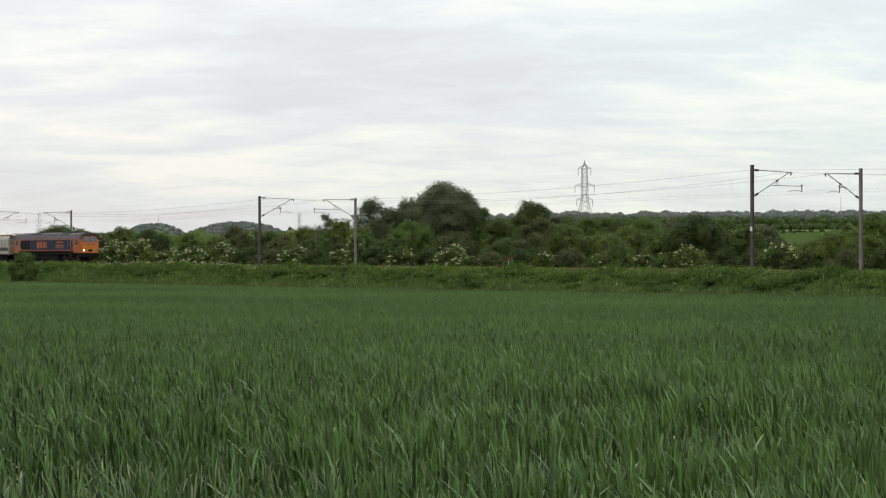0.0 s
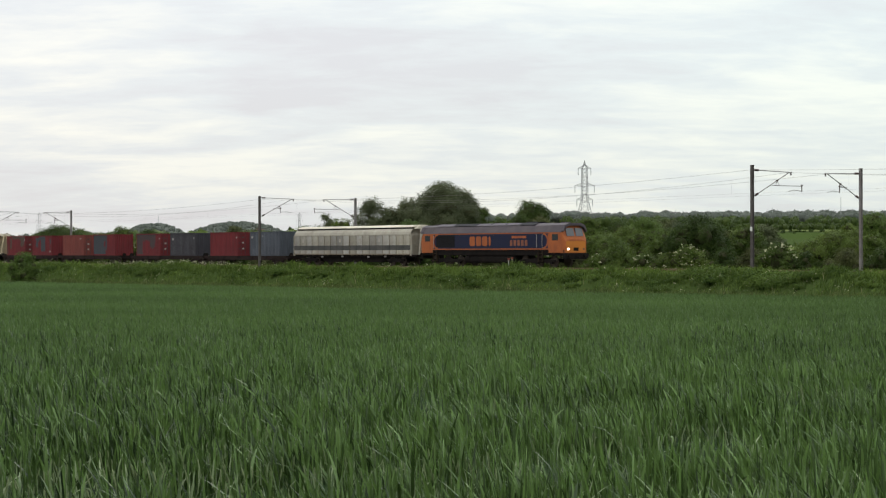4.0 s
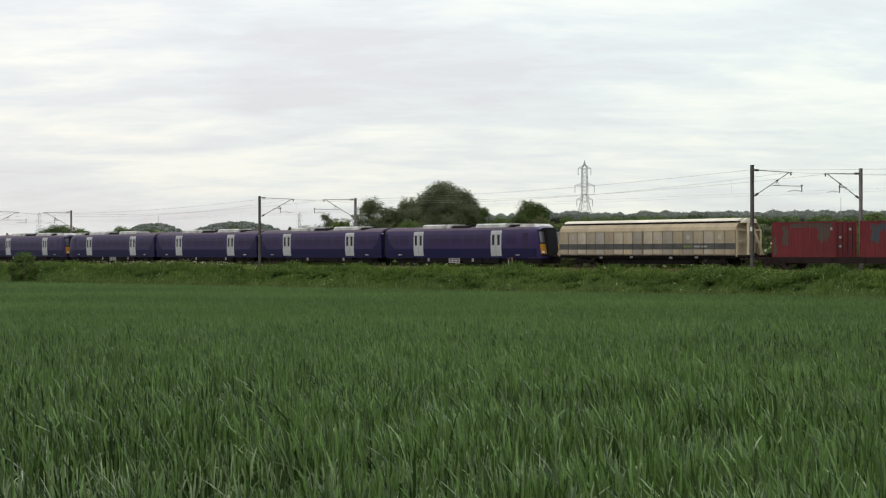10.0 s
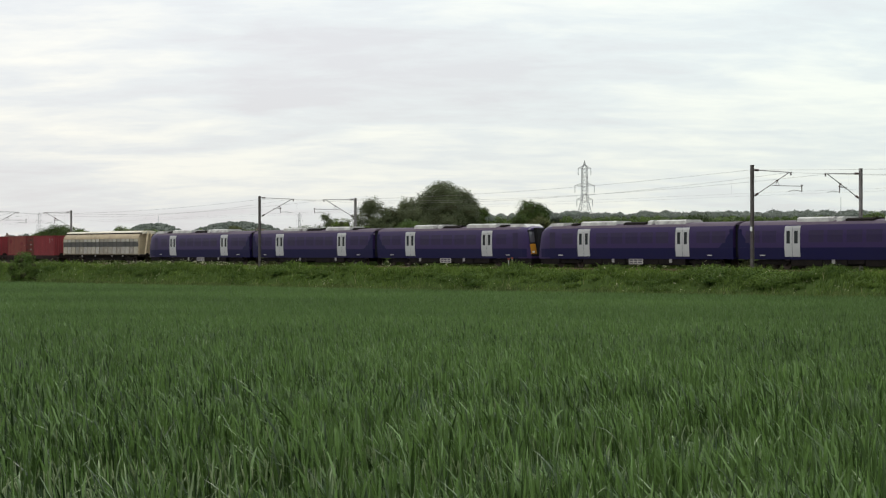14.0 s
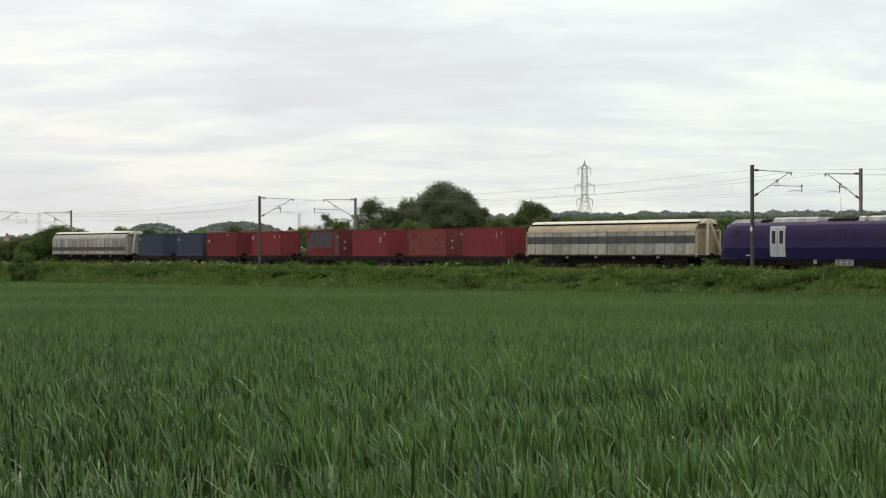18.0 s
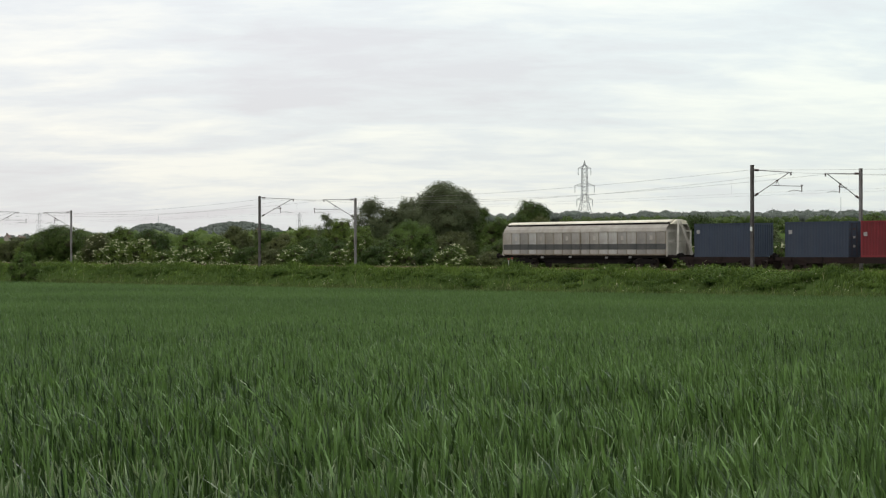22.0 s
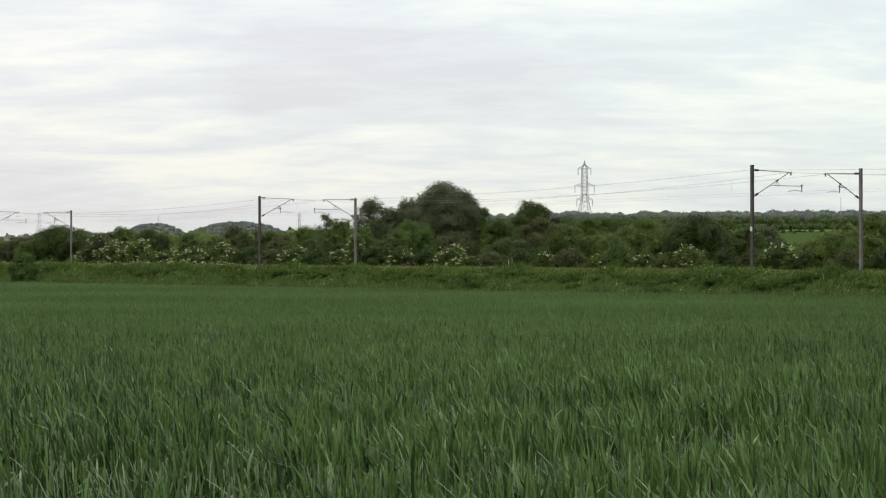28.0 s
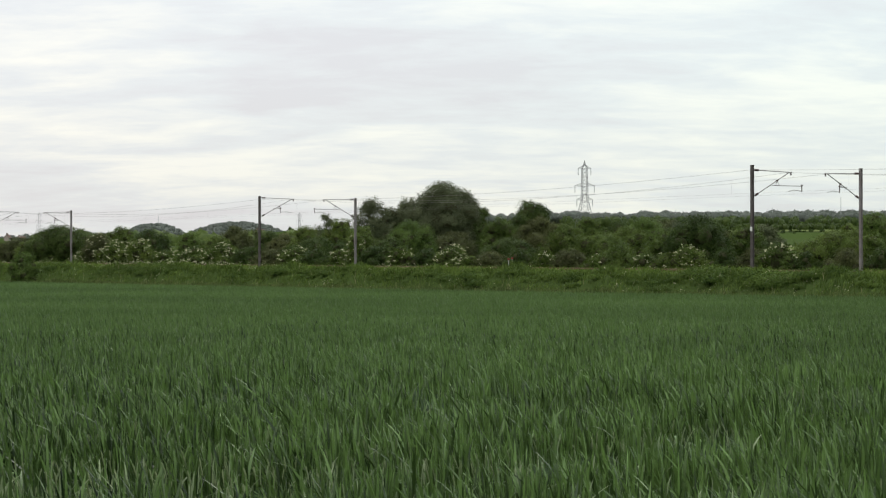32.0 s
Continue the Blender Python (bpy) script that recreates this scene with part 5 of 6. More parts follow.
def emu_car(driving, label):
    t = thing("railcar", pose(0, 0, 0), label, "passenger car", "electric multiple unit cars")
    L = 22.8
    h = emu_profile()
    b0, b1 = -L / 2, (L / 2 - 1.05 if driving else L / 2)

    def shell(pts, x0, x1):
        return Geo().prism([(y, z) for y, z in pts] + [(-y, z) for y, z in reversed(pts) if y > 0], x0, x1)
    part("lower_body", shell(h[:3], b0, b1), M_NAVY, t, "dark navy lower body")
    part("body", shell(h[2:6], b0, b1), M_PURPLE, t, smooth=True)
    part("roof", shell(h[5:], b0, b1), M_EMUROOF, t, smooth=True)
    # doors in pairs of leaves
    for dx in (-5.9, 5.9):
        for y in (-1, 1):
            for k in (-1, 1):
                x0, x1 = sorted((dx + k * 0.02, dx + k * 0.76))
                o = [(1.345, 1.0), (1.40, 1.5), (1.41, 1.7), (1.41, 2.6), (1.37, 3.1), (1.30, 3.28), (1.32, 3.29), (1.385, 3.11), (1.425, 2.6), (1.425, 1.7), (1.415, 1.5), (1.36, 1.0)]
                leaf = part("door_leaf", Geo().prism([(y * a, z) for a, z in (o if y > 0 else o[::-1])], x0, x1), M_DOOR, t, "pale grey door leaf")
                xm = dx + k * 0.38
                part("pane", Geo().box(xm - 0.17, xm + 0.17, *sorted((y * 1.40, y * 1.430)), 1.98, 2.92), M_GLASS, leaf, "dark narrow pane")
    wins = [-9.9, -8.2, -3.6, -1.8, 0.0, 1.8, 3.6] + ([8.0] if driving else [8.2, 9.9])
    for x in wins:
        for y in (-1, 1):
            o = [(1.38, 2.05), (1.38, 2.6), (1.35, 2.95), (1.373, 2.95), (1.406, 2.6), (1.406, 2.05)]
            part("window", Geo().prism([(y * a, z) for a, z in (o if y < 0 else o[::-1])], x - 0.72, x + 0.72), M_TINT, t, "dark filmed window")
    # roof units
    for x0, x1, m in ((2.4, 6.7, M_ACUNIT), (-5.8, -2.4, M_ACUNIT), (-2.0, -1.5, M_ACUNIT), (7.2, 8.0, M_BLACK), (-1.2, 1.4, M_BLACK)):
        z = 3.93 if m is M_ACUNIT else 3.82
        part("roof_unit", Geo().loft([[(x, yv, zv) for yv, zv in ((-1.0, 3.5), (1.0, 3.5), (0.95, z - 0.1), (0.7, z), (-0.7, z), (-0.95, z - 0.1))] for x in (x0, x1)]), m, t, "pale roof equipment cover" if m is M_ACUNIT else "dark roof equipment")
        if m is M_ACUNIT and x1 - x0 > 2:
            for k in range(5):
                xx = x0 + 0.9 + k * 0.55
                part("vent_slot", Geo().box(xx, xx + 0.3, -0.6, 0.6, z - 0.004, z + 0.012), M_PANEL_GREY, t)
    # chevrons and gangways at the coupled ends
    for sg in ([-1] if driving else [-1, 1]):
        xe = sg * L / 2
        for y in (-1, 1):
            v = [(xe, 1.69), (xe - sg * 1.5, 1.69), (xe - sg * 0.75, 2.35), (xe - sg * 0.3, 2.85), (xe, 3.05)]
            part("end_chevron", Geo().prism_y(v, *sorted((y * 1.39, y * 1.404))), M_NAVY, t, "dark navy chevron")
            part("end_post", Geo().box(*sorted((xe, xe - sg * 0.35)), *sorted((y * 1.37, y * 1.405)), 2.6, 3.1), M_NAVY, t)
        g = Geo()
        for k in range(3):
            x = xe + sg * (0.01 + k * 0.12)
            g.box(*sorted((x, x + sg * 0.1)), -1.1, 1.1, 0.95, 3.45)
        part("gangway_bellows", g, M_BELLOWS, t, "black folded gangway bellows")
        part("end_lamp", Geo().box(*sorted((xe + sg * 0.0, xe + sg * 0.03)), -1.25, -1.15, 3.1, 3.2), M_WHITE, t)
    if driving:
        def xf(z):
            return b1 + 1.62 - 0.2 * (z - 0.95)

        def ring(f, k, drop):
            pts = [(y * k, z) for y, z in h]
            full = pts + [(-y, z) for y, z in reversed(pts) if y > 0]
            return [(b1 + (xf(z) - b1) * f, y, z - drop * max(0.0, (z - 2.6) / 1.1)) for y, z in full]
        part("nose", Geo().loft([ring(0.0, 1.0, 0.0), ring(0.4, 0.995, 0.02), ring(0.75, 0.965, 0.08), ring(1.0, 0.9, 0.2)]), M_PURPLE, t, "purple-blue raked driving nose", smooth=True)
        part("lower_nose", Geo().loft([[(x, yv, zv) for yv, zv in ((-wd, 0.93), (wd, 0.93), (wd + 0.035, 1.66), (-wd - 0.035, 1.66))] for x, wd in ((b1 - 0.01, 1.372), (b1 + 0.6, 1.368), (b1 + 1.15, 1.325))]), M_NAVY, t)
        part("skirt", Geo().loft([[(x, yv, zv) for yv, zv in ((-wd, 0.35), (wd, 0.35), (wd, 0.96), (-wd, 0.96))] for x, wd in ((b1 - 1.2, 1.3), (b1 + 0.7, 1.28), (b1 + 1.5, 1.1))]), M_BLACK, t)

        def face(name, y0, y1, z0, z1, d0, d1, m, label=""):
            """A plate on the raked front."""
            ya, yb = sorted((y0, y1))
            v = [(xf(z) + d, yv, z) for d in (d0, d1) for yv, z in ((ya, z0), (yb, z0), (yb, z1), (ya, z1))]
            return part(name, Geo().add(v, [(0, 3, 2, 1), (4, 5, 6, 7), (0, 1, 5, 4), (1, 2, 6, 5), (2, 3, 7, 6), (3, 0, 4, 7)]), m, t, label)
        face("front_mask", -1.2, 1.2, 1.0, 3.3, -0.1, 0.012, M_BELLOWS, "black front mask")
        face("gangway_door", -0.52, 0.52, 1.0, 3.48, 0.0, 0.42, M_BELLOWS, "black front gangway")
        for y in (-1, 1):
            face("windscreen", y * 0.58, y * 1.14, 2.2, 3.15, 0.0, 0.025, M_CABGLASS)
            face("front_panel", y * 0.56, y * 1.19, 1.2, 2.08, 0.0, 0.03, M_YELLOW, "yellow warning panel")
            face("front_lamp", y * 0.8, y * 1.05, 1.3, 1.45, 0.03, 0.06, M_WHITE)
            part("front_cap", Geo().box(b1 + 0.75, b1 + 1.1, *sorted((y * 0.7, y * 0.98)), 3.3, 3.4, 0.03), M_ACUNIT, t)
            part("cab_door", Geo().box(b1 - 0.75, b1 - 0.02, *sorted((y * 1.395, y * 1.403)), 1.7, 3.05), M_TINT, t)
        part("cab_roof_unit", Geo().loft([[(x, yv, zv) for yv, zv in ((-1.0, 3.45), (1.0, 3.45), (0.9, z), (-0.9, z))] for x, z in ((b1 - 1.6, 3.86), (b1 + 0.2, 3.84), (b1 + 0.7, 3.6))]), M_ACUNIT, t, "pale cab roof cover")
        part("coupler", Geo().box(b1 + 1.4, b1 + 2.35, -0.22, 0.22, 0.8, 1.1, 0.04), M_BLACK, t)
    # underfloor cases and bogies
    for x0, x1, z0, m in ((-6.1, -3.1, 0.3, M_BLACK), (-3.0, -0.8, 0.34, M_BLACK), (-0.7, 0.8, 0.45, M_BLACK), (0.9, 3.7, 0.3, M_BLACK), (3.8, 6.1, 0.34, M_BLACK)):
        part("underfloor_case", Geo().box(x0, x1, -1.28, 1.28, z0, 0.95, 0.05), m, t)
    for x0, x1 in (((-4.6, -4.3), (2.2, 2.5)) if driving else ((-2.2, -1.9), (4.5, 4.8))):
        for y in (-1, 1):
            part("data_panel", Geo().box(x0, x1, *sorted((y * 1.27, y * 1.29)), 0.5, 0.8), M_MARK, t, "pale underfloor panel")
    if driving:
        for y in (-1, 1):
            crate = part("underfloor_crate", Geo().box(-1.25, 0.4, *sorted((y * 1.27, y * 1.31)), 0.36, 0.84, 0.015), M_CRATE, t, "pale framed equipment case")
            for x0 in (-1.14, -0.62, -0.1):
                for z0 in (0.43, 0.62):
                    part("louvre", Geo().box(x0, x0 + 0.42, *sorted((y * 1.305, y * 1.318)), z0, z0 + 0.13), M_PANEL_GREY, crate)
    for sg in (-1, 1):
        bogie(t, sg * 8.2, 2, 2.6, 0.42)
        for y in (-1, 1):
            part("step_plate", Geo().box(sg * 8.9 - 0.25, sg * 8.9 + 0.25, *sorted((y * 1.33, y * 1.41)), 1.06, 1.14), M_ACUNIT, t)
    return t


def build_train():
    on_line(locomotive(), -139.75)
    van_a = sliding_wall_van((1.56, 2.03), M_VAN, M_VAN_PANEL, "cream sliding-wall barrier van with a dark stripe")
    on_line(van_a, -117.4)
    van_b = sliding_wall_van((1.56, 2.03), M_VAN_TAN, M_VAN_TAN_PANEL, "yellowed cream sliding-wall barrier van with a dark stripe")
    for x0, x1, m in ((4.7, 5.6, M_LIME), (5.85, 6.5, M_MARK), (6.65, 7.3, M_MARK)):
        part("stripe_mark", Geo().box(x0, x1, -1.366, -1.356, 1.72, 1.86), m, van_b, "small faded mark on the stripe")
    on_line(van_b, -19.0)
    van_c = sliding_wall_van((2.04, 2.66), M_VAN_TAN, M_VAN_PANEL, "yellowed cream barrier van with a high dark stripe")
    on_line(van_c, 173.35)
    van_d = sliding_wall_van((1.56, 2.03), M_VAN_GREY, M_VAN_GREY_PANEL, "greyish white sliding-wall barrier van at the train's tail")
    on_line(van_d, 270.65)
    # electric units: cab, two or one middle cars, cab turned about
    lead = emu_car(True, "purple-blue electric train driving car with pale doors")
    mid = emu_car(False, "purple-blue electric train middle car with pale doors")
    for m, kind, turned in ((5.95, "lead", False), (29.45, "mid", False), (52.95, "mid", False), (76.3, "lead", True), (101.3, "lead", False), (124.9, "mid", False), (148.4, "lead", True)):
        src = lead if kind == "lead" else mid
        if (kind == "lead" and m < 10) or (kind == "mid" and m < 30):
            ob = src
        else:
            ob = copy_thing(src, pose(0, 0, 0))
        on_line(ob, m, 0.0, turned)
    flat = flat_wagon(17.6, "rusty bogie container flat wagon")
    for i, m in enumerate((-96.5, -78.5, -58.2, -40.1, 194.7, 212.6)):
        on_line(flat if i == 0 else copy_thing(flat, pose(0, 0, 0)), m)
    short = flat_wagon(9.4, "short rusty container flat wagon")
    on_line(short, 227.8)
    on_line(copy_thing(short, pose(0, 0, 0)), 254.2)
    on_line(flat_wagon(15.2, "rusty bogie container flat wagon"), 241.1)
    front = (
        (-100.9, M_GREYC, M_GREYC, False, "weathered grey steel shipping container on a flat wagon", ((-2.6, 2.0, 0.5, 0.3), (-0.4, 2.1, 0.18, 0.2)), None, (), M_GREYC_RIDGE),
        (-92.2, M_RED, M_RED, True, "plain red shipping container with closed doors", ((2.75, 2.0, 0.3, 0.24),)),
        (-82.8, M_GREYD, M_GREYD, False, "dark grey corrugated shipping container", ((-2.4, 1.9, 0.45, 0.35), (2.6, 2.0, 0.2, 0.25)), None, (), M_GREYD_RIDGE),
        (-74.3, M_RED, M_RED, True, "red shipping container touched up with dark grey paint", ((2.75, 2.0, 0.26, 0.22),), M_OVER_GREY, ((-3, -1.45, 0, 2.6), (-1.45, 1.7, 1.75, 2.6), (0.4, 1.7, 0.9, 2.6))),
        (-62.6, M_RED, M_RED, False, "red shipping container largely overpainted blue-grey", (), M_OVER_BLUE, ((-3, -0.1, 0, 2.6), (-0.1, 0.35, 0, 1.1), (-0.1, 0.35, 1.75, 2.6), (0.35, 0.75, 0.6, 2.6))),
        (-53.8, M_SALMON, M_SALMON, True, "faded salmon-red shipping container", ((2.2, 2.1, 0.5, 0.12),)),
        (-44.4, M_RED, M_RED, False, "red shipping container with grey paint patches", ((2.5, 0.5, 0.5, 0.2),), M_OVER_BLUE, ((-2.0, -1.3, 1.1, 2.3), (-1.3, -0.4, 1.9, 2.4), (-0.4, 0.9, 0.5, 2.6), (2.3, 2.55, 0.9, 2.2))),
        (-36.0, M_RED, M_RED, True, "dull red shipping container with greenish-grey patches", ((2.75, 2.05, 0.24, 0.24),), M_OVER_GREEN, ((-3, -2.6, 0, 1.5), (-2.0, -1.4, 0.9, 2.3), (-1.2, 2.9, 2.15, 2.6), (1.4, 2.5, 1.2, 2.3))),
    )
    rear = (
        (190.1, M_RED_BRIGHT, M_RED_BRIGHT, False, "bright red shipping container on a flat wagon", ((1.9, 1.9, 0.12, 0.7), (2.6, 2.1, 0.1, 0.3))),
        (198.7, M_SALMON, M_RED, True, "brownish red shipping container with closed doors", ((2.5, 1.3, 0.1, 0.1),), M_RED, ((-2.5, -1.7, 1.6, 2.15), (1.2, 1.9, 1.4, 1.7), (-2.5, -1.9, 0.35, 0.6), (1.2, 1.5, 0.5, 0.9))),
        (208.3, M_RED_BRIGHT, M_RED_BRIGHT, False, "bright red shipping container with small pale marks", ((1.9, 1.6, 0.3, 0.7), (2.6, 2.2, 0.2, 0.3))),
        (216.7, M_RED, M_RED, True, "red container with streaked grey overpainting", ((2.75, 1.9, 0.26, 0.22),), M_OVER_PALE, ((-2.3, 1.7, 0.9, 2.6), (-2.9, -2.3, 0.5, 1.8), (2.2, 2.8, 0.2, 2.4))),
        (227.8, M_RED_BRIGHT, M_RED, False, "red shipping container with white square marks", ((-2.7, 1.95, 0.38, 0.42), (1.7, 2.0, 0.28, 0.22), (2.75, 2.05, 0.2, 0.3))),
        (237.5, M_RED, M_RED_BRIGHT, False, "red shipping container with white lettering marks", ((-2.6, 1.65, 0.42, 0.36), (1.5, 2.3, 0.5, 0.14))),
        (244.7, M_BLUEC, M_BLUEC, True, "dull blue corrugated shipping container", ((-2.5, 1.85, 0.42, 0.36),)),
        (254.2, M_BLUEC, M_BLUEC, False, "blue corrugated shipping container near the train's tail", ((-2.6, 1.95, 0.4, 0.36),)),
    )
    for m, mt, fr, doors, label, marks, *over in front + rear:
        on_line(container(mt, fr, doors, label, marks, *over), m, 0.978)


build_train()


# ---- trees ----
def tree(x, y, top, width, material, seed, dens, label, blossom=0.0, shrub=False):
    """A tapered trunk with limbs and a crown of leaf sprays on uneven lobes; top is the height of its tip over the rails."""
    rng = np.random.default_rng(seed)
    z0 = z_at(x, y) - 0.05
    h = top - z0
    t = thing("shrub" if shrub else "tree", pose(x, y, z0), label, "shrub" if shrub else "tree", "trackside shrubs" if shrub else "trackside trees")
    r = width * 0.58
    low = 0.02 * h if shrub else min(0.18 * h, 1.2)
    lobes = []
    hc = h - low
    count = 9 if shrub else int(10 + width * 1.1)
    for k in range(count):
        a = k * 2.4 + rng.uniform(-0.5, 0.5)
        f = (k + rng.uniform(0, 1)) / count
        # widest a little under the middle, domed above
        env = math.sqrt(max(0.06, 1.0 - ((f - 0.36) / 0.66) ** 2))
        lr = min(r * rng.uniform(0.26, 0.42), hc * 0.3)
        reach = max(0.0, r * env - lr * 0.75) * rng.uniform(0.75, 1.1)
        zc = low + lr * 0.6 + (hc - lr * 1.5) * f
        lobes.append((reach * np.cos(a), reach * np.sin(a), zc, lr, lr * rng.uniform(0.75, 1.0)))
    lobes.append((0, 0, h - min(r * 0.36, hc * 0.3), min(r * 0.4, hc * 0.4), min(r * 0.36, hc * 0.3)))
    lobes.append((0, 0, low + hc * 0.45, r * 0.62, hc * 0.4))
    # wood
    g = Geo()
    tr = max(0.05, 0.022 * h)
    g.tube([(0, 0, -0.3), (rng.normal(0, 0.1), rng.normal(0, 0.1), h * 0.3), (rng.normal(0, 0.2), rng.normal(0, 0.2), h * 0.72)], [tr, tr * 0.75, tr * 0.3], 6)
    part("trunk", g, M_BARK, t)
    g = Geo()
    for lx, ly, lz, lr, _ in lobes[:8]:
        b = max(h * 0.12, lz - lr * 1.4)
        g.tube([(0, 0, min(b, h * 0.6)), (lx * 0.45, ly * 0.45, (b + lz) / 2), (lx, ly, lz + lr * 0.3)], [tr * 0.45, tr * 0.28, tr * 0.08], 5)
    part("limbs", g, M_BARK, t)
    size = (0.075 + 0.00052 * y) * (0.95 if shrub else 0.83)
    sparse = dens < 0.7
    ps, ns, vs, fs, base = [], [], [], [], 0
    dome, quad = knob(8, 6, 3.1)
    for q, (lx, ly, lz, lr, lv) in enumerate(lobes):
        # branchlets over the lobe, each with its spray of leaves
        c = int(dens * 2.3 * 4 * np.pi * lr * max(lr, lv) / (size * size)) + 20
        tufts = max(8, int(4 * np.pi * lr * max(lr, lv) / 0.32))
        d = rng.normal(0, 1, (tufts, 3))
        d /= np.linalg.norm(d, axis=1)[:, None]
        wob = np.array([noise.noise((e[0] * 1.5 + lx, e[1] * 1.5 + ly, e[2] * 1.5 + lz)) for e in d])
        rad = (0.95 + 0.4 * wob) * rng.uniform(0.82, 1.06, tufts) + (rng.uniform(0, 1, tufts) < 0.06) * rng.uniform(0.05, 0.2, tufts)
        if sparse:
            rad *= rng.uniform(0.5, 1.0, tufts)
        pick = rng.integers(0, tufts, c)
        d = d[pick]
        e = d * rad[pick][:, None] * np.array([lr, lr, lv]) + np.array([lx, ly, lz])
        e = e + rng.normal(0, 0.12 + 0.07 * min(lr, 2.0), (c, 3)) * np.array([1, 1, 0.8])
        # leaves stand on the outside of the crown, not within a neighbouring lobe
        inside = np.zeros(c, bool)
        if not sparse:
            for w, (ox, oy, oz, orr, ov) in enumerate(lobes):
                if w != q:
                    inside |= (((e - np.array([ox, oy, oz])) / np.array([orr, orr, ov])) ** 2).sum(1) < 0.5
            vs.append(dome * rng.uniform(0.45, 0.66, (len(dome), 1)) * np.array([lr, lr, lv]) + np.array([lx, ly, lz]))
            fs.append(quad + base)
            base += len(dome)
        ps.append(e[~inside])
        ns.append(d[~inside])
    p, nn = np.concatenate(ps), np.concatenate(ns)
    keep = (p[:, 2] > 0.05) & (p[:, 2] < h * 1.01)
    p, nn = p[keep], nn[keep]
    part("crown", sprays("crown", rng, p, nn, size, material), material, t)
    # domes that close the crown from within, coloured as its inner shade
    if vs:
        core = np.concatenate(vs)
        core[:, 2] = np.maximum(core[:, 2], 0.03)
        part("twig_mass", mesh_np("twig_mass", core, np.concatenate(fs), M_CROWN_SHADE), M_CROWN_SHADE, t, "inner twig core, coloured as the shade within the crown")
    if blossom:
        out = (nn[:, 2] > -0.25) & (nn[:, 1] < 0.45) & (rng.uniform(0, 1, len(p)) < 0.028 * blossom)
        c = p[out] + nn[out] * 0.1
        k = 9
        q = np.repeat(c, k, 0) + rng.normal(0, 0.085, (len(c) * k, 3)) * np.array([1, 1, 0.4])
        up = np.tile([[0.0, -0.6, 0.9]], (len(q), 1))
        part("blossom", leaves("blossom", rng, q, up, 0.125, M_BLOSSOM), M_BLOSSOM, t, "white blossom heads")


tree(-56.6, 268.4, 5.39, 10.0, M_LEAF_DARK, 101, 1.0, "dark green broadleaf tree with a dense crown")
tree(-64.9, 276.8, 3.65, 6.9, M_LEAF_BROWN, 102, 1.0, "brownish green scrubby tree behind the railway")
tree(-60.7, 269.5, 3.32, 5.1, M_LEAF_MID, 103, 1.0, "mid-green bushy tree behind the railway")
tree(-47.5, 251.4, 4.05, 4.4, M_LEAF_BROWN, 104, 1.0, "hawthorn tree covered with pale blossom", blossom=0.5)
tree(-51.3, 290, 5.5, 5.4, M_LEAF_MID, 105, 1.0, "mid-green bushy tree behind the railway")
tree(-46.0, 285, 4.9, 6.2, M_LEAF_DARK, 106, 1.0, "dark green broadleaf tree with a dense crown")
tree(-34.7, 250, 4.2, 4.4, M_LEAF_LIGHT, 107, 1.0, "fresh light green rounded tree")
tree(-31.0, 250, 3.6, 4.7, M_LEAF_MID, 108, 1.0, "mid-green bushy tree behind the railway")
tree(-32.1, 280, 5.3, 5.2, M_LEAF_BROWN, 109, 1.0, "brownish green scrubby tree behind the railway")
tree(-28.5, 260, 4.6, 3.2, M_LEAF_BROWN, 110, 0.3, "thin half-bare tree with sparse leaves")
tree(-26.8, 262, 4.9, 3.3, M_LEAF_BROWN, 111, 0.3, "thin half-bare tree with sparse leaves")
tree(-24.7, 260, 4.3, 4.9, M_LEAF_DARK, 112, 1.0, "dark green broadleaf tree with a dense crown")
tree(-22.1, 255, 4.0, 5.6, M_LEAF_BROWN, 113, 1.0, "brownish green scrubby tree behind the railway")
tree(-18.2, 240, 4.9, 4.5, M_LEAF_MID, 114, 1.0, "mid-green bushy tree behind the railway")
tree(-16.0, 250, 6.7, 3.6, M_LEAF_GREY, 115, 0.62, "tall grey-green willow with a loose feathery crown")
tree(-13.4, 240, 5.8, 4.5, M_LEAF_MID, 116, 1.0, "mid-green bushy tree behind the railway")
tree(-15.0, 215, 3.1, 7.4, M_LEAF_DARK, 117, 1.0, "dark green broadleaf tree with a dense crown")
tree(-10.1, 225, 4.5, 4.2, M_LEAF_MID, 118, 1.0, "mid-green bushy tree behind the railway")
tree(-7.4, 259, 7.7, 4.6, M_LEAF_GREY, 187, 0.9, "tall grey-green willow with a loose feathery crown")
tree(-53.8, 640, 9.7, 3.0, M_LEAF_DARK, 188, 1.0, "small round tree alone on the skyline")
tree(-9.8, 250, 9.0, 6.4, M_LEAF_GREY, 119, 0.66, "half-bare willow with visible limbs and sparse leaves")
tree(-4.8, 262, 9.2, 7.2, M_LEAF_GREY, 120, 0.95, "tall grey-green willow with a loose feathery crown")
tree(2.9, 256, 10.2, 5.4, M_LEAF_GREY, 189, 0.9, "tall grey-green willow with a loose feathery crown")
tree(0.0, 255, 11.2, 10.0, M_LEAF_GREY, 121, 0.9, "very large grey-green willow with a broad crown")
tree(-2.2, 259, 10.0, 6.6, M_LEAF_GREY, 185, 0.9, "tall grey-green willow with a loose feathery crown")
tree(14.8, 277, 8.6, 4.6, M_LEAF_DARK, 186, 1.0, "dark green broadleaf tree with a dense crown")
tree(3.4, 262, 9.1, 4.1, M_LEAF_GREY, 122, 0.62, "tall grey-green willow with a loose feathery crown")
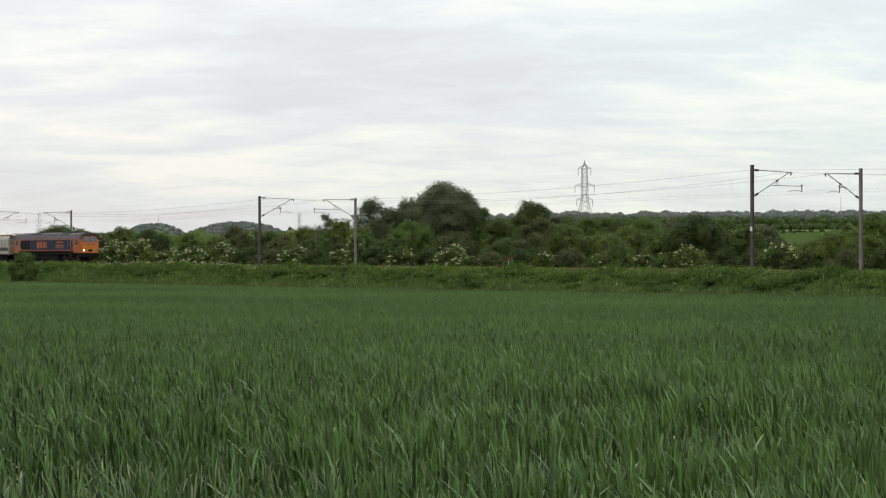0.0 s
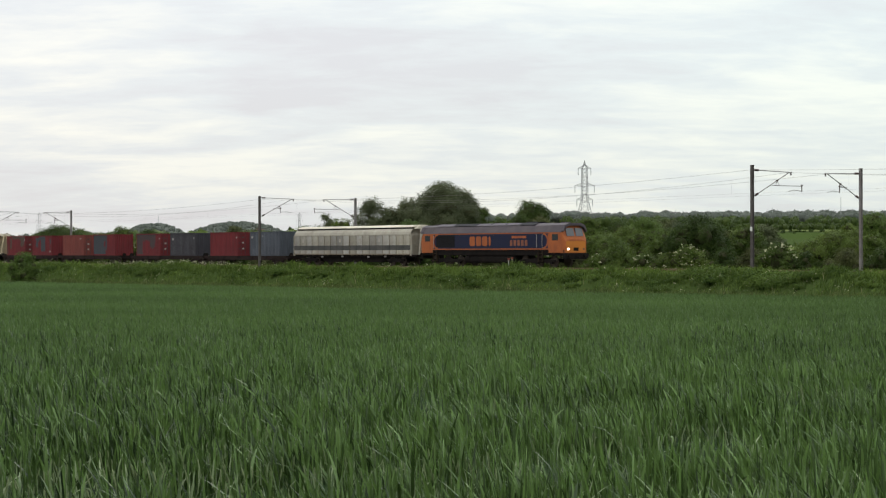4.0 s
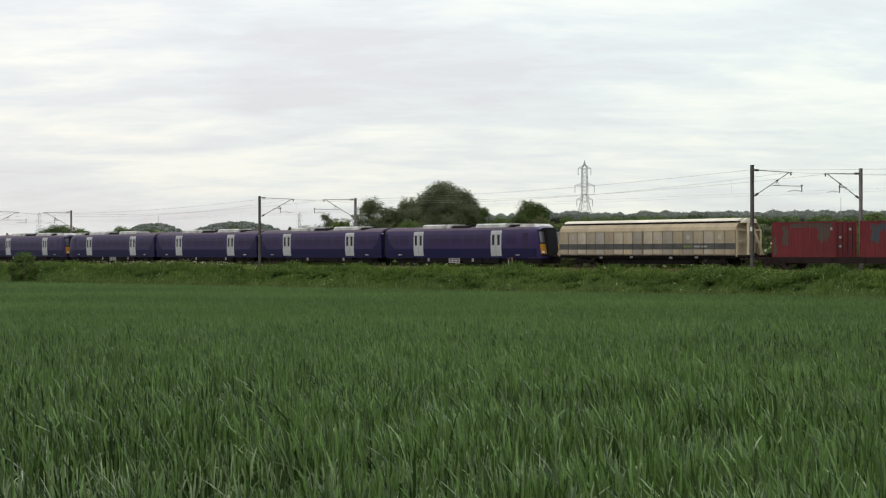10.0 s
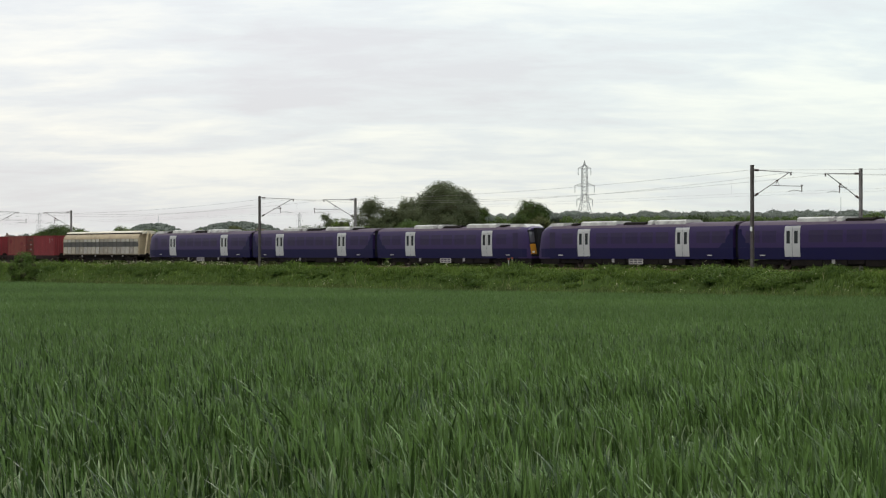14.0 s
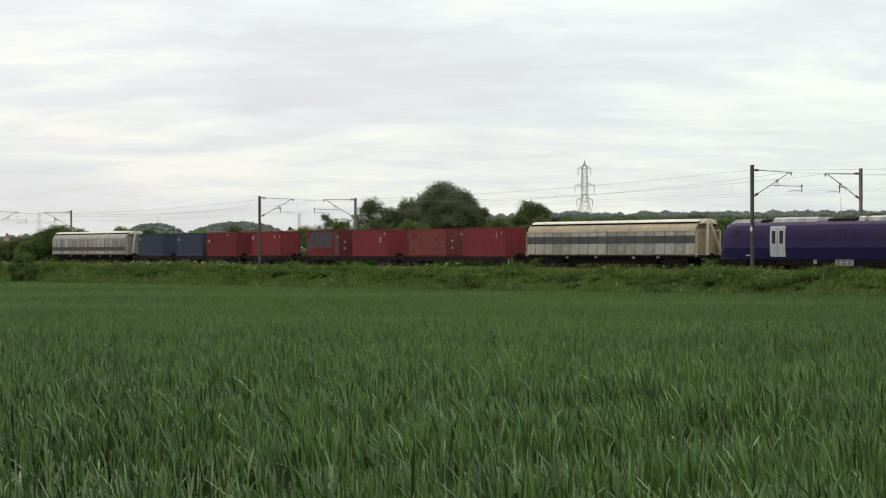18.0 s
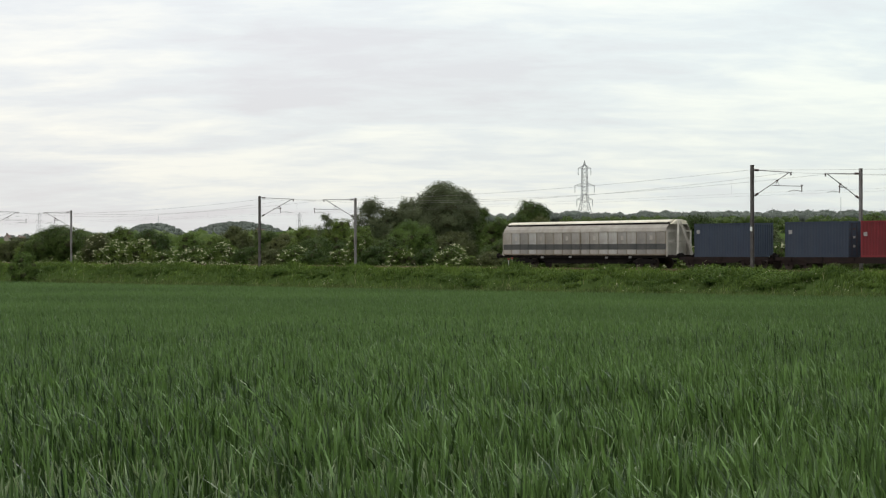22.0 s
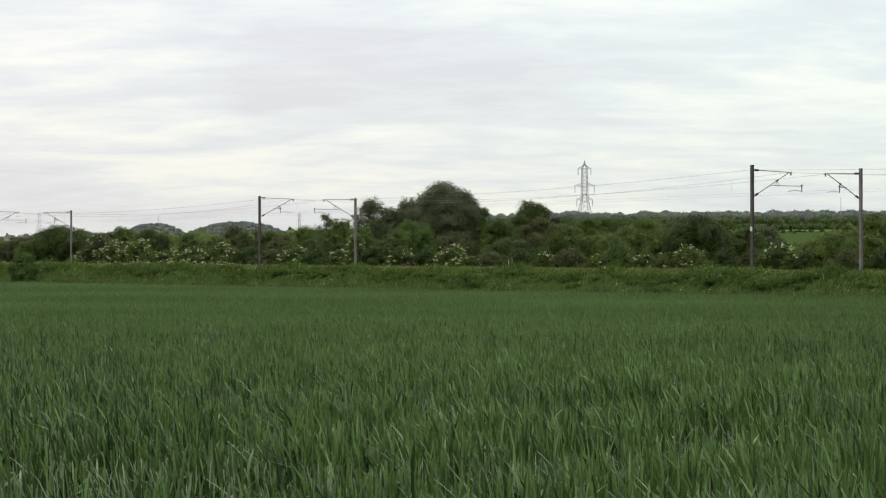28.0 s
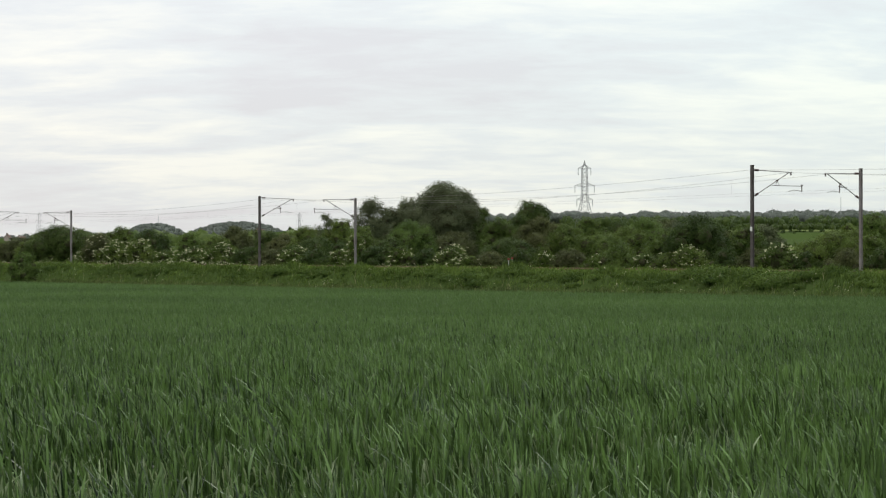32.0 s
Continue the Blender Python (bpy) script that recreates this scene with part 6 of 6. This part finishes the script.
tree(5.6, 250, 7.4, 2.8, M_LEAF_DARK, 123, 1.0, "dark green broadleaf tree with a dense crown")
tree(-3.8, 212, 5.1, 6.1, M_LEAF_LIGHT, 124, 1.0, "fresh light green rounded tree")
tree(1.1, 215, 3.7, 5.3, M_LEAF_BROWN, 125, 1.0, "brownish green scrubby tree behind the railway")
tree(-6.0, 205, 3.0, 4.5, M_LEAF_DARK, 126, 1.0, "dark green broadleaf tree with a dense crown")
tree(13.1, 275, 9.0, 7.0, M_LEAF_DARK, 127, 1.0, "dark green broadleaf tree with a dense crown")
tree(7.5, 240, 5.9, 5.2, M_LEAF_MID, 128, 1.0, "mid-green bushy tree behind the railway")
tree(12.0, 225, 5.7, 6.3, M_LEAF_BROWN, 129, 1.0, "brownish green scrubby tree behind the railway")
tree(14.8, 215, 4.7, 5.3, M_LEAF_MID, 130, 1.0, "mid-green bushy tree behind the railway")
tree(17.3, 200, 3.5, 6.2, M_LEAF_MID, 131, 1.0, "mid-green bushy tree behind the railway")
tree(22.8, 225, 4.4, 5.6, M_LEAF_MID, 132, 1.0, "mid-green bushy tree behind the railway")
tree(26.9, 240, 5.8, 6.0, M_LEAF_LIGHT, 133, 1.0, "fresh light green rounded tree")
tree(24.1, 172, 4.9, 5.9, M_LEAF_DARK, 134, 1.0, "dark green broadleaf tree with a dense crown")
tree(24.9, 200, 3.9, 4.4, M_LEAF_MID, 135, 1.0, "mid-green bushy tree behind the railway")
tree(29.3, 175, 4.0, 4.1, M_LEAF_MID, 136, 1.0, "mid-green bushy tree behind the railway")
tree(29.6, 190, 3.5, 3.5, M_LEAF_BROWN, 137, 1.0, "brownish green scrubby tree behind the railway")
tree(35.6, 165, 3.3, 6.2, M_LEAF_MID, 138, 1.0, "mid-green bushy tree behind the railway")
tree(34.7, 170, 2.3, 3.2, M_LEAF_BROWN, 139, 1.0, "brownish green scrubby tree behind the railway")
tree(54.7, 230, 6.3, 5.0, M_LEAF_LIGHT, 140, 1.0, "fresh light green rounded tree")
tree(39.1, 165, 3.0, 3.1, M_LEAF_MID, 141, 1.0, "mid-green bushy tree behind the railway")
tree(7.6, 210, 3.0, 5.9, M_LEAF_DARK, 142, 1.0, "dark green broadleaf tree with a dense crown")
tree(26.3, 330, 7.6, 6.2, M_LEAF_MID, 143, 1.0, "mid-green bushy tree behind the railway")
tree(40.6, 330, 7.1, 8.2, M_LEAF_BROWN, 144, 1.0, "brownish green scrubby tree behind the railway")
tree(-44.6, 247.9, 3.03, 4.9, M_LEAF_MID, 145, 1.0, "low flowering shrub with flat white blossom heads", blossom=1.0, shrub=True)
tree(-40.6, 242.1, 3.24, 4.5, M_LEAF_MID, 146, 1.0, "low flowering shrub with flat white blossom heads", blossom=1.0, shrub=True)
tree(-35.4, 235.2, 1.71, 4.4, M_LEAF_MID, 147, 1.0, "low flowering shrub with flat white blossom heads", blossom=1.0, shrub=True)
tree(-31.4, 229.8, 2.34, 4.3, M_LEAF_MID, 148, 1.0, "low flowering shrub with flat white blossom heads", blossom=1.0, shrub=True)
tree(-27.7, 224.8, 2.55, 4.2, M_LEAF_MID, 149, 1.0, "low flowering shrub with flat white blossom heads", blossom=1.0, shrub=True)
tree(-16.9, 210.3, 2.11, 3.9, M_LEAF_MID, 150, 1.0, "low flowering shrub with flat white blossom heads", blossom=1.0, shrub=True)
tree(-9.6, 199.6, 3.23, 2.9, M_LEAF_MID, 151, 1.0, "low flowering shrub with flat white blossom heads", blossom=1.0, shrub=True)
tree(-11.5, 201.9, 1.70, 2.5, M_LEAF_MID, 152, 1.0, "low flowering shrub with flat white blossom heads", blossom=1.0, shrub=True)
tree(-4.4, 192.8, 2.00, 2.9, M_LEAF_MID, 153, 1.0, "low flowering shrub with flat white blossom heads", blossom=1.0, shrub=True)
tree(1.1, 188, 2.1, 3.9, M_LEAF_MID, 154, 1.0, "low flowering shrub with flat white blossom heads", blossom=1.0, shrub=True)
tree(2.7, 186, 1.0, 2.3, M_LEAF_MID, 155, 1.0, "low flowering shrub with flat white blossom heads", blossom=1.0, shrub=True)
tree(10.2, 182, 1.4, 3.4, M_LEAF_MID, 156, 1.0, "low flowering shrub with flat white blossom heads", blossom=0.35, shrub=True)
tree(15.1, 176, 1.1, 3.3, M_LEAF_MID, 157, 1.0, "low flowering shrub with flat white blossom heads", blossom=0.35, shrub=True)
tree(19.0, 172, 1.2, 3.2, M_LEAF_MID, 158, 1.0, "low flowering shrub with flat white blossom heads", blossom=0.35, shrub=True)
tree(22.5, 168, 2.0, 4.0, M_LEAF_MID, 159, 1.0, "low flowering shrub with flat white blossom heads", blossom=0.6, shrub=True)
tree(29.2, 158, 2.2, 3.7, M_LEAF_MID, 160, 1.0, "low flowering shrub with flat white blossom heads", blossom=0.6, shrub=True)
tree(20.9, 170, 1.3, 2.6, M_LEAF_MID, 161, 1.0, "low flowering shrub with flat white blossom heads", blossom=0.35, shrub=True)
tree(-50.2, 254.5, 1.71, 3.9, M_LEAF_MID, 162, 1.0, "low flowering shrub with flat white blossom heads", blossom=1.0, shrub=True)
tree(-23.5, 219.1, 2.02, 4.1, M_LEAF_DARK, 163, 1.0, "dense dark shrub in the trackside thicket", shrub=True)
tree(-20.3, 214.8, 1.70, 4.0, M_LEAF_BROWN, 164, 1.0, "dense dark shrub in the trackside thicket", shrub=True)
tree(-14.4, 206.8, 1.70, 3.8, M_LEAF_DARK, 165, 1.0, "dense dark shrub in the trackside thicket", shrub=True)
tree(-7.6, 197.7, 2.01, 3.7, M_LEAF_DARK, 166, 1.0, "dense dark shrub in the trackside thicket", shrub=True)
tree(-1.7, 190, 1.7, 3.5, M_LEAF_DARK, 167, 1.0, "dense dark shrub in the trackside thicket", shrub=True)
tree(4.9, 185, 1.4, 4.0, M_LEAF_BROWN, 168, 1.0, "dense dark shrub in the trackside thicket", shrub=True)
tree(7.8, 184, 1.7, 3.4, M_LEAF_DARK, 169, 1.0, "dense dark shrub in the trackside thicket", shrub=True)
tree(12.7, 180, 1.7, 3.9, M_LEAF_BROWN, 170, 1.0, "dense dark shrub in the trackside thicket", shrub=True)
tree(16.8, 176, 2.1, 4.4, M_LEAF_MID, 171, 1.0, "dense dark shrub in the trackside thicket", shrub=True)
tree(25.3, 164, 1.7, 3.1, M_LEAF_DARK, 172, 1.0, "dense dark shrub in the trackside thicket", shrub=True)
tree(27.2, 160, 1.7, 2.5, M_LEAF_BROWN, 173, 1.0, "dense dark shrub in the trackside thicket", shrub=True)
tree(31.1, 156, 1.4, 2.4, M_LEAF_DARK, 174, 1.0, "dense dark shrub in the trackside thicket", shrub=True)
tree(34.3, 154, 1.7, 3.4, M_LEAF_BROWN, 175, 1.0, "dense dark shrub in the trackside thicket", shrub=True)
tree(36.7, 152, 1.7, 2.8, M_LEAF_DARK, 176, 1.0, "dense dark shrub in the trackside thicket", shrub=True)
tree(-65.7, 276.5, 1.96, 6.1, M_LEAF_BROWN, 177, 1.0, "dense dark shrub in the trackside thicket", shrub=True)
tree(-58.4, 266.8, 1.72, 5.9, M_LEAF_DARK, 178, 1.0, "dense dark shrub in the trackside thicket", shrub=True)
tree(-48.7, 211, 1.5, 3.7, M_LEAF_LIGHT, 180, 1.0, "rounded green bush growing on the grassy bank", shrub=True)
tree(34.5, 195, 4.2, 4.6, M_LEAF_GREY, 181, 1.0, "grey-green bushy willow beside the pasture")
tree(44.6, 200, 4.4, 3.6, M_LEAF_MID, 182, 1.0, "mid-green bushy tree behind the railway")
tree(31.5, 325, 6.7, 7.5, M_LEAF_DARK, 183, 0.9, "dark green broadleaf tree with a dense crown")
tree(37.0, 335, 6.8, 6.5, M_LEAF_MID, 184, 0.9, "mid-green bushy tree behind the railway")


# ---- far woods and hills ----
def far_wood(name, label, rows, seed, size, material, tall=0.95):
    """Woodland far off: rows of (x0, x1, y, crowns, crown radius), each crown a knobbly dome with a fringe of leaf sprays."""
    rng = np.random.default_rng(seed)
    vs, fs, ft, base = [], [], [], 0
    dome, quad = knob(9, 6, 2.7)
    for x0, x1, y, count, cr in rows:
        for k in range(count):
            x, yy = x0 + (x1 - x0) * (k + rng.uniform(-0.6, 0.6)) / count, y * rng.uniform(0.95, 1.05)
            r = cr * rng.uniform(0.62, 1.2)
            zc = z_at(x, yy) + r * rng.uniform(0.6, 0.82)
            at = np.array([x, yy, zc])
            vs.append(dome * (r * rng.uniform(0.74, 1.16, (len(dome), 1))) * np.array([1.15, 1.15, tall]) + at)
            fs.append(quad + base)
            base += len(dome)
            c = 34
            d = rng.normal(0, 1, (c, 3))
            d /= np.linalg.norm(d, axis=1)[:, None]
            d[:, 2] = np.abs(d[:, 2])
            p = d * r * rng.uniform(0.9, 1.15, (c, 1)) * np.array([1.15, 1.15, tall]) + at
            a, b = rng.normal(0, size * 0.5, (c, 3)), rng.normal(0, size * 0.5, (c, 3))
            vs.append(np.stack([p - a, p + a, p + b], 1).reshape(-1, 3))
            ft.append((np.arange(c) * 3)[:, None] + np.array([[0, 1, 2]]) + base)
            base += c * 3
    ob = new(name, mesh_np(name, np.concatenate(vs), [np.concatenate(fs), np.concatenate(ft)], material))
    tagged(ob, label, "woodland", "", "stuff")


def wooded_hill(x, y, wide, base, top, seed, label):
    """A round hill far off with trees all over its near side."""
    rng = np.random.default_rng(seed)
    dome, quad = knob(20, 8, 1.57)
    ob = new("wooded_hill", mesh_np("wooded_hill", dome * np.array([wide * 1.15, 60.0, top - base - 2.0]) + np.array([x, y, base]), quad, M_HAZED_WOOD))
    tagged(ob, label, "hill", "", "structure")
    crown, cq = knob(8, 5, 1.9)
    vs, fs, n = [], [], 0
    for k in range(int(wide * 9)):
        a, f = rng.uniform(0, 2 * np.pi), math.sqrt(rng.uniform(0, 1))
        px, py = math.cos(a) * f * wide * 1.1, math.sin(a) * f * 55.0
        pz = (top - base - 2.0) * math.sqrt(max(0.0, 1 - (px / (wide * 1.15)) ** 2 - (py / 60.0) ** 2))
        r = rng.uniform(1.2, 2.3)
        vs.append(crown * (r * rng.uniform(0.8, 1.15, (len(crown), 1))) + np.array([x + px, y + py, base + pz + r * 0.1]))
        fs.append(cq + n)
        n += len(crown)
    ob = new("far_wood", mesh_np("far_wood", np.concatenate(vs), np.concatenate(fs), M_HAZED_WOOD))
    tagged(ob, "hazy trees covering a distant hill", "woodland", "", "stuff")


far_wood("far_wood", "hazy wooded ridge on the horizon", [(20, 560, 1750, 520, 5.4), (60, 480, 1450, 300, 3.2), (150, 400, 1150, 160, 3.2)], 41, 0.9, M_HAZED_WOOD)
far_wood("far_wood", "hazy woods far behind the railway", [(-240, -100, 1050, 130, 2.0), (-420, 20, 1750, 160, 1.6)], 42, 0.9, M_HAZED_WOOD)
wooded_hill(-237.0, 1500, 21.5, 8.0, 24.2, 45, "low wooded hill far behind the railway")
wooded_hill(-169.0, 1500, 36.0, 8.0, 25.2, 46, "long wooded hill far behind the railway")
far_wood("hedgerow_wood", "dark hedgerow trees across the low land", [(60, 260, 880, 260, 1.9), (95, 260, 720, 200, 1.15)], 43, 0.6, M_LEAF_DARK, 1.25)
far_wood("hedgerow_wood", "mid-green hedgerow trees across the low land", [(-40, 80, 560, 80, 1.5), (-190, -20, 480, 90, 1.5), (-104, -38, 470, 52, 3.2), (-120, 60, 380, 90, 1.6)], 44, 0.5, M_LEAF_MID)


def far_field(x0, x1, y0, y1, label, material):
    v = [(x, y, z_at(x, y) + 0.3) for y in np.linspace(y0, y1, 6) for x in np.linspace(x0, x1, 5)]
    f = [(j * 5 + i, j * 5 + i + 1, (j + 1) * 5 + i + 1, (j + 1) * 5 + i) for j in range(5) for i in range(4)]
    tagged(new("far_meadow", mesh_of("far_meadow", Geo().add(v, f), material)), label, "field", "", "structure")


far_field(70, 200, 470, 640, "green pasture on the far slope", M_FIELD_FAR)
far_field(60, 200, 425, 462, "pale grassy corner below the pasture", M_STRIP)
far_wood("far_hedge", "thin dark hedge between the far fields", [(72, 215, 648, 150, 0.55)], 47, 0.4, M_LEAF_DARK)
far_field(75, 215, 655, 690, "pale strip of ripening crop above the pasture", M_STRIP)


# ---- houses far off among the trees ----
def far_house(x, y, wide, deep, eaves, ridge, turn, label):
    t = thing("house", pose(x, y, z_at(x, y) - 0.2, 0, 0, turn), label, "house", "distant houses")
    w, d = wide / 2, deep / 2
    part("wall", Geo().box(-w, w, -d, d, 0, eaves).prism([(-d, eaves), (d, eaves), (0, ridge - 0.1)], -w + 0.02, w - 0.02), M_HOUSE, t)
    for k in (-1, 1):
        part("roof_slope", Geo().prism([(k * (d + 0.3), eaves - 0.2), (0, ridge), (0, ridge - 0.15), (k * (d + 0.3), eaves - 0.35)][::k], -w - 0.3, w + 0.3), M_TILE, t, "reddish tiled roof slope")
    part("chimney", Geo().box(-w + 0.3, -w + 1.0, -0.35, 0.35, ridge - 0.4, ridge + 0.9), M_TILE, t)
    for k in (-0.5, 0.5):
        win = part("window", Geo().box(k * w - 0.5, k * w + 0.5, -d - 0.05, -d + 0.02, 1.0, 2.1), M_WHITE, t, "white framed window")
        part("pane", Geo().box(k * w - 0.4, k * w + 0.4, -d - 0.07, -d - 0.045, 1.1, 2.0), M_GLASS, win)


far_house(-115.0, 1150, 5.5, 5.0, 2.6, 4.6, 10, "small distant house with a reddish roof by the hill")
far_house(-239.5, 1000, 3.0, 3.2, 2.4, 4.1, 75, "distant gable-ended house with a reddish roof")
far_house(-232.0, 1000, 4.0, 3.0, 1.9, 2.9, 0, "low pale distant cottage among the trees")


# ---- pylon and poles ----
def pylon(x, y, top, scale, label):
    """A lattice tower: a slender braced body on spread legs, three pairs of arms; scale 1 is about 32 m high."""
    z0 = z_at(x, y)
    h = (top - z0) / scale
    t = thing("pylon", pose(x, y, z0, 0, 0, 12), label, "pylon", "pylons")

    def half(d):
        """Half width of the body, d metres under the tip."""
        return float(np.interp(d, [0, 1.5, 2.4, 14.2, 19.3, 32.0], [0.05, 0.25, 0.82, 1.05, 2.1, 4.0])) * scale
    downs = [h, (h + 24.0) / 2, 24.0, 21.4, 19.3, 17.4, 15.7, 14.2] + [14.2 - 1.29 * k for k in range(1, 10)] + [1.4]
    r = 0.07 * scale
    for sx in (-1, 1):
        for sy in (-1, 1):
            part("leg", Geo().tube([(sx * half(d), sy * half(d), (h - d) * scale) for d in downs] + [(0, 0, h * scale)], r, 4), M_PYLON, t)
    for da, db in zip(downs, downs[1:]):
        a, b, za, zb = half(da), half(db), (h - da) * scale, (h - db) * scale
        for q in (-1, 1):
            g = Geo()
            g.tube([(-a, q * a, za), (b, q * b, zb)], r * 0.62, 3).tube([(a, q * a, za), (-b, q * b, zb)], r * 0.62, 3)
            g.tube([(q * a, -a, za), (q * b, b, zb)], r * 0.62, 3).tube([(q * a, a, za), (q * b, -b, zb)], r * 0.62, 3)
            part("lattice_brace", g, M_PYLON, t)
    for d, arm in ((3.0, 2.35), (9.2, 3.6), (14.2, 2.9)):
        z = (h - d) * scale
        for q in (-1, 1):
            tip = Vector((q * arm * scale, 0, z + 0.1 * scale))
            g = Geo()
            for e in (-1, 1):
                lower, upper = Vector((q * half(d), e * half(d), z)), Vector((q * half(d - 1.1), e * half(d - 1.1), z + 1.1 * scale))
                g.tube([lower, tip], r * 0.7, 3).tube([upper, tip], r * 0.7, 3)
                for f in (0.3, 0.6):
                    g.tube([lower.lerp(tip, f), upper.lerp(tip, f)], r * 0.45, 3)
            part("cross_arm", g, M_PYLON, t)
            part("insulator_string", Geo().tube([tip, tip - Vector((0, 0, 2.4 * scale))], 0.1 * scale, 5), M_PYLON, t)
    return t


pylon(50.7, 650, 33.4, 1.0, "grey lattice steel electricity pylon")
for x, y, top, k in ((-422.0, 1900, 42.0, 1.0), (-150.0, 1900, 41.0, 0.9)):
    pylon(x, y, top, k, "small distant lattice pylon on the horizon")
for x, y, top in ((-238.0, 1520, 30.0), (100.0, 1500, 32.0), (205.0, 1600, 36.0), (290.0, 1600, 38.0), (346.0, 1580, 46.0)):
    z0 = z_at(x, y)
    t = tagged(new("mast_pole", mesh_of("mast_pole", Geo().tube([(0, 0, -1), (0, 0, top - z0)], [0.34, 0.2], 6), M_FARMAST)), "thin distant radio mast above the woods", "mast", "distant masts")
    t.location = (x, y, z0)


# ---- what moves ----
def motions():
    for t, m, z, turned in MOVERS:
        turn = pose(0, 0, 0, 0, 0, 180 if turned else 0)
        s = S_REF - m
        walk(t, [(k * 8.0, line_pose(N_FAR, s + SPEED * k * 8.0, z) @ turn) for k in range(5)])
    rng = np.random.default_rng(3)
    for ob, zone, k in WHEAT:
        ph, amp = rng.uniform(0, 6.28), (0.022, 0.02, 0.02, 0.02, 0.02)[zone]
        rows = []
        for i in range(41):
            t = i * 0.8
            gust = 0.6 + 0.4 * math.sin(0.45 * t + 0.7 * k)
            rows.append((t, pose(amp * gust * math.sin(1.9 * t + ph), 0.5 * amp * math.sin(1.4 * t + 2.0 * ph), 0)))
        walk(ob, rows)


motions()
